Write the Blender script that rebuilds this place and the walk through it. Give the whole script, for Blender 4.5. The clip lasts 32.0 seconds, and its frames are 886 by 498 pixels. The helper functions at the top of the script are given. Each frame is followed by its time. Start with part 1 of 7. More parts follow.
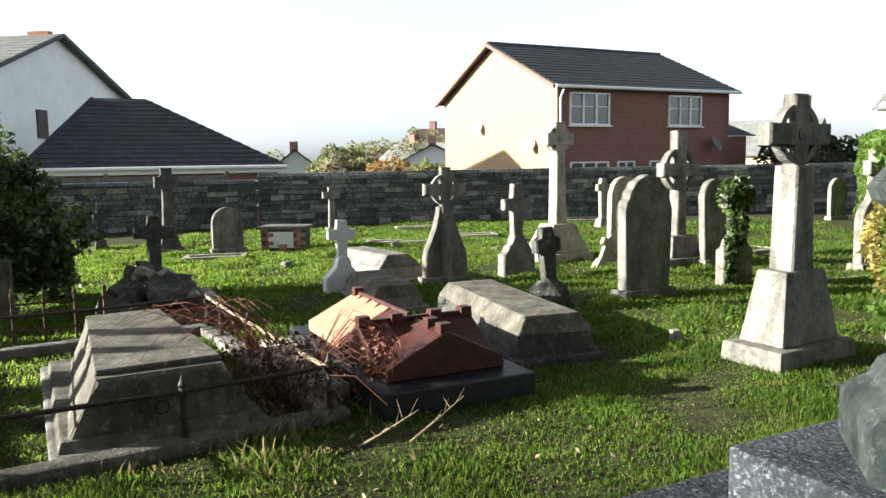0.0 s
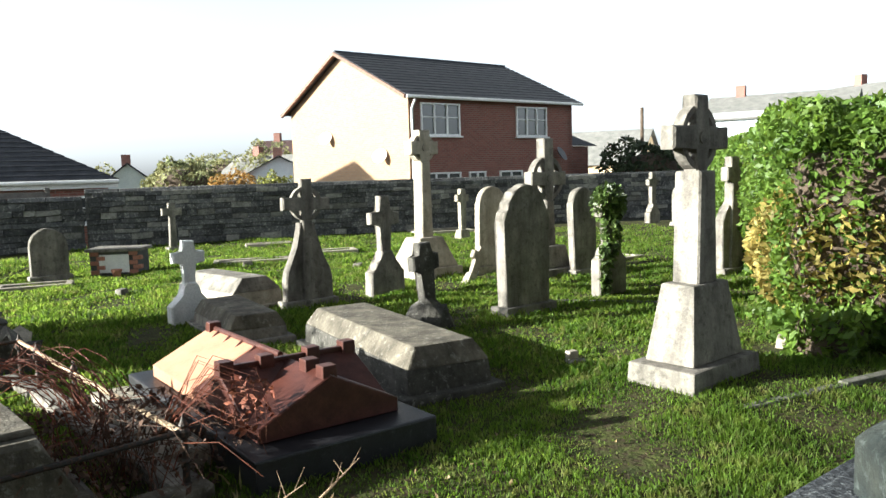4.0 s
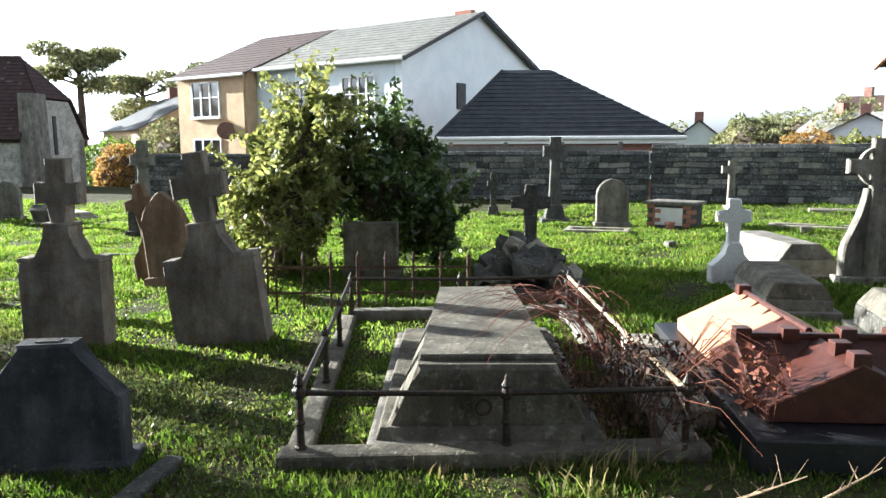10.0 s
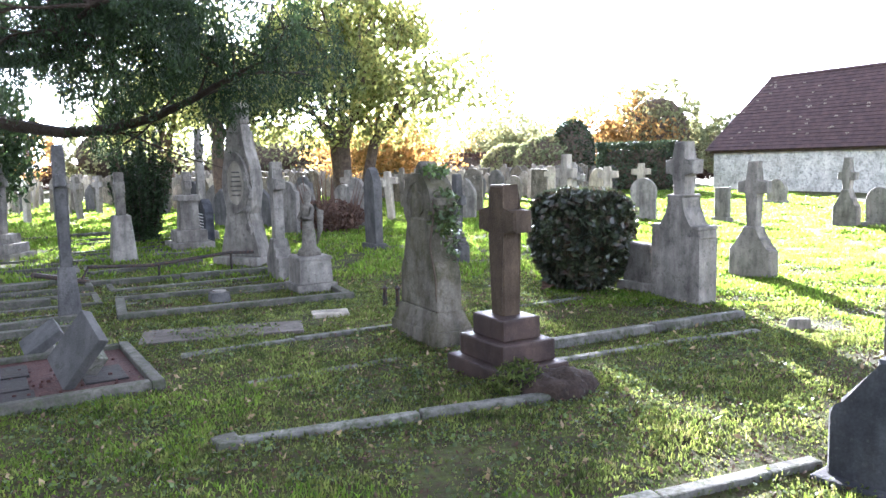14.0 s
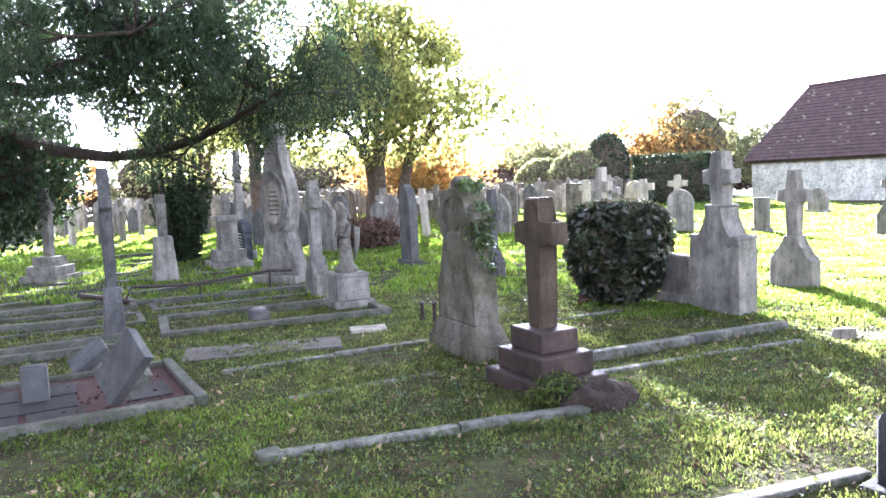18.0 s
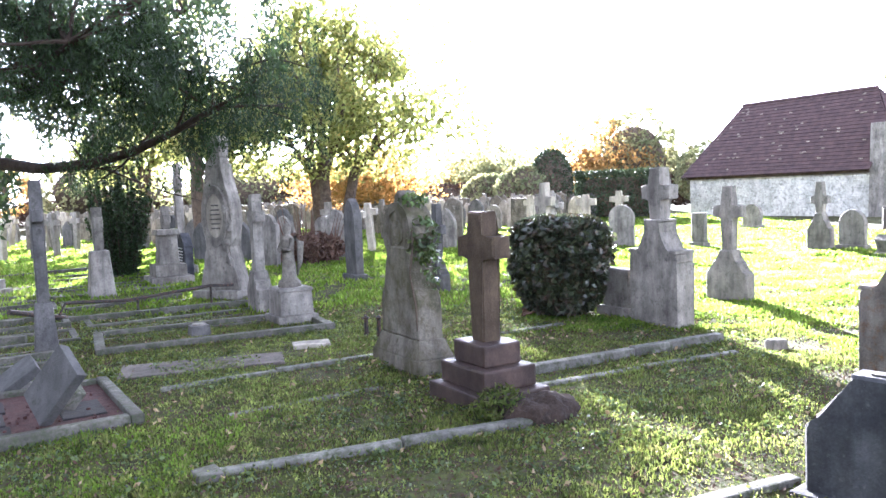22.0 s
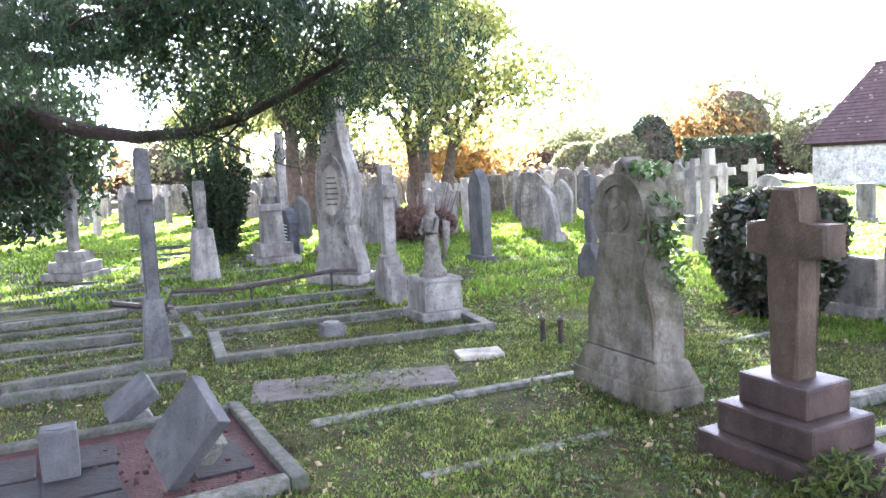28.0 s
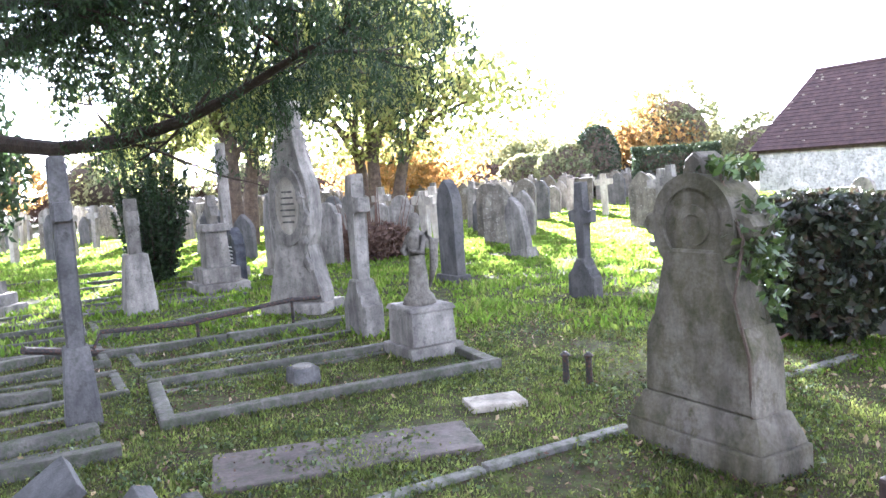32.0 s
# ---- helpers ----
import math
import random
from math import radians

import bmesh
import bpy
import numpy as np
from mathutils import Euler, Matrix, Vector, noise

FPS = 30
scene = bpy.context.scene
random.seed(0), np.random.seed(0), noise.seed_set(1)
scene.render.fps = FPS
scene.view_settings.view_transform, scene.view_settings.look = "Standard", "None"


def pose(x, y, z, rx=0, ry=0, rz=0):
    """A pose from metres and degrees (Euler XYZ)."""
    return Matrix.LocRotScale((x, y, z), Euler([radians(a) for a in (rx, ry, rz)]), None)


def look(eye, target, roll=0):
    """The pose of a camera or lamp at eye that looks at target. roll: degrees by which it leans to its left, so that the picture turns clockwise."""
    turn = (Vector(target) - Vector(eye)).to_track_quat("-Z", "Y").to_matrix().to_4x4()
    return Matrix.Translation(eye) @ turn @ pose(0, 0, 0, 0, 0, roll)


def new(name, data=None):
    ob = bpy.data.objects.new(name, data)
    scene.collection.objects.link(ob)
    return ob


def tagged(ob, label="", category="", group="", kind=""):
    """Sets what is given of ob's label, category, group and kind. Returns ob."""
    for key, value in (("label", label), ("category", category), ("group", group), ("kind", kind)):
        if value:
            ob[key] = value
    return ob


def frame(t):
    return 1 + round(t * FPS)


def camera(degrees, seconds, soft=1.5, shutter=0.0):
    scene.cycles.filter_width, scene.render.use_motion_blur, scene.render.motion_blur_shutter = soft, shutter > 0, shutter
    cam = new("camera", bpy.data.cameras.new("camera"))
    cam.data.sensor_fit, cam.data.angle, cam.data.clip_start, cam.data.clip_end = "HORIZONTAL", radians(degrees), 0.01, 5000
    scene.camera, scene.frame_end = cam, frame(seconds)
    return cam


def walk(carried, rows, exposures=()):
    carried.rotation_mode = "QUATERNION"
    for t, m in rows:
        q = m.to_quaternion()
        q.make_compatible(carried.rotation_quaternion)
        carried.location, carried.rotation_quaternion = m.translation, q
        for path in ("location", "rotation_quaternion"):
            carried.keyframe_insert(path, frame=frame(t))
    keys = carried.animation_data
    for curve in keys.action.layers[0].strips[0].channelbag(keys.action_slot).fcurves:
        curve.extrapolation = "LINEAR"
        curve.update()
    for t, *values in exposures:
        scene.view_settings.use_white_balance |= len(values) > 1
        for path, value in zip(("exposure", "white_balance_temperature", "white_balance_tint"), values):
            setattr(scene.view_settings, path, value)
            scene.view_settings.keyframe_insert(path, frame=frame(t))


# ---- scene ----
cam = camera(60.3, 32.0)
PATH = [
    (0, (0.053, -0.751, 1.452), (-0.246, 1.215, 1.234), -1.0),
    (0.5, (0.017, -0.743, 1.455), (-0.004, 1.242, 1.215), 0.1),
    (1, (-0.069, -0.695, 1.457), (0.186, 1.27, 1.185), -1.6),
    (1.5, (-0.086, -0.602, 1.442), (0.151, 1.354, 1.101), -1.2),
    (2, (-0.03, -0.455, 1.452), (0.003, 1.53, 1.21), -0.2),
    (2.5, (0.012, -0.35, 1.455), (-0.028, 1.639, 1.247), 0.5),
    (3, (-0.031, -0.246, 1.449), (-0.02, 1.742, 1.232), 0.4),
    (3.5, (-0.148, -0.111, 1.454), (-0.093, 1.879, 1.26), -1.0),
    (4, (-0.218, -0.029, 1.44), (-0.122, 1.959, 1.244), -1.7),
    (4.5, (-0.191, 0.018, 1.46), (-0.248, 2.007, 1.26), -0.8),
    (6.5, (-0.107, 0.024, 1.445), (-0.162, 2.013, 1.238), -1.3),
    (7, (-0.106, 0.026, 1.45), (-0.194, 2.017, 1.278), -1.8),
    (7.5, (-0.099, 0.036, 1.447), (-0.233, 2.022, 1.248), -1.0),
    (8, (-0.101, 0.043, 1.444), (-0.326, 2.019, 1.236), -0.7),
    (8.5, (-0.096, 0.028, 1.439), (-0.417, 1.991, 1.223), -1.0),
    (9, (-0.092, 0.043, 1.433), (-0.621, 1.961, 1.233), -1.4),
    (9.5, (-0.089, 0.072, 1.431), (-0.995, 1.843, 1.216), -1.5),
    (10, (-0.079, 0.109, 1.419), (-1.299, 1.669, 1.14), -0.3),
    (10.5, (-0.096, 0.089, 1.421), (-1.517, 1.464, 1.124), -0.9),
    (11, (-0.163, 0.056, 1.423), (-1.722, 1.277, 1.146), -1.6),
    (11.5, (-0.24, 0.018, 1.415), (-1.933, 1.047, 1.141), -3.5),
    (12, (-0.283, -0.039, 1.395), (-2.105, 0.745, 1.141), -3.7),
    (12.5, (-0.296, 0.021, 1.394), (-2.192, 0.602, 1.133), -2.4),
    (13, (-0.317, 0.105, 1.4), (-2.29, 0.328, 1.154), -1.5),
    (13.5, (-0.345, 0.133, 1.384), (-2.328, 0.052, 1.136), -1.4),
    (14, (-0.332, 0.167, 1.381), (-2.303, -0.093, 1.154), -1.4),
    (14.5, (-0.345, 0.137, 1.396), (-2.308, -0.155, 1.144), -1.4),
    (15, (-0.353, 0.132, 1.374), (-2.312, -0.189, 1.128), -1.0),
    (15.5, (-0.36, 0.135, 1.38), (-2.322, -0.179, 1.15), -1.2),
    (17.5, (-0.304, 0.174, 1.359), (-2.259, -0.199, 1.159), -3.1),
    (18, (-0.299, 0.164, 1.366), (-2.259, -0.186, 1.186), -2.6),
    (18.5, (-0.286, 0.157, 1.369), (-2.251, -0.164, 1.178), -2.8),
    (19, (-0.294, 0.163, 1.365), (-2.268, -0.097, 1.171), -2.9),
    (19.5, (-0.293, 0.163, 1.358), (-2.271, -0.063, 1.166), -2.8),
    (20, (-0.303, 0.158, 1.367), (-2.275, -0.117, 1.181), -2.4),
    (20.5, (-0.284, 0.144, 1.367), (-2.258, -0.118, 1.182), -2.1),
    (21, (-0.29, 0.163, 1.362), (-2.268, -0.069, 1.182), -2.2),
    (21.5, (-0.286, 0.181, 1.367), (-2.271, 0.023, 1.18), -2.3),
    (22, (-0.297, 0.184, 1.361), (-2.281, -0.026, 1.213), -2.3),
    (22.5, (-0.316, 0.175, 1.36), (-2.281, -0.164, 1.197), -2.6),
    (23, (-0.332, 0.138, 1.362), (-2.26, -0.353, 1.161), -3.1),
    (23.5, (-0.367, 0.013, 1.382), (-2.345, -0.202, 1.175), -3.2),
    (24, (-0.405, -0.089, 1.403), (-2.396, -0.131, 1.215), -5.2),
    (24.5, (-0.509, -0.164, 1.389), (-2.482, -0.396, 1.153), -3.5),
    (25, (-0.715, -0.289, 1.355), (-2.65, -0.786, 1.265), -3.0),
    (25.5, (-0.889, -0.354, 1.368), (-2.799, -0.926, 1.22), -2.3),
    (27.5, (-1.631, -0.704, 1.375), (-3.547, -1.236, 1.165), -3.2),
    (28, (-1.699, -0.93, 1.387), (-3.647, -1.327, 1.171), -2.7),
    (28.5, (-1.784, -1.082, 1.428), (-3.756, -1.342, 1.222), -5.3),
    (29, (-1.954, -1.17, 1.386), (-3.907, -1.555, 1.19), -4.3),
    (29.5, (-2.096, -1.194, 1.361), (-4.06, -1.542, 1.212), -1.8),
    (30, (-2.174, -1.236, 1.358), (-4.152, -1.455, 1.162), -2.2),
    (30.5, (-2.283, -1.379, 1.354), (-4.271, -1.456, 1.15), -3.4),
    (31, (-2.385, -1.507, 1.35), (-4.363, -1.577, 1.065), -4.5),
    (31.5, (-2.536, -1.528, 1.337), (-4.502, -1.764, 1.053), -5.1),
    (32, (-2.701, -1.521, 1.349), (-4.679, -1.757, 1.163), -3.8),
]
EXPOSURES = [(0.0, 2.1, 5800, 5), (1.0, 2.1, 5800, 5), (2.0, 2.3, 5800, 5), (3.0, 2.2, 5800, 5), (4.0, 2.15, 5800, 5), (9.5, 2.2, 5700, 5), (10.0, 2.5, 5550, 6), (11.0, 3.5, 5350, 6), (12.0, 3.85, 5300, 10), (13.0, 3.8, 5350, 12), (14.5, 4.6, 5300, 20), (25.0, 4.75, 5300, 22), (28.0, 5.05, 5250, 22), (32.0, 4.95, 5300, 22)]
walk(cam, [(t, look(eye, target, roll)) for t, eye, target, roll in PATH], EXPOSURES)

# ---- light ----
SUN_AZ, SUN_EL = 191.0, 15.5
world = bpy.data.worlds.new("sky")
scene.world = world
world.use_nodes = True
wn = world.node_tree.nodes
wl = world.node_tree.links
sky = wn.new("ShaderNodeTexSky")
sky.sky_type = "NISHITA"
sky.sun_disc = False
sky.sun_elevation = radians(SUN_EL)
sky.sun_rotation = radians(90 - SUN_AZ)
sky.dust_density = 2.0
haze = wn.new("ShaderNodeHueSaturation")
haze.inputs["Saturation"].default_value = 0.16
wl.new(sky.outputs[0], haze.inputs["Color"])
# sky brightened near the horizon and dimmed overhead, so shade gets less fill
height, split, veil = wn.new("ShaderNodeTexCoord"), wn.new("ShaderNodeSeparateXYZ"), wn.new("ShaderNodeMapRange")
veil.interpolation_type = "SMOOTHSTEP"
veil.inputs[1].default_value, veil.inputs[2].default_value = 0.05, 0.75
veil.inputs[3].default_value, veil.inputs[4].default_value = 1.75, 0.62
wl.new(height.outputs["Generated"], split.inputs[0])
wl.new(split.outputs[2], veil.inputs[0])
wl.new(veil.outputs[0], haze.inputs["Value"])
wl.new(haze.outputs[0], wn["Background"].inputs[0])
wn["Background"].inputs[1].default_value = 0.05
sun_data = bpy.data.lights.new("sun", "SUN")
sun_data.energy = 5.0
sun_data.angle = radians(0.6)
sun_data.color = (1.0, 0.91, 0.76)
sun = new("sun", sun_data)
ca, sa, ce, se = math.cos(radians(SUN_AZ)), math.sin(radians(SUN_AZ)), math.cos(radians(SUN_EL)), math.sin(radians(SUN_EL))
sun.matrix_world = look((ca * ce * 60, sa * ce * 60, se * 60), (0, 0, 0))

# ---- materials ----


def mat(name, base, second, scale=6.0, rough=0.85, bump=0.3, fine=60.0, third=None, t3=0.62, metal=0.0, trans=0.0, island=0.0, spec=0.3, obj=0.12, streak=0.0):
    """A weathered surface: two tones at a large scale, grain at a small one, and spots of a third tone."""
    m = bpy.data.materials.new(name)
    m.use_nodes = True
    n, l = m.node_tree.nodes, m.node_tree.links
    b = n["Principled BSDF"]
    geo = n.new("ShaderNodeNewGeometry")
    big = n.new("ShaderNodeTexNoise")
    big.inputs["Scale"].default_value = scale
    big.inputs["Detail"].default_value = 6
    big.inputs["Roughness"].default_value = 0.65
    l.new(geo.outputs["Position"], big.inputs["Vector"])
    ramp = n.new("ShaderNodeValToRGB")
    ramp.color_ramp.elements[0].position, ramp.color_ramp.elements[1].position = 0.36, 0.66
    ramp.color_ramp.elements[0].color, ramp.color_ramp.elements[1].color = (*base, 1), (*second, 1)
    l.new(big.outputs[0], ramp.inputs[0])
    small = n.new("ShaderNodeTexNoise")
    small.inputs["Scale"].default_value = fine
    small.inputs["Detail"].default_value = 4
    l.new(geo.outputs["Position"], small.inputs["Vector"])
    col = ramp.outputs[0]
    if third:
        spot = n.new("ShaderNodeTexNoise")
        spot.inputs["Scale"].default_value = scale * 3.7
        spot.inputs["Detail"].default_value = 8
        spot.inputs["Roughness"].default_value = 0.7
        l.new(geo.outputs["Position"], spot.inputs["Vector"])
        cut = n.new("ShaderNodeValToRGB")
        cut.color_ramp.elements[0].position, cut.color_ramp.elements[1].position = t3 - 0.1, t3 + 0.1
        l.new(spot.outputs[0], cut.inputs[0])
        mix = n.new("ShaderNodeMix")
        mix.data_type = "RGBA"
        l.new(cut.outputs[0], mix.inputs["Factor"])
        l.new(col, mix.inputs[6])
        mix.inputs[7].default_value = (*third, 1)
        col = mix.outputs[2]
    info = n.new("ShaderNodeObjectInfo")
    rnd = geo.outputs["Random Per Island"] if island else info.outputs["Random"]
    spread = n.new("ShaderNodeMapRange")
    spread.inputs[3].default_value, spread.inputs[4].default_value = 1 - (island or obj), 1 + (island or obj)
    l.new(rnd, spread.inputs[0])
    grain = n.new("ShaderNodeMapRange")
    grain.inputs[1].default_value, grain.inputs[2].default_value = 0.3, 0.7
    grain.inputs[3].default_value, grain.inputs[4].default_value = (0.78, 1.2) if trans else (0.86, 1.13)
    l.new(small.outputs[0], grain.inputs[0])
    mul = n.new("ShaderNodeMath")
    mul.operation = "MULTIPLY"
    l.new(spread.outputs[0], mul.inputs[0])
    l.new(grain.outputs[0], mul.inputs[1])
    tone = mul.outputs[0]
    if streak:
        stretch = n.new("ShaderNodeMapping")
        stretch.inputs["Scale"].default_value = (1, 1, 0.22)
        l.new(geo.outputs["Position"], stretch.inputs["Vector"])
        run = n.new("ShaderNodeTexNoise")
        run.inputs["Scale"].default_value = 7.5
        run.inputs["Detail"].default_value = 7
        run.inputs["Roughness"].default_value = 0.6
        l.new(stretch.outputs[0], run.inputs["Vector"])
        stain = n.new("ShaderNodeMapRange")
        stain.inputs[1].default_value, stain.inputs[2].default_value = 0.32, 0.66
        stain.inputs[3].default_value, stain.inputs[4].default_value = 1 - streak, 1 + 0.35 * streak
        l.new(run.outputs[0], stain.inputs[0])
        wash = n.new("ShaderNodeMath")
        wash.operation = "MULTIPLY"
        l.new(tone, wash.inputs[0])
        l.new(stain.outputs[0], wash.inputs[1])
        tone = wash.outputs[0]
    hsv = n.new("ShaderNodeHueSaturation")
    l.new(col, hsv.inputs["Color"])
    l.new(tone, hsv.inputs["Value"])
    l.new(hsv.outputs[0], b.inputs["Base Color"])
    b.inputs["Roughness"].default_value = rough
    b.inputs["Metallic"].default_value = metal
    b.inputs["Specular IOR Level"].default_value = spec
    if bump:
        bm_node = n.new("ShaderNodeBump")
        bm_node.inputs["Strength"].default_value = bump
        bm_node.inputs["Distance"].default_value = 0.012
        l.new(small.outputs[0], bm_node.inputs["Height"])
        l.new(bm_node.outputs[0], b.inputs["Normal"])
    if trans:
        tr = n.new("ShaderNodeBsdfTranslucent")
        glow = n.new("ShaderNodeHueSaturation")
        glow.inputs["Value"].default_value = 1.7
        glow.inputs["Hue"].default_value = 0.487
        glow.inputs["Saturation"].default_value = 1.05
        l.new(hsv.outputs[0], glow.inputs["Color"])
        l.new(glow.outputs[0], tr.inputs["Color"])
        ms = n.new("ShaderNodeMixShader")
        ms.inputs[0].default_value = trans
        l.new(b.outputs[0], ms.inputs[1])
        l.new(tr.outputs[0], ms.inputs[2])
        l.new(ms.outputs[0], n["Material Output"].inputs["Surface"])
    return m


STONE = mat("grey_limestone", (0.15, 0.137, 0.118), (0.27, 0.248, 0.215), 4, 0.9, 0.5, 70, (0.085, 0.08, 0.068), 0.62, streak=0.5)
STONE_PALE = mat("pale_limestone", (0.27, 0.24, 0.19), (0.41, 0.37, 0.3), 4, 0.9, 0.4, 70, (0.16, 0.14, 0.11), 0.64, streak=0.4)
STONE_DARK = mat("dark_lichened_stone", (0.05, 0.047, 0.042), (0.11, 0.104, 0.09), 7, 0.92, 0.6, 60, (0.42, 0.41, 0.36), 0.67, streak=0.4)
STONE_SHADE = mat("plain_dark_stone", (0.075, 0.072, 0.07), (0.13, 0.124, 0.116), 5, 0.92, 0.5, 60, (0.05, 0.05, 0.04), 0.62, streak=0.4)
STONE_LICHEN = mat("lichened_stone", (0.085, 0.075, 0.058), (0.175, 0.155, 0.12), 5, 0.92, 0.6, 55, (0.38, 0.36, 0.31), 0.65, streak=0.5)
STONE_GREEN = mat("algae_stone", (0.062, 0.056, 0.03), (0.195, 0.173, 0.142), 2.2, 0.92, 0.45, 60, (0.055, 0.052, 0.024), 0.57, streak=0.5)
STONE_RUST = mat("rust_stained_stone", (0.125, 0.11, 0.092), (0.235, 0.21, 0.18), 4, 0.9, 0.5, 70, (0.17, 0.1, 0.05), 0.6, streak=0.5)
STONE_TAN = mat("orange_tan_stone", (0.14, 0.09, 0.058), (0.23, 0.16, 0.11), 4, 0.9, 0.5, 70, (0.12, 0.09, 0.06), 0.62, streak=0.4)
MONUMENT = mat("lichened_monument_stone", (0.02, 0.027, 0.027), (0.046, 0.052, 0.044), 6, 0.92, 1.0, 34, (0.125, 0.145, 0.135), 0.63, streak=0.3)
MONUMENT_STEP = mat("speckled_step_stone", (0.024, 0.027, 0.032), (0.052, 0.056, 0.062), 14, 0.92, 0.9, 45, (0.26, 0.28, 0.29), 0.62)
MARBLE = mat("white_marble", (0.612, 0.612, 0.595), (0.68, 0.68, 0.663), 6, 0.55, 0.1, 60, (0.55, 0.55, 0.5), 0.68)
BROWN = mat("brown_stone_cross", (0.044, 0.029, 0.017), (0.09, 0.063, 0.04), 5, 0.8, 0.4, 80, (0.13, 0.105, 0.075), 0.7, streak=0.4)
BROWN_BASE = mat("reddish_granite", (0.03, 0.019, 0.016), (0.066, 0.043, 0.035), 6, 0.6, 0.3, 110, (0.1, 0.075, 0.06), 0.7, streak=0.4)
# same granite twice: a shaded dark tone here, a sunlit pale tone below
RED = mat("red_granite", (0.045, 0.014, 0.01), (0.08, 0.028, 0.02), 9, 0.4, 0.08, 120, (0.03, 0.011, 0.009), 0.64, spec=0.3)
RED_SUNLIT = mat("sunlit_tone_granite", (0.37, 0.175, 0.105), (0.45, 0.235, 0.145), 7, 0.45, 0.08, 120, (0.3, 0.14, 0.085), 0.66, spec=0.5)
BLACK = mat("black_granite", (0.008, 0.008, 0.01), (0.016, 0.016, 0.02), 9, 0.45, 0.15, 110, (0.05, 0.05, 0.053), 0.68, spec=0.4)
SLATE_BLUE = mat("dark_blue_grey_stone", (0.032, 0.034, 0.04), (0.085, 0.086, 0.092), 4, 0.85, 0.45, 80, (0.17, 0.165, 0.15), 0.68, streak=0.5)
PLAQUE = mat("grey_plaque_stone", (0.06, 0.059, 0.057), (0.1, 0.098, 0.093), 5, 0.8, 0.3, 90, (0.05, 0.05, 0.043), 0.62, streak=0.3)
KERB = mat("kerb_stone", (0.085, 0.081, 0.072), (0.185, 0.176, 0.155), 5, 0.9, 0.6, 50, (0.05, 0.06, 0.03), 0.55)
KERB_DARK = mat("mossy_kerb_stone", (0.055, 0.051, 0.043), (0.125, 0.116, 0.098), 5, 0.9, 0.6, 50, (0.045, 0.055, 0.026), 0.54)
SLAB = mat("worn_brown_slab", (0.06, 0.048, 0.042), (0.13, 0.108, 0.095), 3, 0.9, 0.5, 40, (0.04, 0.042, 0.026), 0.56)
IRON = mat("dark_iron", (0.02, 0.019, 0.018), (0.04, 0.035, 0.03), 12, 0.55, 0.3, 120, (0.13, 0.055, 0.03), 0.6, metal=0.3)
RUST = mat("rusty_iron", (0.05, 0.026, 0.019), (0.1, 0.05, 0.033), 14, 0.8, 0.4, 120, (0.03, 0.024, 0.022), 0.6)
RAIL_PALE = mat("pale_brown_iron", (0.35, 0.25, 0.15), (0.5, 0.38, 0.25), 14, 0.7, 0.3, 120, (0.1, 0.06, 0.04), 0.6)
GRASS_SOIL = mat("turf", (0.02, 0.026, 0.01), (0.08, 0.096, 0.026), 4.5, 1.0, 1.0, 38, (0.045, 0.032, 0.021), 0.52, spec=0.1)
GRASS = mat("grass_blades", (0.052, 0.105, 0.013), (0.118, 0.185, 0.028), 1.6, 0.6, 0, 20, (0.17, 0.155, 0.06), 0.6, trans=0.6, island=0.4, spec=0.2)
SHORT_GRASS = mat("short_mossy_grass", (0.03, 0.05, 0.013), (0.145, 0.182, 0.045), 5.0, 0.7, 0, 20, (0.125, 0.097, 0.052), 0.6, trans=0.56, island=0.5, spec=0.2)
WEED = mat("weed_leaves", (0.045, 0.075, 0.024), (0.11, 0.145, 0.05), 3, 0.5, 0, 20, (0.03, 0.045, 0.016), 0.54, trans=0.35, island=0.6, spec=0.4)
PAVING = mat("dark_paving", (0.014, 0.012, 0.012), (0.032, 0.028, 0.027), 3, 0.9, 0.5, 40, (0.03, 0.022, 0.016), 0.58)
DRY_GRASS = mat("dry_grass", (0.2, 0.17, 0.07), (0.3, 0.26, 0.11), 3, 0.8, 0, 20, trans=0.4, island=0.3)
SOIL = mat("brown_soil", (0.02, 0.014, 0.011), (0.042, 0.028, 0.021), 9, 1.0, 1.0, 40, (0.06, 0.045, 0.03), 0.62)
CHIPS = mat("red_chippings", (0.03, 0.012, 0.01), (0.06, 0.025, 0.021), 16, 0.95, 0.9, 60, (0.1, 0.065, 0.055), 0.68)
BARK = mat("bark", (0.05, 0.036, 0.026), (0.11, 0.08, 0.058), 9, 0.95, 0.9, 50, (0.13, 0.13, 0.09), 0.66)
YEW_BARK = mat("yew_bark", (0.022, 0.015, 0.011), (0.05, 0.034, 0.025), 9, 0.95, 0.9, 50, (0.05, 0.055, 0.035), 0.62)
YEW = mat("yew_needles", (0.012, 0.023, 0.009), (0.03, 0.05, 0.018), 2, 0.6, 0, 20, trans=0.3, island=0.4)
LEAF = mat("tree_leaves", (0.1, 0.125, 0.04), (0.185, 0.2, 0.065), 1.6, 0.5, 0, 20, (0.3, 0.23, 0.07), 0.62, trans=0.68, island=0.5)
GOLD = mat("autumn_leaves", (0.2, 0.12, 0.035), (0.32, 0.21, 0.07), 1.2, 0.6, 0, 20, (0.12, 0.11, 0.04), 0.58, trans=0.5, island=0.4)
HEDGE = mat("hedge_leaves", (0.0475, 0.095, 0.0133), (0.114, 0.18, 0.0285), 2, 0.5, 0, 20, (0.2, 0.24, 0.05), 0.66, trans=0.4, island=0.4)
DRY_HEDGE = mat("browned_hedge_leaves", (0.16, 0.14, 0.035), (0.3, 0.24, 0.07), 3, 0.6, 0, 20, trans=0.4, island=0.4)
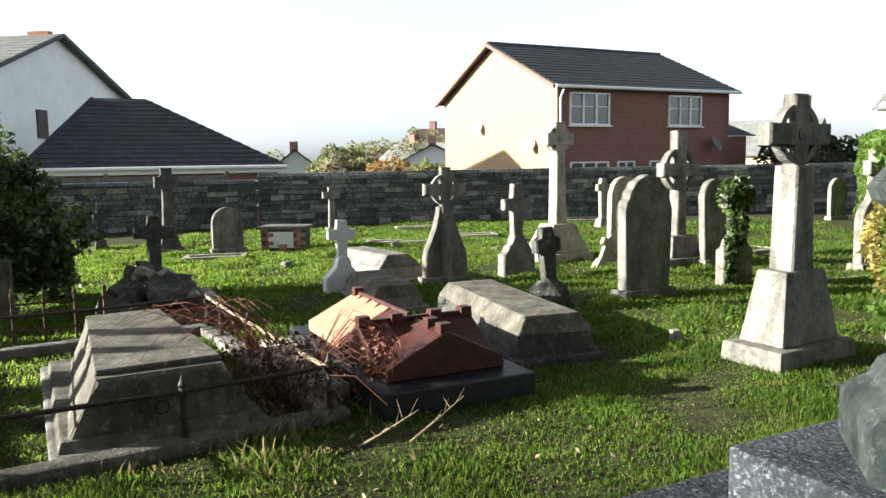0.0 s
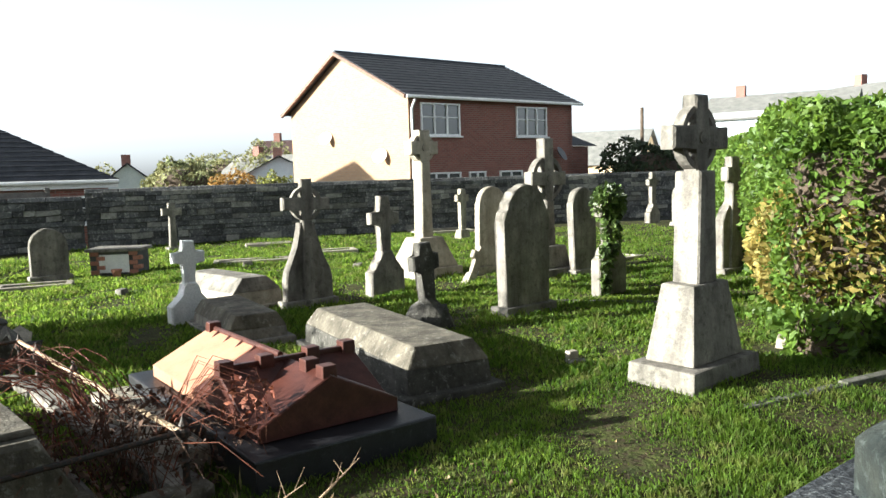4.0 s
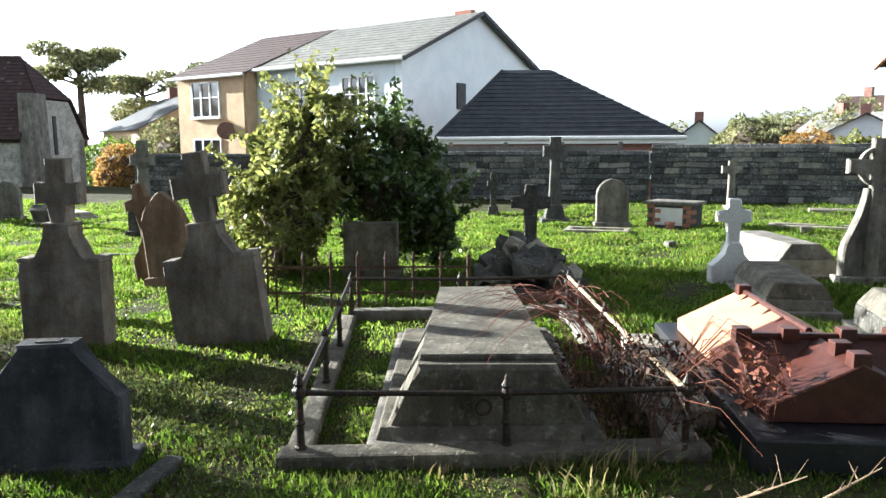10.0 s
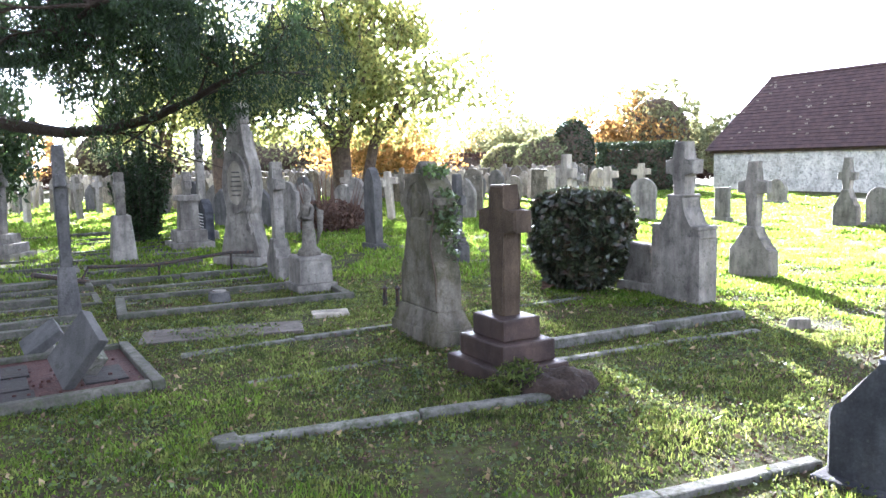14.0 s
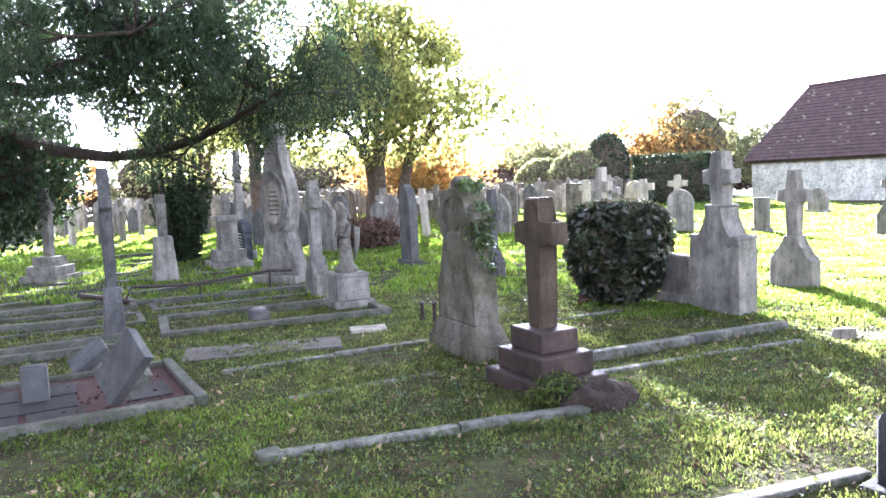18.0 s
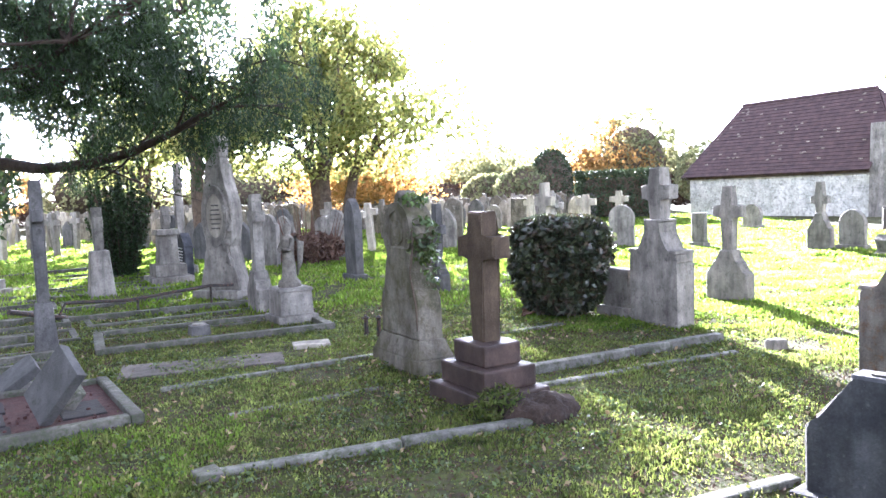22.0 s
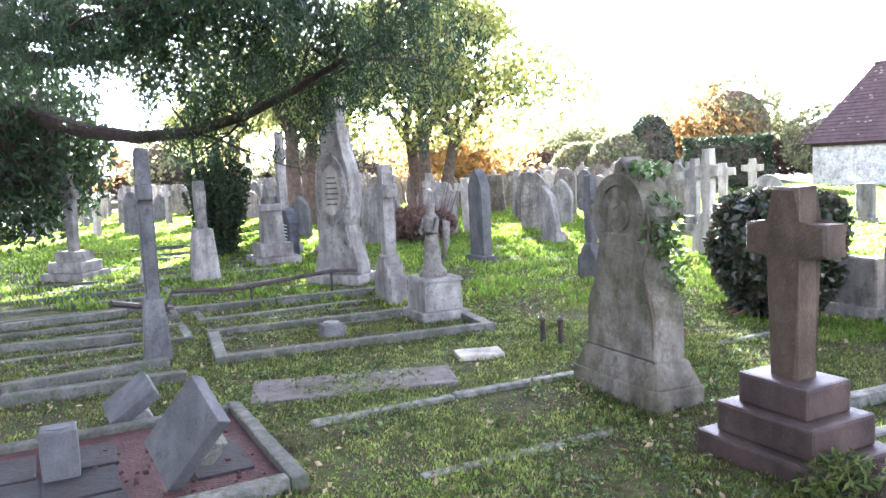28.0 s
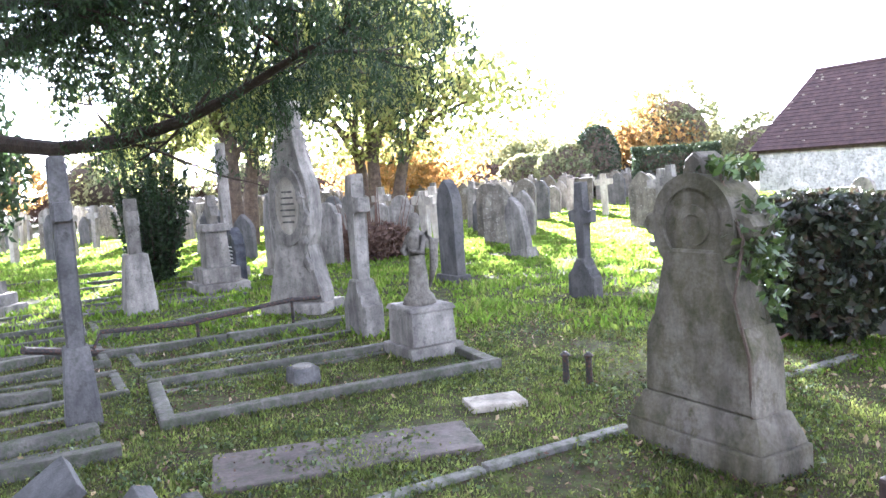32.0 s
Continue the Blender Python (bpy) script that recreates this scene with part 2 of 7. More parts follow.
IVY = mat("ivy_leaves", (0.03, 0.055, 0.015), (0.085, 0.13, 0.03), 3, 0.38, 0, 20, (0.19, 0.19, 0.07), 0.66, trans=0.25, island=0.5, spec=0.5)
# yellow-green shrub leaves, brightened in colour for the sunward side
SPRIG = mat("sunlit_yellow_green_sprigs", (0.12, 0.14, 0.035), (0.25, 0.25, 0.085), 4, 0.45, 0, 20, (0.06, 0.09, 0.025), 0.57, trans=0.4, island=0.5, spec=0.4)
BUSH = mat("dark_shrub_leaves", (0.018, 0.026, 0.014), (0.04, 0.05, 0.022), 3, 0.35, 0, 20, (0.075, 0.04, 0.03), 0.6, trans=0.2, island=0.45, spec=0.5)
BRAMBLE = mat("red_bramble", (0.12, 0.03, 0.018), (0.2, 0.065, 0.03), 5, 0.7, 0.3, 60, (0.09, 0.045, 0.027), 0.58, island=0.3)
DEAD = mat("dead_stems", (0.06, 0.035, 0.024), (0.11, 0.065, 0.045), 5, 0.9, 0.3, 60, island=0.3)
DRY_TWIG = mat("pale_dead_twig", (0.25, 0.17, 0.11), (0.4, 0.29, 0.19), 20, 0.8, 0.2, 80)
WALL_STONE = mat("boundary_wall_stone", (0.045, 0.046, 0.05), (0.115, 0.114, 0.11), 5, 0.95, 0.9, 22, (0.36, 0.35, 0.32), 0.63, obj=0.45)
WALL_PALE = mat("pale_wall_stone", (0.14, 0.135, 0.12), (0.27, 0.26, 0.235), 5, 0.95, 0.9, 22, (0.07, 0.07, 0.065), 0.6, obj=0.4)
MORTAR = mat("wall_mortar", (0.063, 0.063, 0.063), (0.105, 0.105, 0.101), 3, 1.0, 0.8, 30, (0.05, 0.055, 0.045), 0.6)
CHAPEL_WALL = mat("whitened_rubble", (0.36, 0.35, 0.31), (0.62, 0.6, 0.54), 2.4, 0.95, 0.8, 14, (0.16, 0.155, 0.14), 0.6)
TILE = mat("dark_red_roof_tile", (0.045, 0.027, 0.027), (0.082, 0.048, 0.046), 4, 0.85, 0.5, 30, (0.14, 0.11, 0.095), 0.71, obj=0.3, island=0.3)
ROOF_DARK = mat("dark_roof_tile", (0.035, 0.038, 0.045), (0.065, 0.068, 0.078), 3, 0.7, 0.4, 20, island=0.25)
ROOF_GREY = mat("grey_roof_tile", (0.14, 0.14, 0.13), (0.22, 0.215, 0.2), 2, 0.8, 0.4, 20, island=0.2)
# bluish tint of a shaded wall put into the white paint
RENDER = mat("shade_tinted_white_render", (0.66, 0.73, 0.77), (0.74, 0.8, 0.83), 1.5, 0.85, 0.15, 40)
PAINT = mat("white_window_paint", (0.75, 0.75, 0.74), (0.82, 0.82, 0.8), 3, 0.5, 0.05, 40)
FASCIA = mat("brown_bargeboard", (0.13, 0.075, 0.055), (0.2, 0.12, 0.09), 5, 0.7, 0.2, 40)
WOOD = mat("weathered_timber", (0.13, 0.12, 0.11), (0.22, 0.2, 0.18), 5, 0.9, 0.5, 30)
BRICK = mat("brown_red_brick", (0.24, 0.105, 0.075), (0.33, 0.16, 0.115), 2, 0.9, 0.3, 60, island=0.3)
BRICK_PALE = mat("buff_brick", (0.46, 0.33, 0.2), (0.56, 0.42, 0.27), 2, 0.9, 0.3, 60, obj=0.05)
LEAD = mat("dark_panel", (0.03, 0.03, 0.035), (0.05, 0.05, 0.055), 3, 0.5, 0.2, 40)
STATUE = mat("weathered_statue_stone", (0.085, 0.075, 0.06), (0.18, 0.162, 0.135), 9, 0.9, 0.5, 60, (0.06, 0.055, 0.043), 0.58)
# far leaves coloured paler to stand for haze
HAZY_GREEN = mat("hazy_far_foliage", (0.117, 0.137, 0.0683), (0.215, 0.215, 0.0975), 0.5, 0.9, 0, 10, (0.16, 0.13, 0.06), 0.6, trans=0.3, island=0.35)
TOPIARY = mat("clipped_yew", (0.02, 0.032, 0.016), (0.045, 0.06, 0.028), 2, 0.7, 0, 20, trans=0.15, island=0.4)
FALLEN = mat("fallen_leaf", (0.17, 0.11, 0.05), (0.32, 0.25, 0.15), 9, 0.7, 0, 20, island=0.4)
WHITE_LETTER = mat("pale_lettering", (0.6, 0.6, 0.57), (0.7, 0.7, 0.66), 9, 0.8, 0, 20)


def brick_bond(name, c1, c2, mortar, bw=0.225, bh=0.075):
    m = bpy.data.materials.new(name)
    m.use_nodes = True
    n, l = m.node_tree.nodes, m.node_tree.links
    tc = n.new("ShaderNodeTexCoord")
    br = n.new("ShaderNodeTexBrick")
    sep, comb, add = n.new("ShaderNodeSeparateXYZ"), n.new("ShaderNodeCombineXYZ"), n.new("ShaderNodeMath")
    l.new(tc.outputs["Object"], sep.inputs[0])
    l.new(sep.outputs[0], add.inputs[0])
    l.new(sep.outputs[1], add.inputs[1])
    l.new(add.outputs[0], comb.inputs[0])
    l.new(sep.outputs[2], comb.inputs[1])
    l.new(comb.outputs[0], br.inputs["Vector"])
    br.inputs["Scale"].default_value = 1.0
    br.inputs["Brick Width"].default_value, br.inputs["Row Height"].default_value = bw, bh
    br.inputs["Mortar Size"].default_value = 0.009
    br.inputs["Color1"].default_value, br.inputs["Color2"].default_value = (*c1, 1), (*c2, 1)
    br.inputs["Mortar"].default_value = (*mortar, 1)
    b = n["Principled BSDF"]
    b.inputs["Roughness"].default_value = 0.9
    l.new(br.outputs[0], b.inputs["Base Color"])
    bump = n.new("ShaderNodeBump")
    bump.inputs["Strength"].default_value, bump.inputs["Distance"].default_value = 0.4, 0.01
    bump.invert = True
    l.new(br.outputs["Fac"], bump.inputs["Height"])
    l.new(bump.outputs[0], b.inputs["Normal"])
    return m


HOUSE_BRICK = brick_bond("house_brick", (0.24, 0.09, 0.066), (0.18, 0.066, 0.05), (0.22, 0.17, 0.14))
# sunward gable of the same house: sunlight put into a paler brick colour
SUNLIT_BRICK = brick_bond("sunlit_gable_brick", (0.34, 0.22, 0.125), (0.29, 0.18, 0.1), (0.27, 0.2, 0.14))


def glass_mat():
    m = bpy.data.materials.new("window_glass")
    m.use_nodes = True
    b = m.node_tree.nodes["Principled BSDF"]
    b.inputs["Base Color"].default_value = (0.05, 0.055, 0.06, 1)
    b.inputs["Roughness"].default_value = 0.06
    b.inputs["Specular IOR Level"].default_value = 0.8
    return m


GLASS = glass_mat()

# ---- builders ----
G = 36.0
U, V = Vector((math.cos(radians(G)), math.sin(radians(G)), 0)), Vector((-math.sin(radians(G)), math.cos(radians(G)), 0))


def mesh_of(bm, name, material, smooth=False):
    me = bpy.data.meshes.new(name)
    bmesh.ops.recalc_face_normals(bm, faces=bm.faces)
    bm.to_mesh(me)
    bm.free()
    me.materials.append(material)
    if smooth:
        me.polygons.foreach_set("use_smooth", [True] * len(me.polygons))
    return me


def part(name, bm, material, parent, label="", smooth=False):
    ob = new(name, mesh_of(bm, name, material, smooth))
    ob.parent = parent
    if label:
        tagged(ob, label)
    return ob


def thing(name, x, y, rz=G, label="", category="", group="", z=0.0, rx=0.0, ry=0.0, kind=""):
    ob = new(name)
    ob.empty_display_size = 0.2
    ob.matrix_basis = pose(x, y, z, rx, ry, rz)
    return tagged(ob, label, category, group, kind)


def box(bm, cx, cy, z0, sx, sy, sz, top=1.0, topy=None, bevel=0.012, m=None):
    """A block standing at z0, its top scaled by top (and topy)."""
    topy = top if topy is None else topy
    vs = []
    for z, kx, ky in ((z0, 1, 1), (z0 + sz, top, topy)):
        for ax, ay in ((-1, -1), (1, -1), (1, 1), (-1, 1)):
            p = Vector((cx + ax * sx / 2 * kx, cy + ay * sy / 2 * ky, z))
            vs.append(bm.verts.new(m @ p if m else p))
    fs = [bm.faces.new([vs[i] for i in q]) for q in ((3, 2, 1, 0), (4, 5, 6, 7), (0, 1, 5, 4), (1, 2, 6, 5), (2, 3, 7, 6), (3, 0, 4, 7))]
    if bevel:
        bmesh.ops.bevel(bm, geom=list({e for f in fs for e in f.edges}), offset=bevel, segments=2, profile=0.6, affect="EDGES")
    return bm


def slab(bm, outline, y0, y1, bevel=0.01, m=None):
    """An outline in x and z, given a thickness along y."""
    a = [bm.verts.new(m @ Vector((x, y0, z)) if m else (x, y0, z)) for x, z in outline]
    b = [bm.verts.new(m @ Vector((x, y1, z)) if m else (x, y1, z)) for x, z in outline]
    n = len(outline)
    fs = [bm.faces.new(a), bm.faces.new(b[::-1])]
    fs += [bm.faces.new((a[(i + 1) % n], a[i], b[i], b[(i + 1) % n])) for i in range(n)]
    if bevel:
        bmesh.ops.bevel(bm, geom=list({e for f in fs[:2] for e in f.edges}), offset=bevel, segments=1, affect="EDGES", clamp_overlap=True)
    return bm


def ring(bm, r0, r1, y0, y1, zc, xc=0.0, seg=32, a0=0.0, a1=360.0):
    """A flat ring standing upright (in x and z)."""
    full = abs(a1 - a0) >= 360
    rows = []
    for i in range(seg + (0 if full else 1)):
        a = radians(a0 + (a1 - a0) * i / seg)
        c, s = math.cos(a), math.sin(a)
        rows.append([bm.verts.new((xc + r * c, y, zc + r * s)) for r, y in ((r0, y0), (r1, y0), (r1, y1), (r0, y1))])
    n = len(rows)
    for i in range(n if full else n - 1):
        p, q = rows[i], rows[(i + 1) % n]
        for k in range(4):
            bm.faces.new((p[k], p[(k + 1) % 4], q[(k + 1) % 4], q[k]))
    if not full:
        bm.faces.new(rows[0])
        bm.faces.new(rows[-1][::-1])
    return bm


def lathe(bm, profile, seg=16, cx=0.0, cy=0.0, turn=0.0):
    rows = []
    for r, z in profile:
        rows.append([bm.verts.new((cx + r * math.cos(2 * math.pi * i / seg + turn), cy + r * math.sin(2 * math.pi * i / seg + turn), z)) for i in range(seg)])
    for p, q in zip(rows, rows[1:]):
        for i in range(seg):
            bm.faces.new((p[i], p[(i + 1) % seg], q[(i + 1) % seg], q[i]))
    bm.faces.new(rows[0][::-1])
    bm.faces.new(rows[-1])
    return bm


def tube(bm, pts, radii, seg=7):
    """A tapered limb along pts."""
    rows = []
    pts = [Vector(p) for p in pts]
    for i, p in enumerate(pts):
        d = (pts[min(i + 1, len(pts) - 1)] - pts[max(i - 1, 0)]).normalized()
        a = d.orthogonal().normalized()
        b = d.cross(a)
        r = radii[i] if not isinstance(radii, (int, float)) else radii
        rows.append([bm.verts.new(p + (a * math.cos(2 * math.pi * k / seg) + b * math.sin(2 * math.pi * k / seg)) * r) for k in range(seg)])
    for p, q in zip(rows, rows[1:]):
        for k in range(seg):
            bm.faces.new((p[k], p[(k + 1) % seg], q[(k + 1) % seg], q[k]))
    bm.faces.new(rows[0][::-1])
    bm.faces.new(rows[-1])
    return bm


def cross_outline(h, arm, w, zc, z0=0.0, flare=0.0):
    """A Latin cross: total height h, span arm, member width w, arms centred at zc."""
    a, k = w / 2, arm / 2
    f = flare
    return [(-a * 1.06, z0), (a * 1.06, z0), (a, zc - a), (k, zc - a - f), (k, zc + a + f), (a, zc + a), (a + f, h), (-a - f, h), (-a, zc + a), (-k, zc + a + f), (-k, zc - a - f), (-a, zc - a)]


def rough(bm, amount, scale=9.0):
    """Wear the faces by small, coherent shifts."""
    for v in bm.verts:
        v.co += Vector(noise.noise_vector(v.co * scale)) * amount
    return bm


def foliage(name, spots, size, material, parent=None, spread=0.0, aspect=1.8, seed=1, droop=0.0):
    """One mesh of many small folded leaves about the given places (an array of n x 3)."""
    rng = np.random.default_rng(seed)
    n = len(spots)
    c = np.asarray(spots, float) + rng.normal(0, 1, (n, 3)) * spread
    d = rng.normal(0, 1, (n, 3))
    d[:, 2] -= droop
    d /= np.linalg.norm(d, axis=1, keepdims=True)
    s = np.cross(d, rng.normal(0, 1, (n, 3)))
    s /= np.linalg.norm(s, axis=1, keepdims=True)
    up = np.cross(d, s)
    k = size * rng.uniform(0.6, 1.35, (n, 1))
    v = np.stack([c - d * k * aspect / 2, c + s * k * 0.45 + up * k * 0.15, c + d * k * aspect / 2, c - s * k * 0.45 + up * k * 0.15], 1).reshape(-1, 3)
    me = bpy.data.meshes.new(name)
    me.vertices.add(4 * n)
    me.vertices.foreach_set("co", v.ravel())
    me.loops.add(4 * n)
    me.loops.foreach_set("vertex_index", np.arange(4 * n))
    me.polygons.add(n)
    me.polygons.foreach_set("loop_start", np.arange(0, 4 * n, 4))
    me.polygons.foreach_set("loop_total", np.full(n, 4))
    me.update(calc_edges=True)
    me.materials.append(material)
    ob = new(name, me)
    ob.parent = parent
    return ob


def cloud(rng, n, centre, radii, shell=0.55):
    """Places in the outer part of an ellipsoid."""
    d = rng.normal(0, 1, (n, 3))
    d /= np.linalg.norm(d, axis=1, keepdims=True)
    return np.asarray(centre) + d * np.asarray(radii) * (rng.uniform(shell ** 3, 1, (n, 1)) ** (1 / 3))


# ---- ground ----
def lift(x, y):
    """Height of the turf: gentle unevenness, a swell under the celtic cross, and lower ground behind the boundary wall."""
    z = 0.035 * noise.noise(Vector((x * 0.45, y * 0.45, 0))) + 0.012 * noise.noise(Vector((x * 2.1, y * 2.1, 3)))
    s = min(1.0, max(0.0, (-0.26 * x + 0.966 * y - 19.2) / 5.0))
    z += 0.095 * math.exp(-((x - 1.66) ** 2 + (y - 4.85) ** 2) / 0.8)
    return z * (1 - s) - 1.2 * s - 0.01


def ground_sheet():
    ticks = [-3000, -900, -300, -140, -90, -60, -45, -34] + [-26 + 0.33 * i for i in range(115)] + [14, 18, 24, 34, 50, 80, 140, 300, 900, 3000]
    ys = [-3000, -900, -300, -140, -80, -50, -30, -20] + [-14 + 0.33 * i for i in range(106)] + [23, 26, 34, 50, 80, 140, 300, 900, 3000]
    verts = [(x, y, lift(x, y)) for y in ys for x in ticks]
    w = len(ticks)
    faces = [(j * w + i, j * w + i + 1, (j + 1) * w + i + 1, (j + 1) * w + i) for j in range(len(ys) - 1) for i in range(w - 1)]
    me = bpy.data.meshes.new("ground")
    me.from_pydata(verts, [], faces)
    me.polygons.foreach_set("use_smooth", [True] * len(me.polygons))
    me.materials.append(GRASS_SOIL)
    return tagged(new("ground", me), "uneven green churchyard turf with leaves and moss", "ground", kind="structure")


ground_sheet()


# ---- boundary wall ----
def wall_run(name, a, b, h, label, thick=0.4, drop=0.3, coping=True):
    a, b = Vector((*a, 0)), Vector((*b, 0))
    d = b - a
    L, rz = d.length, math.degrees(math.atan2(d.y, d.x))
    w = thing(name, a.x, a.y, rz, label, "wall", kind="structure")
    part("wall_core", box(bmesh.new(), L / 2, thick / 2, -drop, L, thick, h + drop - 0.06, bevel=0.0), MORTAR, w)
    if coping:
        n = max(1, int(L / 0.7))
        for i in range(n):
            part("coping_stone", rough(box(bmesh.new(), L * (i + 0.5) / n, thick / 2, h - 0.062, L / n - 0.012, thick + 0.08, 0.09, 1, 0.75, bevel=0.015), 0.012), WALL_STONE, w)
    return w, L


# ---- stones and crosses: small shared builders ----
def headstone_outline(w, h, kind):
    k = w / 2
    if kind == "round":
        n = 14
        return [(-k, 0), (k, 0)] + [(k * math.cos(math.pi * i / n), h - k + k * math.sin(math.pi * i / n)) for i in range(n + 1)]
    if kind == "shouldered":
        n, r = 12, k * 0.72
        return [(-k, 0), (k, 0), (k, h - r - 0.02), (k * 0.86, h - r), (k * 0.78, h - r)] + [(r * math.cos(math.pi * i / n), h - r + r * math.sin(math.pi * i / n)) for i in range(n + 1)] + [(-k * 0.78, h - r), (-k * 0.86, h - r), (-k, h - r - 0.02)]
    if kind == "gothic":
        pts, n, r = [], 8, 2 * k
        top = math.sqrt(r * r - k * k)
        for i in range(n + 1):
            a = math.acos((k) / r) * i / n
            pts.append((-k + r * math.cos(a), h - top + r * math.sin(a)))
        left = [(-x, z) for x, z in pts[::-1]][1:]
        return [(-k, 0), (k, 0)] + pts + left
    if kind == "bottle":
        r = [(k, 0), (k, h * 0.34), (k * 0.93, h * 0.44), (k * 0.72, h * 0.56), (k * 0.5, h * 0.72), (k * 0.36, h * 0.88), (k * 0.32, h)]
        return [(-x, z) for x, z in r[::-1]] + r
    if kind == "scrolled":
        r = [(k, 0), (k, h * 0.72), (k * 1.03, h * 0.75), (k * 0.98, h * 0.79), (k * 0.82, h * 0.81), (k * 0.84, h * 0.86), (k * 0.66, h * 0.89), (k * 0.58, h * 0.94), (k * 0.32, h * 0.965), (k * 0.2, h * 0.99), (0.0, h)]
        return [(-k, 0)] + r + [(-x, z) for x, z in r[1:-1][::-1]]
    if kind == "ogee":
        r = [(k, 0), (k, h * 0.6), (k * 0.93, h * 0.66), (k * 0.95, h * 0.72), (k * 0.8, h * 0.8), (k * 0.55, h * 0.86), (k * 0.36, h * 0.93), (k * 0.2, h * 0.97), (0.0, h)]
        return [(-k, 0)] + r + [(-x, z) for x, z in r[1:-1][::-1]]
    return [(-k, 0), (k, 0), (k, h), (-k, h)]


def headstone(x, y, w, h, kind, material, label, t=0.1, rz=G, rx=0.0, ry=0.0, base=True, group="headstones"):
    s = thing("headstone", x, y, rz, label, "headstone", group, rx=rx, ry=ry, z=lift(x, y))
    part("stone", rough(slab(bmesh.new(), headstone_outline(w, h, kind), -t / 2, t / 2, 0.014), 0.006), material, s)
    if base:
        part("plinth", rough(box(bmesh.new(), 0, 0, -0.1, w * 1.14, t * 2.1, 0.2, 1, 0.85, bevel=0.015), 0.006), material, s)
    return s


def latin_cross(x, y, h, arm, w, zc, material, label, base="steps", bw=0.5, bh=0.35, t=None, rz=G, rx=0.0, ry=0.0, base_mat=None, flare=0.0, group="stone crosses"):
    """A cross on steps, on a shouldered pedestal, on a rocky mound or on a tapered die."""
    t = t or w * 0.8
    base_mat = base_mat or material
    s = thing("grave_cross", x, y, rz, label, "cross", group, rx=rx, ry=ry, z=lift(x, y))
    part("cross", rough(slab(bmesh.new(), cross_outline(h, arm, w, zc, bh - 0.02, flare), -t / 2, t / 2, 0.014), 0.005), material, s)
    if base == "steps":
        for i, (k, z0, z1) in enumerate(((1.0, -0.1, bh * 0.28), (0.78, bh * 0.28, bh * 0.64), (0.55, bh * 0.64, bh))):
            part("step", rough(box(bmesh.new(), 0, 0, z0, bw * k, bw * k * 0.8, z1 - z0, bevel=0.016), 0.004), base_mat, s)
    elif base == "shoulder":
        k = bw / 2
        o = [(-k, -0.1), (k, -0.1), (k * 0.97, bh * 0.55), (k * 0.7, bh * 0.6), (k * 0.62, bh * 0.75), (k * 0.4, bh * 0.8), (k * 0.3, bh), (-k * 0.3, bh), (-k * 0.4, bh * 0.8), (-k * 0.62, bh * 0.75), (-k * 0.7, bh * 0.6), (-k * 0.97, bh * 0.55)]
        part("pedestal", rough(slab(bmesh.new(), o, -t * 0.75, t * 0.75, 0.016), 0.005), base_mat, s)
    elif base == "eared":
        k = bw / 2
        r = [(k, -0.1), (k * 0.97, bh * 0.6), (k, bh * 0.61), (k, bh * 0.68), (k * 0.68, bh * 0.7), (k * 0.56, bh * 0.72), (k * 0.42, bh * 0.82), (k * 0.3, bh * 0.88), (k * 0.27, bh * 0.97), (k * 0.34, bh * 0.985), (k * 0.34, bh)]
        part("pedestal", rough(slab(bmesh.new(), [(-x, z) for x, z in r[::-1]] + r, -t * 0.8, t * 0.8, 0.016), 0.005), base_mat, s)
        for sg in (-1, 1):
            part("ear_cap", rough(box(bmesh.new(), sg * k * 0.85, 0, bh * 0.685, k * 0.34, t * 1.75, 0.035, 0.9, bevel=0.01), 0.003), base_mat, s)
    elif base == "curve":
        k, r = bw / 2, []
        for i in range(7):
            f = i / 6
            r.append((k * (0.22 + 0.78 * (1 - f) ** 2), bh * 0.42 + bh * 0.58 * f))
        o = [(-k, -0.1), (k, -0.1), (k, bh * 0.42)] + r[1:] + [(-a, b) for a, b in r[1:][::-1]] + [(-k, bh * 0.42)]
        part("pedestal", rough(slab(bmesh.new(), o, -t * 0.8, t * 0.8, 0.016), 0.004), base_mat, s)
    elif base == "rock":
        rng = random.Random(7)
        b = bmesh.new()
        bmesh.ops.create_icosphere(b, subdivisions=3, radius=1.0)
        for v in b.verts:
            v.co = Vector((v.co.x * bw * 0.5, v.co.y * bw * 0.4, max(-0.1, v.co.z * bh * 1.05))) * (1 + 0.28 * noise.noise(v.co * 2.3))
        part("rock_mound", b, base_mat, s)
    else:
        part("die", rough(box(bmesh.new(), 0, 0, -0.1, bw, bw * 0.8, bh + 0.1, 0.66, bevel=0.02), 0.004), base_mat, s)
    return s


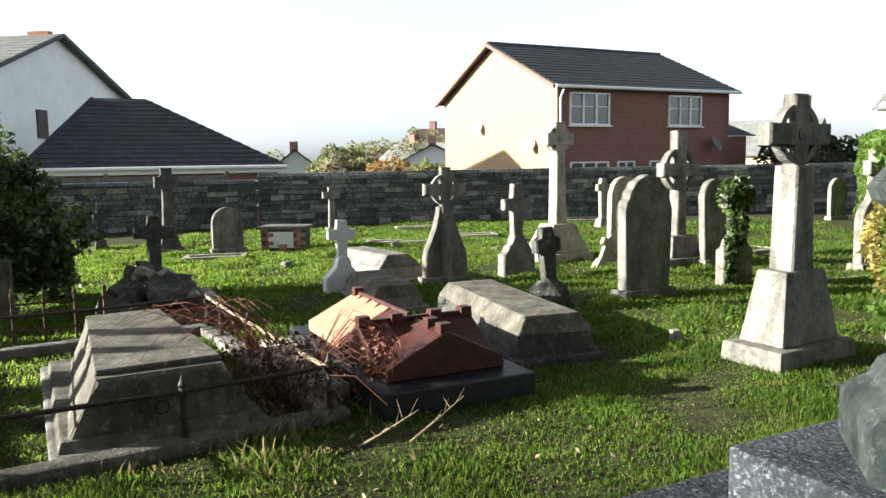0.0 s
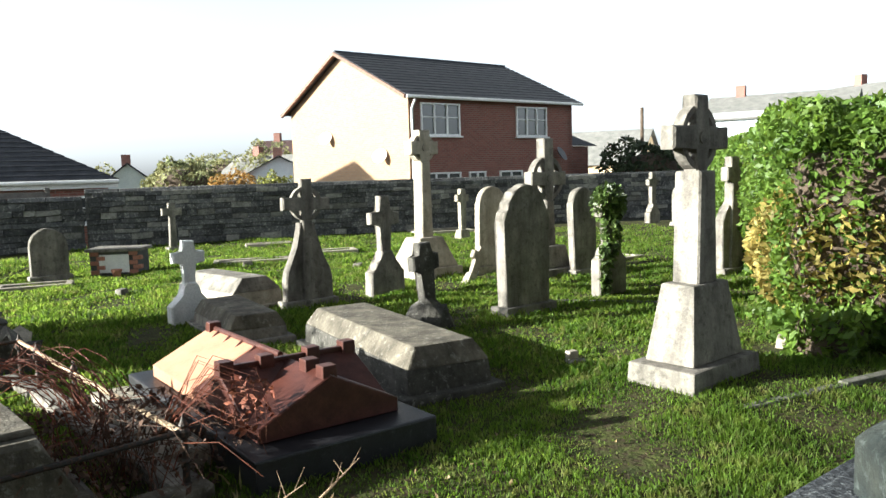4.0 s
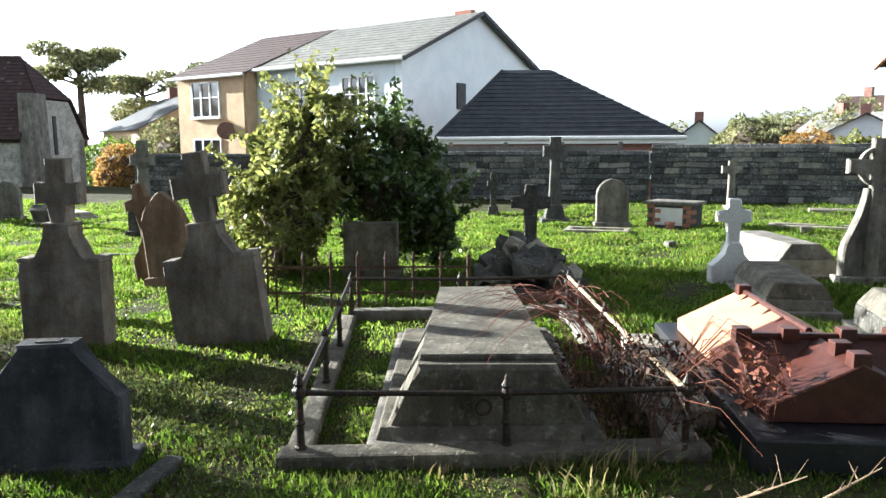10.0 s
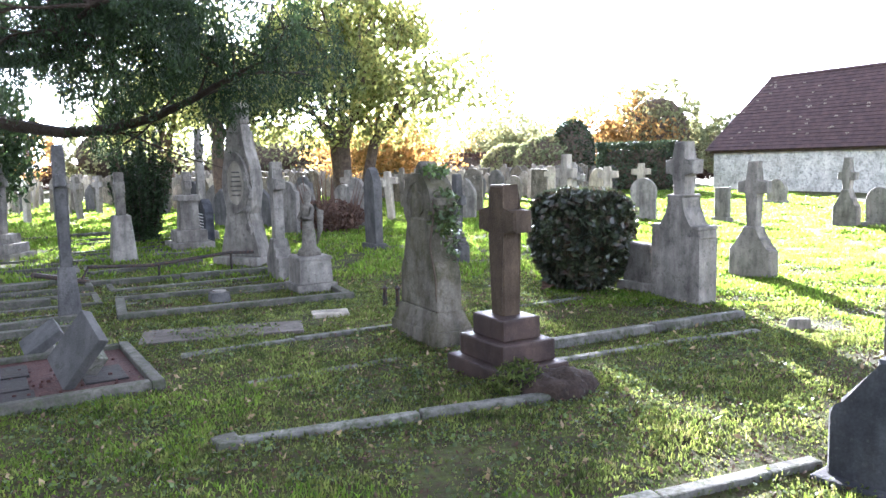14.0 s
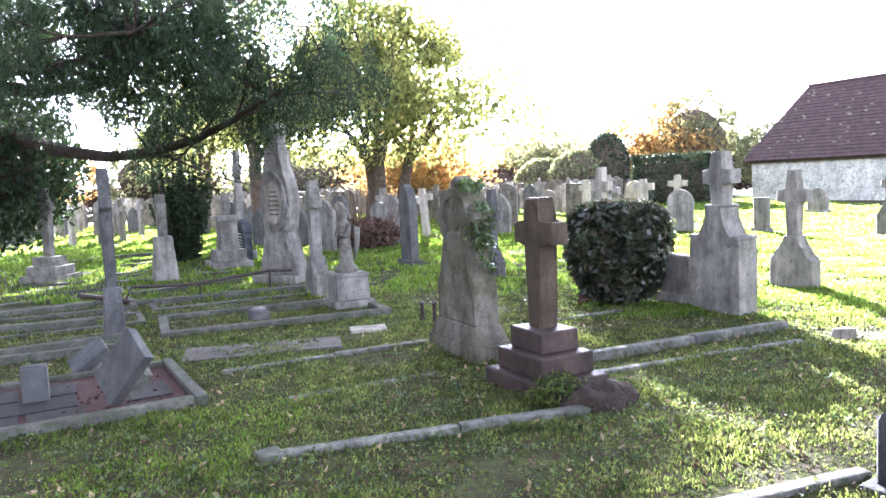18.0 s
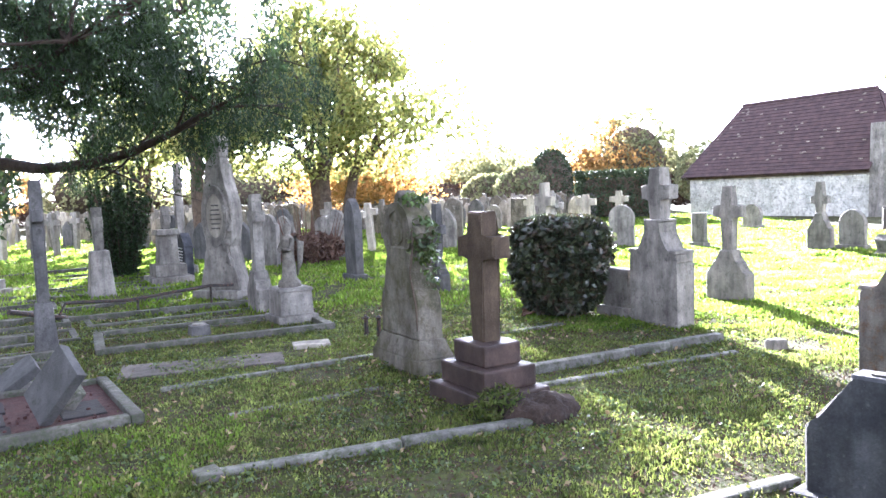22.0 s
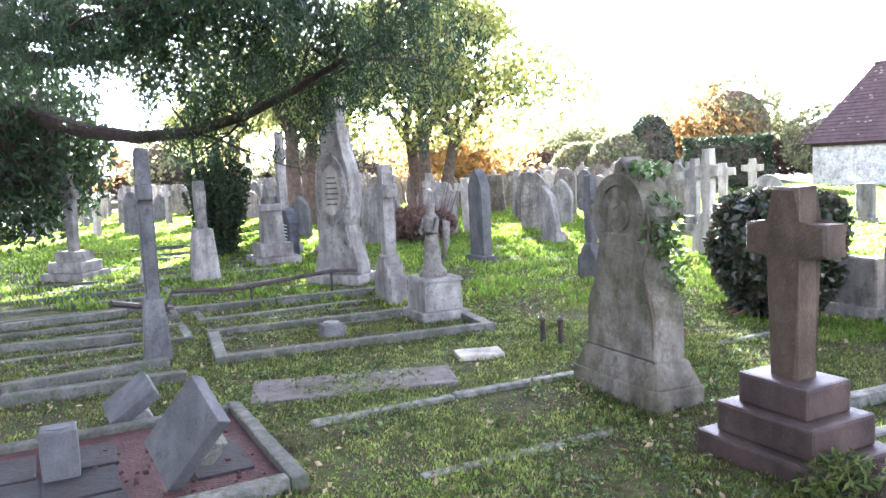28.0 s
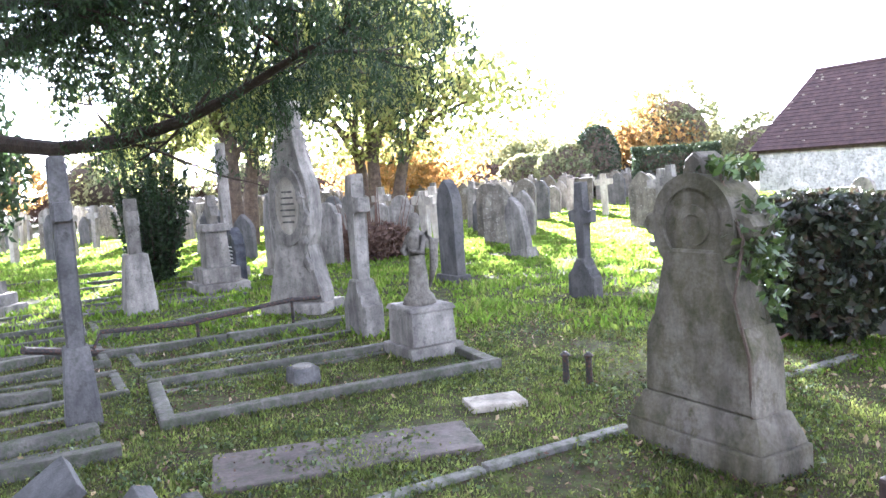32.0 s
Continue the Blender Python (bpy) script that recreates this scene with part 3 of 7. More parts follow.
def celtic_cross(x, y, h, arm, w, zc, r, material, label, base, rz=G, ry=0.0, rx=0.0, t=None, stout=1.0):
    """A wheel-headed cross; base is a list of (width, depth, height, taper)."""
    t = t or w * 0.75
    s = thing("celtic_cross", x, y, rz, label, "cross", "stone crosses", rx=rx, ry=ry, z=lift(x, y))
    z = -0.1
    for i, (bw, bd, bh, tp) in enumerate(base):
        part("plinth" if i == 0 else "die", rough(box(bmesh.new(), 0, 0, z, bw, bd, bh, tp, bevel=0.018), 0.005), material, s)
        z += bh
    a = w / 2 * stout
    part("shaft", rough(slab(bmesh.new(), [(-a * 1.3, z - 0.01), (a * 1.3, z - 0.01), (a, zc - r), (-a, zc - r)], -t / 2 * 1.15 * stout, t / 2 * 1.15 * stout, 0.012), 0.004), material, s)
    f = w * 0.12
    part("cross_head", rough(slab(bmesh.new(), cross_outline(h, arm, w, zc, zc - r - 0.01, f), -t / 2, t / 2, 0.014), 0.004), material, s)
    part("wheel", ring(bmesh.new(), r * 0.8, r, -t * 0.34, t * 0.34, zc), material, s)
    part("boss", ring(bmesh.new(), 0.001, w * 0.34, -t * 0.58, t * 0.58, zc, 0, seg=14), material, s)
    return s


def kerb_set(x, y, length, width, label, rz=G, w=0.12, h=0.1, material=None, sides="lrfb", fill=None, category="grave kerb"):
    """A grave's kerb: x, y is its front left corner; width along local x, length along local y."""
    material = material or KERB
    s = thing("grave_kerb", x, y, rz, label, category, "grave kerbs", z=lift(x, y))
    if "f" in sides:
        part("front_kerb", rough(box(bmesh.new(), width / 2, w / 2, -0.1, width, w, h + 0.1, bevel=0.014), 0.008), material, s)
    if "b" in sides:
        part("back_kerb", rough(box(bmesh.new(), width / 2, length - w / 2, -0.1, width, w, h + 0.1, bevel=0.014), 0.008), material, s)
    if "l" in sides:
        part("side_kerb", rough(box(bmesh.new(), w / 2, length / 2, -0.1, w, length - 2 * w - 0.004, h + 0.095, bevel=0.014), 0.008), material, s)
    if "r" in sides:
        part("side_kerb", rough(box(bmesh.new(), width - w / 2, length / 2, -0.1, w, length - 2 * w - 0.004, h + 0.095, bevel=0.014), 0.008), material, s)
    if fill:
        part("bed", rough(box(bmesh.new(), width / 2, length / 2, -0.1, width - 2 * w - 0.01, length - 2 * w - 0.01, h + 0.06, bevel=0.0), 0.0), fill, s)
    return s


def kerb_line(a, b, label, w=0.11, h=0.07, material=None):
    w, h = w * 0.72, h * 0.6
    a, b = Vector((*a, 0)), Vector((*b, 0))
    d = b - a
    s = thing("kerb_stone", a.x, a.y, math.degrees(math.atan2(d.y, d.x)), label, "grave kerb", "grave kerbs", z=lift(a.x, a.y))
    n = max(1, round(d.length / 0.95))
    for i in range(n):
        part("kerb_piece", rough(box(bmesh.new(), d.length * (i + 0.5) / n, 0, -0.1, d.length / n - 0.01, w, h + 0.1 + 0.012 * math.sin(i * 2.3), bevel=0.012), 0.012, 4), material or KERB, s)
    return s


# ---- red granite tomb on black plinth ----
def red_tomb():
    s = thing("coped_tomb", -0.51, 3.63, 34, "polished red granite coped tomb with cross gables on black plinth", "tomb", z=0)
    W, L, f = 0.8, 1.72, 0.2
    part("plinth", box(bmesh.new(), 0, L / 2 + 0.2, -0.1, W + 0.22, L + 0.4, 0.265, bevel=0.012), BLACK, s, "black granite plinth")
    part("stone_margin", rough(box(bmesh.new(), -W / 2 - 0.24, L / 2 + 0.45, -0.1, 0.24, L - 0.2, 0.2, bevel=0.015), 0.01), STONE_PALE, s, "pale stone margin")
    k, e, z0, zr = W / 2, 0.075, 0.168, 0.44
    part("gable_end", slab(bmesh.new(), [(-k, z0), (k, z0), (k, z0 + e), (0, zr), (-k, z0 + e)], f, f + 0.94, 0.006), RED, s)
    # rear body takes the sunlit tone, the gabled front the shaded one
    part("coped_body", slab(bmesh.new(), [(-k, z0), (k, z0), (k, z0 + e), (0, zr), (-k, z0 + e)], f + 0.942, f + L, 0.006), RED_SUNLIT, s, "coped red granite body in sunlit tone")
    c, half = f + 0.5, 0.36
    m = Matrix.Translation((0, c, 0)) @ Matrix.Rotation(radians(90), 4, "Z")
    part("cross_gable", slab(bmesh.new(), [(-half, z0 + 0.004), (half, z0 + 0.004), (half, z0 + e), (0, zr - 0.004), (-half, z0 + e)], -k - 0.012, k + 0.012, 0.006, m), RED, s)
    for px, py in ((-k + 0.03, c), (-0.14, c), (k - 0.03, c), (0.14, c), (0, f + 0.05), (0, f + 0.24), (0, f + L - 0.06)):
        part("ridge_block", box(bmesh.new(), px, py, zr - 0.05, 0.085, 0.085, 0.095, 0.94, bevel=0.006), RED, s)
    part("ridge_bar", box(bmesh.new(), 0, c, zr - 0.012, W - 0.12, 0.035, 0.028, bevel=0.006), RED, s)
    for i in range(4):
        y = c + 0.42 + i * 0.2
        part("ridge_roll", tube(bmesh.new(), [(-0.07, y, zr - 0.05), (0, y, zr + 0.012), (0.07, y, zr - 0.05)], 0.012, 6), RED, s)
    part("ridge_bar", tube(bmesh.new(), [(0, c + 0.1, zr + 0.002), (0, f + L - 0.04, zr + 0.002)], 0.018, 8), RED, s)
    return s


red_tomb()


def coped_ledger(x, y, w, length, z0, z1, material, label, rz=G, top=0.72, base_mat=None, lid=0.1):
    s = thing("ledger_tomb", x, y, rz, label, "tomb", "ledger tombs", z=0)
    part("chest", rough(box(bmesh.new(), w / 2, length / 2, -0.1, w * 1.06, length * 1.03, z0 + 0.1, 0.93, 0.97, bevel=0.02), 0.014, 7), base_mat or material, s)
    part("foot_slab", rough(box(bmesh.new(), w / 2, length / 2, -0.1, w * 1.22, length * 1.09, 0.15, bevel=0.015), 0.01), base_mat or material, s)
    part("coped_lid", rough(box(bmesh.new(), w / 2, length / 2, z0 - 0.002, w, length, z1 - z0, top, 0.93, bevel=0.018), 0.008), material, s)
    return s


coped_ledger(-0.24, 4.7, 0.62, 1.97, 0.2, 0.34, STONE_LICHEN, "rough lichened stone ledger tomb with coped lid", rz=26, base_mat=STONE_DARK)
coped_ledger(-1.76, 6.5, 0.52, 1.3, 0.14, 0.27, STONE_LICHEN, "low pale coped ledger tomb in grass", rz=28, base_mat=STONE)
coped_ledger(-2.12, 8.28, 0.62, 1.3, 0.2, 0.36, STONE, "sunlit pale sandstone coped chest tomb", rz=G + 6, top=0.5, base_mat=STONE_PALE)


# ---- railed enclosure with its chest tomb ----
def railed_grave():
    ox, oy = -2.59, 2.28
    W, L = 1.74, 2.72
    f = thing("iron_railing", ox, oy, 40, "rusting black iron grave railing on stone kerb", "railing")
    part("front_kerb", rough(box(bmesh.new(), W / 2, -0.02, -0.1, W + 0.2, 0.13, 0.165, bevel=0.02), 0.014, 5), STONE_LICHEN, f)
    part("side_kerb", rough(box(bmesh.new(), -0.02, L / 2, -0.1, 0.12, L, 0.155, bevel=0.02), 0.014, 5), STONE_LICHEN, f)
    part("side_kerb", rough(box(bmesh.new(), W, L / 2, -0.1, 0.15, L, 0.18, bevel=0.02), 0.012), STONE, f)
    part("back_kerb", rough(box(bmesh.new(), W / 2, L + 0.08, -0.1, W, 0.14, 0.18, bevel=0.02), 0.012), STONE, f)
    post = [(0.026, 0.0), (0.026, 0.05), (0.018, 0.06), (0.016, 0.17), (0.024, 0.19), (0.016, 0.21), (0.015, 0.33), (0.028, 0.35), (0.03, 0.38), (0.018, 0.4), (0.024, 0.42), (0.012, 0.45), (0.004, 0.49)]
    spots = [(0, 0), (W * 0.53, 0), (W, 0), (0, L * 0.36), (0, L * 0.65), (0, L), (W, L * 0.56), (W, L * 0.84), (W, L), (W * 0.5, L)]
    for i, (px, py) in enumerate(spots):
        k = 1.0 if i else 1.08
        part("post", lathe(bmesh.new(), [(r * k, 0.03 + z * k * 0.74) for r, z in post], 10, px, py), IRON, f)
    # right-hand rail is paler than the other three
    rails = [((-0.03, 0, 0.32), (W, 0.0, 0.31), IRON), ((0, 0, 0.32), (0, L, 0.34), IRON), ((0, L, 0.34), (W, L, 0.34), IRON), ((W, 0.02, 0.3), (W, L, 0.34), RAIL_PALE)]
    for a, b, m in rails:
        mid = (Vector(a) + Vector(b)) / 2 - Vector((0, 0, 0.012))
        part("rail", tube(bmesh.new(), [a, mid, b], 0.014, 8), m, f)
    b = bmesh.new()
    ring(b, 0.028, 0.04, -0.008, 0.008, 0.24, W * 0.47, 16)
    part("scroll", b, IRON, f)
    g = thing("iron_railing", -5.35, 4.15, G, "thin rusty red iron railing before the ivy", "railing")
    for i in range(9):
        x = i * 0.235
        part("bar", tube(bmesh.new(), [(x, 0, -0.05), (x, 0, 0.42 + 0.05 * (i % 4 == 0))], 0.011 if i % 4 else 0.018, 6), RUST, g)
        part("finial", lathe(bmesh.new(), [(0.006, 0.41), (0.018, 0.44), (0.004, 0.5)], 7, x, 0), RUST, g)
    for z in (0.14, 0.36):
        part("rail", tube(bmesh.new(), [(-0.03, 0, z), (1.92, 0, z + 0.01)], 0.01, 6), RUST, g)
    for i in range(4):
        part("bar", tube(bmesh.new(), [(0, 0.3 + i * 0.3, -0.05), (0, 0.3 + i * 0.3, 0.42)], 0.011, 6), RUST, g)
    part("side_rail", tube(bmesh.new(), [(0, 0, 0.36), (0, 1.3, 0.36)], 0.01, 6), RUST, g)
    s = thing("chest_tomb", -2.31, 2.675, 37.3, "lichen-spotted tapered stone chest tomb inside railing", "tomb")
    part("foot_slab", rough(box(bmesh.new(), 0.38, 0.93, -0.1, 1.12, 2.15, 0.16, bevel=0.02), 0.012), STONE, s)
    b = bmesh.new()
    o = [(-0.12, 0.06), (0.88, 0.06), (0.74, 0.3), (0.7, 0.4), (0.06, 0.4), (0.02, 0.3)]
    slab(b, o, 0.0, 1.86, 0.02)
    for v in b.verts:
        f2 = v.co.y / 1.86
        v.co.x = 0.38 + (v.co.x - 0.38) * (1 - 0.24 * f2)
    part("tapered_body", rough(b, 0.012, 6), STONE_LICHEN, s)
    b = slab(bmesh.new(), [(0.05, 0.398), (0.71, 0.398), (0.7, 0.43), (0.06, 0.43)], 0.08, 1.78, 0.008)
    for v in b.verts:
        v.co.x = 0.38 + (v.co.x - 0.38) * (1 - 0.24 * v.co.y / 1.86)
    part("top_slab", rough(b, 0.006, 6), STONE_LICHEN, s)
    part("moulding", rough(box(bmesh.new(), 0.38, 0.93, 0.056, 1.04, 1.98, 0.06, 0.96, bevel=0.012), 0.01, 6), STONE_LICHEN, s)
    return f


railed_grave()


# ---- heaped rocky tomb with a dark cross ----
def rocky_tomb():
    s = thing("rocky_tomb", -3.9, 6.3, G, "dark lichened rockwork tomb heaped with rough stones", "tomb")
    rng = random.Random(5)
    part("base_slab", rough(box(bmesh.new(), 0, 0.1, -0.1, 1.0, 1.7, 0.2, bevel=0.02), 0.015), STONE_DARK, s)
    for i in range(46):
        b = bmesh.new()
        bmesh.ops.create_icosphere(b, subdivisions=1, radius=1)
        r = rng.uniform(0.08, 0.17)
        sq = (rng.uniform(0.7, 1.3), rng.uniform(0.7, 1.3), rng.uniform(0.5, 0.9))
        px, py = rng.uniform(-0.38, 0.38), rng.uniform(-0.65, 0.85)
        pz = 0.1 + max(0, 0.33 * (1 - (px / 0.42) ** 2)) * (0.5 + 0.5 * (py + 0.65) / 1.5) * rng.uniform(0.5, 1)
        off = Vector((i * 3.1, 0, 0))
        for v in b.verts:
            n = v.co.copy()
            v.co = Vector((n.x * sq[0] * r + px, n.y * sq[1] * r + py, n.z * sq[2] * r + pz)) + Vector(noise.noise_vector(n * 2.1 + off)) * r * 0.8
        part("rock", b, STONE_PALE if i % 4 == 0 else STONE_DARK, s)
    return s


rocky_tomb()
latin_cross(-4.75, 7.75, 0.93, 0.46, 0.13, 0.72, STONE_DARK, "dark weathered latin cross behind rockwork tomb", base="die", bw=0.3, bh=0.3)


# ---- crosses and headstones on the house side ----
celtic_cross(1.66, 4.83, 1.8, 0.64, 0.12, 1.53, 0.21, STONE, "tall grey celtic wheel cross on tapered plinth", [(0.82, 0.5, 0.2, 0.97), (0.6, 0.36, 0.5, 0.68)], rz=37.6, t=0.11, stout=1.5)
latin_cross(-2.45, 7.83, 0.84, 0.33, 0.11, 0.67, MARBLE, "small clean white marble cross on curved pedestal", base="curve", bw=0.44, bh=0.42, t=0.1)
celtic_cross(-1.33, 8.44, 1.43, 0.58, 0.11, 1.16, 0.19, STONE, "grey celtic cross headstone with curved shoulders", [(0.5, 0.2, 0.2, 0.98)], ry=1)
headstone(-1.33, 8.48, 0.58, 0.95, "bottle", STONE, "shouldered grey stone body below a celtic cross", t=0.12)
latin_cross(-0.49, 9.24, 1.22, 0.42, 0.14, 0.95, STONE, "grey latin cross on shouldered pedestal", base="shoulder", bw=0.5, bh=0.55)
celtic_cross(0.04, 10.87, 2.08, 0.48, 0.15, 1.83, 0.2, STONE_PALE, "very tall sunlit celtic cross on stepped base", [(0.8, 0.8, 0.25, 0.97), (0.72, 0.66, 0.42, 0.55)], t=0.18)
latin_cross(-0.02, 6.93, 0.84, 0.3, 0.13, 0.66, STONE_DARK, "short dark cross on rocky mound", base="rock", bw=0.5, bh=0.3, ry=-5)
headstone(0.97, 7.66, 0.62, 1.32, "scrolled", STONE, "weathered grey gothic headstone with stained face", t=0.14)
celtic_cross(1.72, 10.4, 1.88, 0.68, 0.15, 1.34, 0.3, STONE, "large celtic wheel cross on stepped plinth", [(0.86, 0.6, 0.22, 0.98), (0.56, 0.4, 0.3, 0.8)], t=0.16)
headstone(0.99, 10.91, 0.52, 1.24, "round", STONE_PALE, "pale round-topped headstone on plinth", t=0.1, ry=2)
latin_cross(0.62, 10.13, 0.5, 0.26, 0.1, 0.36, STONE_PALE, "small pale cross leaning steeply in grass", base="die", bw=0.2, bh=0.12, ry=28)
headstone(2.21, 10.3, 0.46, 1.21, "round", STONE, "grey round-topped headstone on plinth", t=0.11, ry=-2)
latin_cross(1.04, 16.8, 1.1, 0.34, 0.14, 0.9, STONE_PALE, "yellowish small cross near the boundary wall", base="die", bw=0.34, bh=0.2)
celtic_cross(4.13, 9.94, 1.57, 0.36, 0.15, 1.34, 0.12, STONE, "grey gothic cross headstone beside hedge", [(0.5, 0.2, 0.2, 0.98)])
headstone(4.13, 9.98, 0.56, 1.02, "ogee", STONE, "shouldered grey stone body beside hedge", t=0.13)
latin_cross(6.23, 19.6, 1.32, 0.4, 0.15, 1.06, STONE, "distant small grey cross by the wall", base="shoulder", bw=0.45, bh=0.5)
headstone(6.6, 18.6, 0.54, 1.0, "round", STONE, "distant grey round-topped headstone", t=0.1)
celtic_cross(-6.8, 11.9, 1.52, 0.42, 0.16, 1.27, 0.16, STONE_SHADE, "dark tall celtic cross near boundary wall", [(0.5, 0.5, 0.2, 0.95), (0.36, 0.36, 0.24, 0.7)])
headstone(-5.72, 11.95, 0.54, 0.82, "round", STONE, "round-topped grey headstone with carved recess", t=0.12)
celtic_cross(-5.1, 16.2, 1.02, 0.42, 0.12, 0.84, 0.11, STONE, "small celtic cross before boundary wall", [(0.34, 0.3, 0.2, 0.8)])
latin_cross(-8.47, 12.44, 0.84, 0.24, 0.1, 0.62, STONE_DARK, "small dark cross by the fence", base="die", bw=0.26, bh=0.18)
headstone(-15.2, -1.7, 0.5, 1.0, "ogee", STONE, "grey headstone leaning over in sunlit grass", t=0.12, ry=-14)
latin_cross(-12.39, 0.54, 1.45, 0.42, 0.14, 1.16, STONE_PALE, "tall pale cross beyond clipped shrub", base="shoulder", bw=0.5, bh=0.6)
latin_cross(-15.45, 0.74, 1.33, 0.4, 0.14, 1.06, STONE, "grey cross on stepped base in sunlit grass", base="steps", bw=0.6, bh=0.35)
headstone(-27.1, 2.1, 0.9, 1.07, "round", STONE_PALE, "broad round-topped far headstone", t=0.14)
headstone(-22.8, 6.7, 0.6, 0.7, "round", STONE, "round-topped headstone before chapel wall", t=0.12)
latin_cross(-8.2, 17.0, 1.0, 0.3, 0.11, 0.8, STONE_DARK, "slim dark cross by the wall", base="die", bw=0.3, bh=0.2)


def ivy_stone():
    s = thing("ivy_headstone", 2.11, 8.61, G, "headstone overgrown with trailing ivy", "headstone", "headstones")
    part("stone", rough(slab(bmesh.new(), headstone_outline(0.48, 0.6, "shouldered"), -0.07, 0.07, 0.014), 0.006), STONE, s)
    part("cross", rough(slab(bmesh.new(), cross_outline(1.2, 0.4, 0.15, 0.98, 0.5), -0.06, 0.06, 0.014), 0.006), STONE, s)
    rng = np.random.default_rng(4)
    p = np.concatenate([cloud(rng, 900, (0, 0, 1.05), (0.25, 0.17, 0.24), 0.3), cloud(rng, 420, (-0.02, -0.06, 0.72), (0.14, 0.1, 0.32), 0.3), cloud(rng, 300, (-0.16, -0.08, 0.3), (0.09, 0.07, 0.34), 0.2)])
    foliage("ivy", p, 0.045, IVY, s, seed=4)
    return s


ivy_stone()


def brick_tomb():
    s = thing("brick_tomb", -4.86, 12.3, 2, "red brick chest tomb with white front panel", "tomb")
    part("core", box(bmesh.new(), 0, 0.25, -0.1, 0.74, 0.56, 0.46, bevel=0.004), MORTAR, s)
    for r in range(5):
        for i in range(4):
            x = -0.4 + 0.2 * i + 0.1 * (r % 2) + 0.1
            if x < 0.42 and not (1 <= i <= 2):
                part("brick", box(bmesh.new(), max(-0.36, min(0.36, x)), 0.0, 0.01 + r * 0.073, 0.13, 0.12, 0.064, bevel=0.006), BRICK, s)
    part("white_panel", box(bmesh.new(), 0, -0.035, 0.03, 0.46, 0.03, 0.29, bevel=0.008), MARBLE, s)
    part("cap_slab", rough(box(bmesh.new(), 0, 0.25, 0.365, 0.86, 0.68, 0.05, bevel=0.012), 0.006), STONE, s)
    pot = thing("flower_pot", -4.75, 12.05, 0, "small terracotta pot in front of brick tomb", "pot", z=lift(-4.75, 12.05))
    part("pot", lathe(bmesh.new(), [(0.05, 0), (0.075, 0.1), (0.085, 0.1), (0.085, 0.13), (0.06, 0.13)], 12), BRICK, pot)
    return s


brick_tomb()


# ---- flat kerbs and slabs in the grass, house side ----
for x, y, l, w, rz in ((0.05, 18.6, 1.1, 1.5, 12), (-2.0, 14.3, 0.5, 0.9, 14), (-3.5, 13.0, 0.45, 1.3, 12), (3.0, 11.6, 0.6, 0.8, G), (-3.7, 16.7, 0.4, 1.0, 15), (-5.9, 10.6, 0.5, 1.0, 20)):
    kerb_set(x, y, l, w, "flat pale stone grave kerb in turf", rz=rz, h=0.06, w=0.1, material=STONE_PALE)
kerb_line((1.4, 8.2), (2.6, 7.75), "low dark kerb in grass", w=0.08, h=0.06, material=STONE_DARK)
kerb_line((3.2, 8.9), (4.4, 9.6), "low kerb beside hedge", w=0.1, h=0.07, material=STONE_PALE)
kerb_line((1.7, 4.2), (3.3, 4.9), "sunken kerb by celtic cross", w=0.1, h=0.025)
s = thing("marker_stone", 1.0, 5.45, 20, "small squared marker stone in grass", "marker")
part("stone", rough(box(bmesh.new(), 0, 0, -0.05, 0.13, 0.1, 0.1, bevel=0.012), 0.006), STONE, s)
part("stone_top", rough(box(bmesh.new(), -0.01, 0.03, 0.05, 0.08, 0.07, 0.06, bevel=0.012), 0.006), STONE_PALE, s)
rng0 = random.Random(3)
for x, y in ((-2.9, 12.9), (-2.1, 13.2), (-3.0, 10.9), (-1.0, 12.1), (-0.7, 13.6), (-3.9, 9.9), (-6.66, 2.2)):
    s = thing("loose_stone", x, y, rng0.uniform(0, 90), "loose rough stone lying in grass", "stone", "loose stones", z=lift(x, y))
    part("stone", rough(box(bmesh.new(), 0, 0, -0.03, rng0.uniform(0.14, 0.22), rng0.uniform(0.12, 0.18), rng0.uniform(0.1, 0.15), 0.8, bevel=0.03), 0.03, 5), STONE, s)


# ---- great stepped monument beside the start ----
def monument():
    s = thing("octagonal_monument", 1.54, 1.63, G, "massive lichened stone monument with octagonal die and tapering cap", "monument")
    part("step", rough(box(bmesh.new(), 0, 0, -0.1, 1.98, 1.98, 0.36, bevel=0.015), 0.004), MONUMENT_STEP, s)
    part("step", rough(box(bmesh.new(), 0, 0, 0.262, 1.34, 1.34, 0.26, bevel=0.015), 0.004), MONUMENT_STEP, s)
    t8 = math.pi / 8
    part("plinth", lathe(bmesh.new(), [(0.63, 0.524), (0.63, 0.68), (0.6, 0.71), (0.55, 0.74), (0.52, 0.8), (0.49, 0.82)], 8, 0, 0, t8), MONUMENT, s)
    part("die", lathe(bmesh.new(), [(0.46, 0.822), (0.455, 1.22)], 8, 0, 0, t8), MONUMENT, s)
    part("cornice", lathe(bmesh.new(), [(0.47, 1.222), (0.5, 1.25), (0.5, 1.28), (0.56, 1.32), (0.575, 1.36), (0.56, 1.38)], 8, 0, 0, t8), MONUMENT, s)
    part("spire", lathe(bmesh.new(), [(0.56, 1.382), (0.44, 1.52), (0.43, 1.56), (0.4, 1.57), (0.29, 1.78), (0.28, 1.84), (0.24, 1.86), (0.2, 2.3), (0.18, 3.0), (0.1, 3.2)], 8, 0, 0, t8), MONUMENT, s)
    return s


monument()


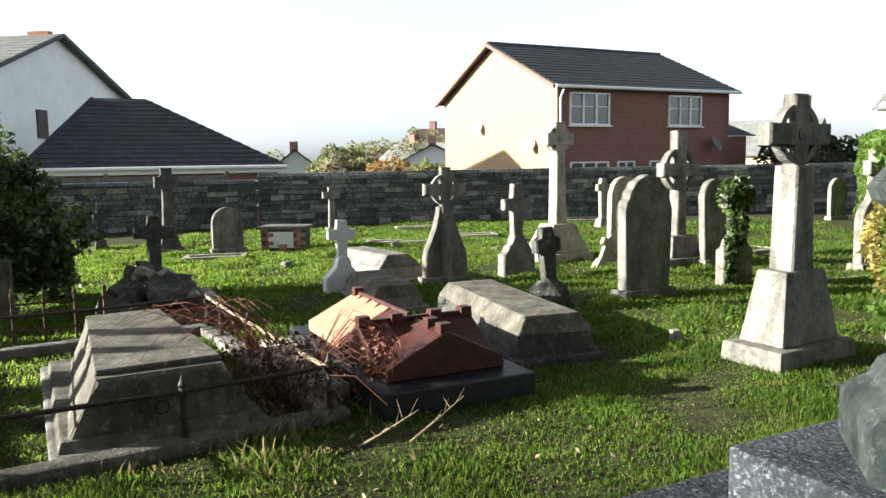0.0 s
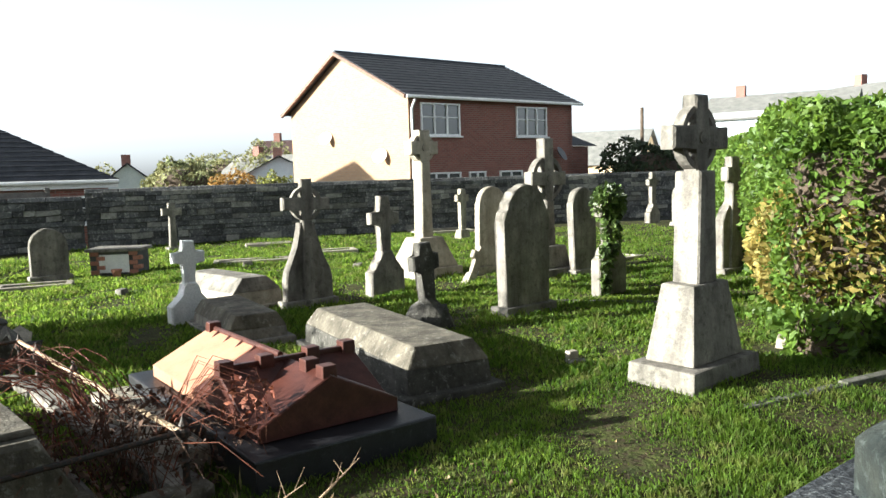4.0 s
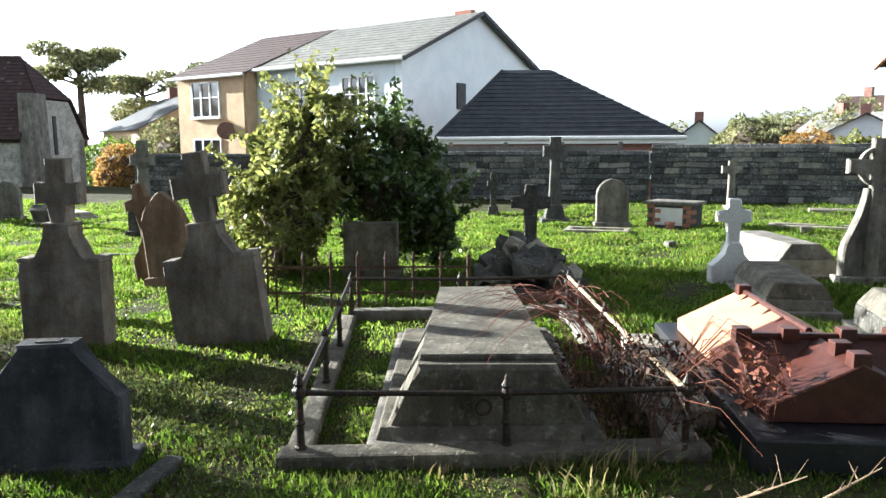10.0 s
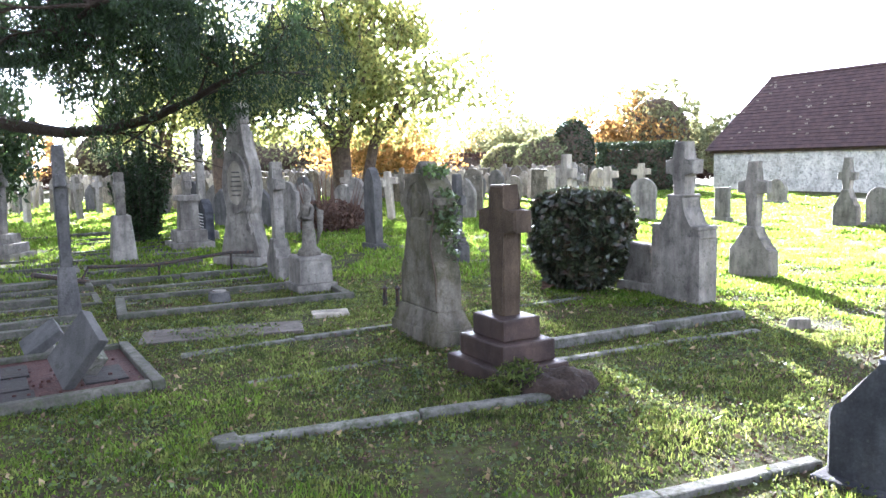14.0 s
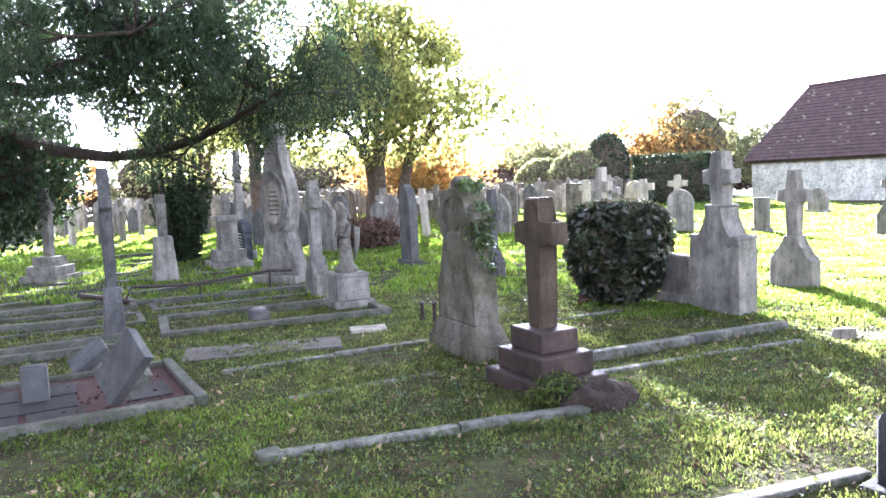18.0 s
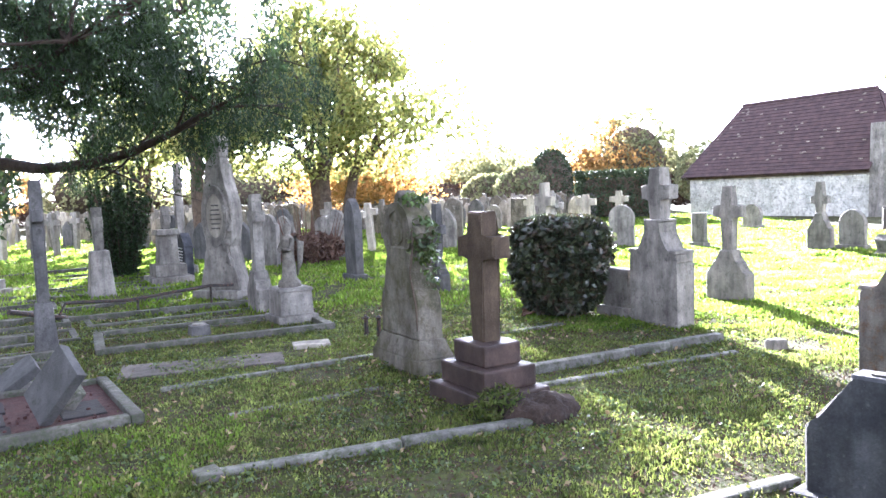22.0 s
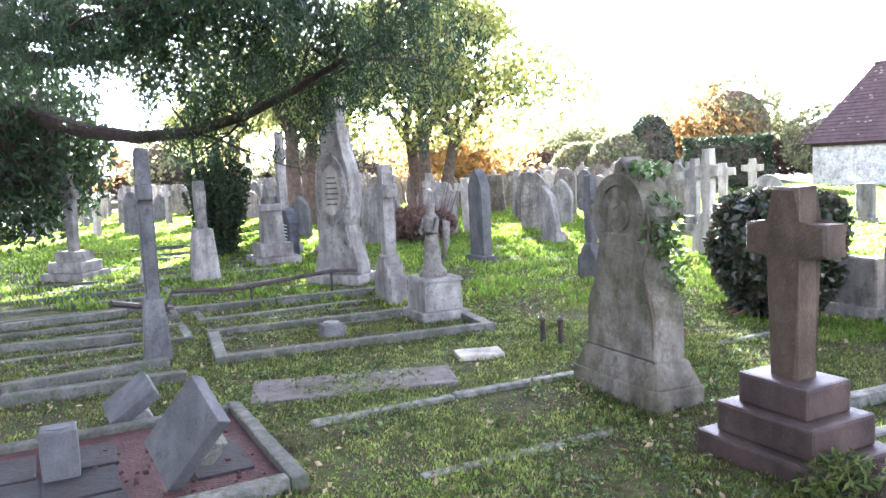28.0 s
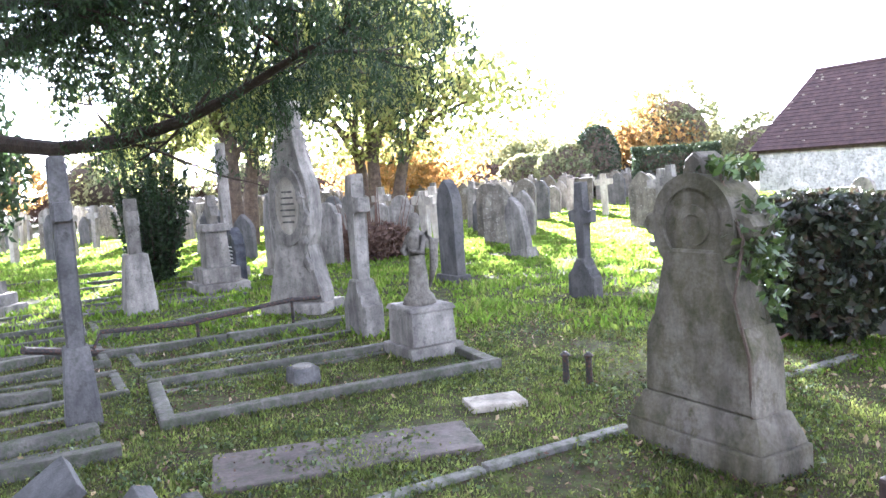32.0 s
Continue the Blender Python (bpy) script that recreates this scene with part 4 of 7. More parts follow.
# ---- dark clipped stone with kerbs ----
def dark_stone():
    s = thing("dark_headstone", -3.47, 1.62, 44, "blue-grey headstone with cut shoulders and empty socket", "headstone")
    o = [(-0.31, -0.1), (0.31, -0.1), (0.31, 0.3), (0.27, 0.32), (0.26, 0.36), (0.12, 0.5), (0.12, 0.555), (-0.12, 0.555), (-0.12, 0.5), (-0.26, 0.36), (-0.27, 0.32), (-0.31, 0.3)]
    part("stone", rough(slab(bmesh.new(), o, -0.07, 0.07, 0.014), 0.005), SLATE_BLUE, s)
    # flat dark plate on top, coloured for the shade in a socket
    part("socket", box(bmesh.new(), 0, 0, 0.556, 0.1, 0.06, 0.006, bevel=0.0), STONE_DARK, s, "flat dark plate for socket shade")
    part("foot", rough(box(bmesh.new(), 0, 0, -0.1, 0.7, 0.26, 0.12, bevel=0.012), 0.006), SLATE_BLUE, s)


dark_stone()
kerb_line((-3.8, 1.38), (-2.9, -0.15), "narrow grey grave kerb", h=0.06)
kerb_line((-3.05, 1.95), (-2.5, 0.95), "short grey grave kerb", w=0.13, h=0.08, material=STONE_DARK)

# ---- stones between the chapel and the ivy ----
latin_cross(-5.42, 2.64, 1.32, 0.32, 0.11, 1.08, STONE_RUST, "brown-stained cross on tall shouldered headstone", base="eared", bw=0.58, bh=0.88, t=0.12, flare=0.022)
latin_cross(-4.64, 3.38, 1.37, 0.38, 0.12, 1.13, STONE_RUST, "leaning cross on shouldered headstone", base="eared", bw=0.66, bh=0.88, t=0.12, ry=-7, flare=0.022)
headstone(-6.95, 4.45, 0.46, 0.95, "ogee", STONE_TAN, "orange-brown headstone leaning behind a cross", t=0.12, ry=-6)
latin_cross(-7.34, 4.5, 1.02, 0.34, 0.11, 0.8, STONE_TAN, "orange-brown stone cross leaning over", base="shoulder", bw=0.4, bh=0.45, ry=-9)
latin_cross(-7.93, 1.52, 1.54, 0.36, 0.13, 1.3, STONE, "large grey cross on broad shouldered headstone", base="eared", bw=0.62, bh=1.04, t=0.15)
headstone(-8.55, 1.2, 0.42, 0.5, "flat", STONE, "low plain block behind clipped shrub", t=0.14)
latin_cross(-9.3, 2.53, 1.31, 0.4, 0.13, 1.02, STONE, "grey cross on stepped shouldered base", base="shoulder", bw=0.58, bh=0.58)
latin_cross(-15.6, 5.87, 1.3, 0.36, 0.14, 0.95, STONE, "pale cross on pedestal near chapel", base="shoulder", bw=0.5, bh=0.7)
celtic_cross(-12.5, 7.46, 1.46, 0.42, 0.15, 1.12, 0.16, STONE, "celtic cross on broad base near the wall", [(0.5, 0.4, 0.3, 0.9)])
headstone(-16.9, 3.9, 0.34, 0.72, "flat", STONE, "grey square-topped headstone near chapel", t=0.12)
headstone(-15.2, 6.3, 0.5, 0.75, "round", STONE, "round-topped headstone before chapel wall", t=0.12)
headstone(-14.2, 6.6, 0.5, 0.35, "flat", STONE, "low broken headstone by chapel", t=0.2, rx=30)
headstone(-10.9, 6.5, 0.5, 0.6, "round", STONE_DARK, "dark headstone by the wall", t=0.1)
headstone(-5.66, 6.0, 0.58, 0.6, "flat", STONE_GREEN, "squared headstone half hidden in ivy", t=0.14)
coped_ledger(-14.2, 6.9, 0.5, 1.0, 0.08, 0.14, STONE_PALE, "flat broken slab near chapel", rz=80)
kerb_line((-10.0, 4.4), (-8.6, 5.4), "low dark kerb in sunlit grass", h=0.07, material=STONE_DARK)

# ---- the brown cross, the disc headstone and their kerbs ----
latin_cross(-5.29, -0.08, 1.25, 0.42, 0.14, 1.02, BROWN, "brown stone cross on three reddish granite steps", base="steps", bw=0.66, bh=0.4, t=0.14, base_mat=BROWN_BASE, rz=G + 2)


def disc_headstone():
    s = thing("disc_headstone", -6.3, -0.73, G, "mossy wheel-headed headstone on moulded plinth with ivy", "headstone")
    part("plinth", rough(box(bmesh.new(), 0, 0, -0.1, 0.8, 0.34, 0.2, bevel=0.015), 0.005), STONE_GREEN, s)
    part("moulding", rough(box(bmesh.new(), 0, 0, 0.1, 0.78, 0.32, 0.14, 0.86, 0.7, bevel=0.015), 0.005), STONE_GREEN, s)
    o = [(-0.32, 0.24), (0.32, 0.24), (0.31, 0.52), (0.27, 0.62), (0.24, 0.58), (0.17, 0.95), (-0.17, 0.95), (-0.24, 0.58), (-0.27, 0.62), (-0.31, 0.52)]
    part("body", rough(slab(bmesh.new(), o, -0.11, 0.11, 0.014), 0.005), STONE_GREEN, s)
    part("disc", ring(bmesh.new(), 0.001, 0.235, -0.085, 0.085, 1.06, seg=36), STONE_GREEN, s)
    part("disc_rim", ring(bmesh.new(), 0.17, 0.238, -0.105, 0.105, 1.06, seg=36), STONE_GREEN, s)
    part("disc_hub", ring(bmesh.new(), 0.05, 0.095, -0.1, 0.1, 1.06, seg=24), STONE_GREEN, s)
    for a in (0, 90, 180):
        m = Matrix.Translation((0, 0, 1.06)) @ Matrix.Rotation(-radians(a - 90), 4, "Y")
        part("knob", slab(bmesh.new(), [(-0.07, 0.22), (0.07, 0.22), (0.045, 0.3), (0, 0.33), (-0.045, 0.3)], -0.08, 0.08, 0.01, m), STONE_GREEN, s)
    rng = np.random.default_rng(9)
    p = np.concatenate([cloud(rng, 260, (0.26, 0.0, 1.0), (0.12, 0.13, 0.2), 0.2), cloud(rng, 160, (0.1, 0.0, 1.31), (0.2, 0.1, 0.06), 0.2), cloud(rng, 90, (0.33, 0.02, 0.8), (0.06, 0.1, 0.18), 0.2)])
    foliage("ivy", p, 0.03, IVY, s, seed=9)
    part("ivy_stem", tube(bmesh.new(), [(0.3, -0.1, 0.2), (0.3, -0.11, 0.5), (0.24, -0.12, 0.75), (0.28, -0.1, 1.0), (0.12, -0.05, 1.3)], 0.008, 5), BARK, s)


disc_headstone()
kerb_line((-3.86, -1.42), (-4.78, 0.4), "long pale grave kerb in grass", w=0.1, h=0.06)
kerb_line((-5.55, 0.2), (-6.5, 1.85), "low grave kerb under the broad cross", w=0.1, h=0.05)
kerb_line((-5.95, 0.2), (-7.0, 1.85), "thick pale grave kerb under the broad cross", w=0.13, h=0.12)
kerb_line((-5.6, -2.53), (-6.62, -1.08), "long pale kerb beside the disc headstone", w=0.1, h=0.05)
kerb_line((-4.95, -1.75), (-5.62, -0.85), "sunken kerb fragment in grass", w=0.09, h=0.02)
kerb_line((-6.95, -0.72), (-7.9, 0.55), "pale kerb behind the disc headstone", w=0.09, h=0.04)
s = thing("marker_stone", -3.86, -1.42, G, "small broken stone at kerb end", "marker")
part("stone", rough(box(bmesh.new(), 0, 0, -0.05, 0.2, 0.14, 0.075, 0.85, bevel=0.008), 0.02, 9), KERB_DARK, s)


def mound(name, x, y, sx, sy, sz, material, label, seed):
    b = bmesh.new()
    bmesh.ops.create_icosphere(b, subdivisions=4, radius=1)
    for v in b.verts:
        n = v.co.copy()
        v.co = Vector((n.x * sx, n.y * sy, max(-0.06, n.z * sz))) * (1 + 0.22 * noise.noise(n * 2.2 + Vector((seed, 0, 0)))) + Vector((0, 0, 0.04 * noise.noise(n * 9)))
    ob = tagged(new(name, mesh_of(b, name, material, True)), label, "mound")
    ob.matrix_basis = pose(x, y, lift(x, y), 0, 0, G)
    return ob


mound("soil_mound", -4.86, 0.25, 0.2, 0.26, 0.14, SOIL, "brown earth mound beside granite steps", 1)


# ---- the angel plot ----
def angel_plot():
    kerb_set(-6.6, -3.5, 1.12, 2.28, "grave kerb round mown grass with angel at its head", rz=G, w=0.09, h=0.055, material=KERB_DARK).matrix_basis = pose(-6.8, -3.73, 0, 0, 0, 121.5)
    b = thing("pedestal", -8.56, -2.43, G, "square pale stone pedestal under angel statue", "pedestal")
    part("foot", rough(box(bmesh.new(), 0, 0, -0.05, 0.5, 0.46, 0.13, bevel=0.012), 0.004), STONE, b)
    part("block", rough(box(bmesh.new(), 0, 0, 0.08, 0.42, 0.38, 0.26, 0.96, bevel=0.012), 0.004), STONE, b)
    part("cap", rough(box(bmesh.new(), 0, 0, 0.342, 0.45, 0.41, 0.04, 0.9, bevel=0.012), 0.004), STONE, b)
    m = bmesh.new()
    lathe(m, [(0.17, 0.0), (0.15, 0.06), (0.11, 0.1), (0.1, 0.22), (0.075, 0.38), (0.095, 0.5), (0.1, 0.55), (0.04, 0.6), (0.055, 0.64), (0.06, 0.69), (0.03, 0.73)], 14)
    for sgn in (-1, 1):
        tube(m, [(0.1 * sgn, 0, 0.54), (0.13 * sgn, -0.06, 0.42), (0.03 * sgn, -0.13, 0.42)], [0.035, 0.032, 0.025], 8)
        tube(m, [(0.05 * sgn, 0.08, 0.56), (0.13 * sgn, 0.12, 0.5), (0.12 * sgn, 0.12, 0.3), (0.06 * sgn, 0.11, 0.12)], [0.04, 0.05, 0.04, 0.01], 7)
    a = tagged(new("angel_statue", mesh_of(rough(m, 0.012, 14), "angel_statue", STATUE, True)), "small weathered kneeling stone angel on pedestal", "statue")
    a.matrix_basis = pose(-8.56, -2.43, 0.382, 0, 0, G + 20) @ Matrix.Diagonal((0.78, 0.78, 0.97, 1))
    v = thing("flower_vase", -7.78, -3.17, G, "low grey stone flower block in grass", "vase", z=0)
    part("block", rough(box(bmesh.new(), 0, 0, -0.03, 0.2, 0.2, 0.13, 0.92, bevel=0.012), 0.004), STONE_SHADE, v)
    part("lid", lathe(bmesh.new(), [(0.07, 0.101), (0.07, 0.115), (0.05, 0.12)], 14), STONE, v)


angel_plot()
s = thing("ledger_slab", -6.12, -3.08, 111, "flat worn brown ledger slab sunk in turf", "slab")
part("slab", rough(box(bmesh.new(), 0.62, 0.0, -0.06, 1.32, 0.46, 0.064, bevel=0.012), 0.03, 3), SLAB, s)
s = thing("ledger_slab", -7.12, -1.8, 110, "small pale square slab sunk in turf", "slab")
part("slab", rough(box(bmesh.new(), 0, 0.0, -0.05, 0.34, 0.24, 0.075, bevel=0.012), 0.008), STONE_PALE, s)
for x, y, h in ((-7.52, -1.36, 0.16), (-7.44, -1.22, 0.17)):
    s = thing("iron_stub", x, y, 10, "short rusty iron stub standing in grass", "stub", "iron stubs")
    part("stub", lathe(bmesh.new(), [(0.03, -0.03), (0.022, 0.05), (0.02, h), (0.034, h + 0.02), (0.01, h + 0.04)], 9), IRON, s)


# ---- the red gravel plot with fallen plaque ----
def leaning_plaque(a, l, r, label, t=0.07):
    """A slab with one corner at a, its edges running to l and r."""
    a, l, r = Vector(a), Vector(l), Vector(r)
    ex = (l - a).normalized()
    ey = ex.cross(r - a).normalized()
    ez = ex.cross(ey) * -1
    if ez.dot(r - a) < 0:
        ez = -ez
    if ey.z > 0:
        ey = -ey
    p = thing("fallen_plaque", a.x, a.y, 0, label, "plaque", "fallen plaques")
    m = Matrix.Identity(4)
    for c, axis in enumerate((ex, ey, ez)):
        for k in range(3):
            m[k][c] = axis[k]
    p.matrix_basis = Matrix.Translation(a) @ m
    w, h = (l - a).length, (r - a).length
    part("plaque", rough(box(bmesh.new(), w / 2, t / 2, 0, w, t, h, bevel=0.006), 0.003), PLAQUE, p)
    part("foot", rough(box(bmesh.new(), w * 0.5, t + 0.055, h * 0.28, w * 0.8, 0.11, h * 0.34, bevel=0.008), 0.004), KERB, p, "pale broken foot")
    return p


def red_plot():
    s = kerb_set(0, 0, 2.1, 1.32, "pale kerbed plot of dark red soil, part paved", w=0.08, h=0.06, fill=CHIPS, material=KERB_DARK)
    s.matrix_basis = pose(-4.77, -2.21, 0, 0, 0, 219)
    for px, py in ((0.5, 0.3),):
        part("paving", rough(box(bmesh.new(), px, py, 0.0, 0.4, 0.26, 0.032, bevel=0.006), 0.002), PAVING, s)
    for i in range(9):
        part("paving", rough(box(bmesh.new(), 0.2 + 0.35 * (i % 3), 0.88 + (i // 3) * 0.34 + 0.02 * (i % 2), 0.0, 0.33, 0.32, 0.032 + 0.003 * (i % 3), bevel=0.006), 0.002), PAVING, s)
    rng = random.Random(23)
    for i in range(60):
        c = rng.uniform(0.012, 0.03)
        part("clod", rough(box(bmesh.new(), rng.uniform(0.12, 0.98), rng.uniform(0.12, 0.85), 0.012, c * 1.4, c, c, 0.7, bevel=0.004), 0.008, 30), CHIPS, s)
    leaning_plaque((-4.6, -2.8, 0.028), (-4.75, -3.0, 0.19), (-4.63, -2.57, 0.37), "grey stone plaque tipped over on red plot")
    leaning_plaque((-5.40, -3.64, 0.03), (-5.58, -3.82, 0.09), (-5.56, -3.46, 0.2), "grey stone plaque fallen against grave kerb")
    v = thing("flower_vase", -4.72, -3.42, G, "square dark stone flower vase on plot", "vase", z=0.02)
    part("vase", rough(box(bmesh.new(), 0, 0, 0, 0.16, 0.16, 0.24, bevel=0.012), 0.003), PLAQUE, v)
    # flat dark disc stands for shade inside the vase opening
    part("hole", lathe(bmesh.new(), [(0.05, 0.241), (0.05, 0.244)], 14), LEAD, v)


red_plot()

# ---- the tall monuments under the yew ----
latin_cross(-7.0, -4.33, 1.63, 0.32, 0.11, 1.3, STONE_SHADE, "slim mossy cross on tall tapered base", base="die", bw=0.28, bh=0.48, t=0.11)


def urn_monument():
    s = thing("oval_monument", -10.8, -4.08, G + 38, "tall grey monument with oval tablet, wreath and urn", "monument")
    part("foot", rough(box(bmesh.new(), 0, 0, -0.1, 0.84, 0.56, 0.2, bevel=0.016), 0.006), STONE, s)
    o = [(-0.38, 0.1), (0.38, 0.1), (0.36, 0.2), (0.26, 0.42), (0.2, 0.66), (0.25, 0.76), (0.28, 1.0), (0.27, 1.25), (0.2, 1.45), (0.15, 1.6), (0.15, 1.75), (-0.15, 1.75), (-0.15, 1.6), (-0.2, 1.45), (-0.27, 1.25), (-0.28, 1.0), (-0.25, 0.76), (-0.2, 0.66), (-0.26, 0.42), (-0.36, 0.2)]
    part("body", rough(slab(bmesh.new(), o, -0.14, 0.14, 0.02), 0.012, 7), STONE, s)
    b = ring(bmesh.new(), 0.17, 0.235, -0.19, -0.13, 0.0, seg=32)
    for v in b.verts:
        v.co.z = v.co.z * 1.7 + 1.07
    part("oval_frame", b, STONE, s)
    b = ring(bmesh.new(), 0.001, 0.17, -0.155, -0.135, 0.0, seg=32)
    for v in b.verts:
        v.co.z = v.co.z * 1.7 + 1.07
    part("oval_tablet", b, STONE_PALE, s)
    b = bmesh.new()
    for i in range(6):
        box(b, 0, -0.158, 0.9 + i * 0.06, 0.2 - 0.02 * abs(i - 2), 0.004, 0.018, bevel=0)
    part("inscription", b, STONE_DARK, s, "worn unreadable inscription lines")
    rng = random.Random(2)
    pts = [(0.26 - 0.09 * abs(math.sin(i * 0.35)), -0.15, 0.42 + i * 0.06) for i in range(15)]
    part("carved_garland", rough(tube(bmesh.new(), pts, [0.045 + 0.02 * math.sin(i * 1.7) for i in range(15)], 7), 0.03, 18), STONE, s)
    part("cap", rough(box(bmesh.new(), 0, 0, 1.75, 0.24, 0.24, 0.08, 0.9, bevel=0.012), 0.004), STONE, s)
    part("urn", rough(box(bmesh.new(), 0, 0, 1.83, 0.22, 0.22, 0.22, 1.1, bevel=0.03), 0.01), STONE, s)
    s.scale = (0.92, 0.92, 1.08)
    part("urn_lid", rough(box(bmesh.new(), 0, 0, 2.05, 0.25, 0.25, 0.06, 0.9, bevel=0.012), 0.004), STONE_PALE, s)


urn_monument()
latin_cross(-9.4, -3.08, 1.44, 0.37, 0.13, 1.17, STONE, "plain grey cross on stepped headstone base", base="shoulder", bw=0.48, bh=0.5, t=0.13)
headstone(-12.55, -2.58, 0.42, 1.33, "gothic", STONE_SHADE, "narrow dark pointed headstone in grass", t=0.14)
latin_cross(-10.8, -1.0, 1.22, 0.36, 0.12, 0.86, STONE_SHADE, "dark cross on stepped base in sunlit grass", base="shoulder", bw=0.42, bh=0.42)


def pedestal_cross():
    s = thing("pedestal_cross", -12.9, -5.95, G, "grey cross on block pedestal with scrolls", "cross", "stone crosses")
    part("foot", rough(box(bmesh.new(), 0, 0, -0.1, 0.84, 0.7, 0.22, bevel=0.015), 0.005), STONE, s)
    part("plinth", rough(box(bmesh.new(), 0, 0, 0.12, 0.62, 0.52, 0.2, bevel=0.015), 0.005), STONE, s)
    part("die", rough(box(bmesh.new(), 0, 0, 0.322, 0.38, 0.34, 0.5, 0.86, bevel=0.015), 0.005), STONE, s)
    part("cap", rough(box(bmesh.new(), 0, 0, 0.82, 0.44, 0.4, 0.1, 0.9, bevel=0.015), 0.005), STONE, s)
    part("cross", rough(slab(bmesh.new(), cross_outline(1.32, 0.36, 0.14, 1.1, 0.91), -0.06, 0.06, 0.012), 0.004), STONE, s)
    t = thing("headstone", -13.5, -5.9, G, "dark headstone with pale lettering and tall cross", "headstone", "headstones")
    part("stone", rough(slab(bmesh.new(), headstone_outline(0.6, 0.82, "ogee"), -0.08, 0.08, 0.014), 0.006), SLATE_BLUE, t)
    b = bmesh.new()
    for i in range(6):
        box(b, -0.02, -0.084, 0.26 + i * 0.055, 0.4 - 0.05 * (i % 2), 0.004, 0.02, bevel=0)
    part("lettering", b, WHITE_LETTER, t)
    celtic_cross(-14.0, -6.2, 2.1, 0.4, 0.16, 1.72, 0.15, STONE, "tall grey cross on long shaft", [(0.5, 0.5, 0.3, 0.95), (0.36, 0.36, 0.5, 0.7)])
    headstone(-14.4, -5.6, 0.6, 1.3, "gothic", STONE, "broad grey pointed headstone on plinth", t=0.14)


pedestal_cross()
latin_cross(-11.6, -8.5, 1.55, 0.3, 0.14, 1.25, STONE, "slim cross seen edge-on, on stepped base", base="steps", bw=0.75, bh=0.42, rz=G + 50)
headstone(-11.0, -7.0, 0.2, 0.3, "round", STONE, "small rounded footstone in grass", t=0.08)
latin_cross(-11.2, -6.2, 1.35, 0.34, 0.17, 1.12, STONE, "grey cross on tall tapered die with stepped foot", base="die", bw=0.48, bh=0.7)

# kerbed graves in rows under the yew
for x, y, l, w in ((-7.55, -4.15, 2.2, 0.75), (-8.3, -4.7, 2.1, 0.8), (-6.0, -4.75, 1.0, 0.75), (-6.5, -5.9, 1.9, 0.8), (-7.3, -6.5, 1.9, 0.85), (-9.0, -5.3, 1.9, 0.85), (-9.9, -6.0, 1.9, 0.9), (-8.6, -7.6, 2.0, 0.9), (-10.9, -6.9, 2.1, 0.9), (-12.2, -7.8, 2.1, 0.9), (-13.3, -8.6, 2.1, 0.9), (-9.6, -8.6, 2.1, 0.9)):
    kerb_set(x, y, w, l, "low mossy grave kerb in shaded grass", w=0.075, h=0.015 + 0.02 * (int(x * 10) % 3), material=KERB_DARK, fill=SLAB if int(y * 10) % 3 == 0 else None).matrix_basis = pose(x, y, lift(x, y), 0, 0, G + 90)
for a, b in (((-7.93, -6.58), (-8.65, -5.7)), ((-7.1, -5.84), (-7.51, -4.88)), ((-6.02, -4.9), (-6.75, -4.08)), ((-5.8, -4.71), (-6.42, -3.75)), ((-14.31, -10.23), (-16.16, -8.43)), ((-8.72, -5.26), (-9.79, -3.4)), ((-9.52, -5.74), (-10.77, -4.74))):
    kerb_line(a, b, "mossy dark grave kerb running through shaded grass", w=0.15, h=0.13, material=KERB_DARK)
b = thing("iron_rail", -8.7, -5.2, 128, "bent low black iron rail on grave kerb", "railing")
part("bar", tube(bmesh.new(), [(-0.1, 0.0, 0.05), (0, 0, 0.24), (0.7, 0, 0.2), (1.7, 0, 0.28), (2.0, 0, 0.26)], 0.021, 7), IRON, b)
part("stay", tube(bmesh.new(), [(0.8, 0, -0.03), (0.8, 0, 0.2)], 0.016, 7), IRON, b)
part("stay", tube(bmesh.new(), [(1.7, 0, -0.03), (1.7, 0, 0.27)], 0.016, 7), IRON, b)
part("fallen_bar", tube(bmesh.new(), [(-0.6, -0.4, 0.25), (0.1, 0.15, 0.02)], 0.032, 7), IRON, b)


# ---- boundary walls ----
WALLS = [((-19.6, 11.4), (-12.6, 14.6), 1.1, "wall_west"), ((-12.55, 14.62), (-7.4, 17.4), 1.15, "wall_north_west"), ((-7.35, 17.42), (3.4, 20.9), 1.3, "wall_north"), ((3.45, 20.92), (14.5, 24.8), 1.3, "wall_north_east")]
RUNS = [(wall_run(n, a, b, h, "dark rubble stone churchyard boundary wall"), h) for a, b, h, n in WALLS]


def sky_blocker():
    """Unseen plain wall added behind the walk; closes the yard and cuts sky light."""
    s = thing("wall_church", -1.0, -13.5, 22, "unseen plain grey wall added to cut sky light", "wall", kind="structure")
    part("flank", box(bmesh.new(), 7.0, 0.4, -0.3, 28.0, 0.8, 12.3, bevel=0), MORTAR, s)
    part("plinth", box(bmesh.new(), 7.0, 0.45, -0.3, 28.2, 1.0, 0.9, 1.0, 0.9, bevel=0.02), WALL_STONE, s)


sky_blocker()


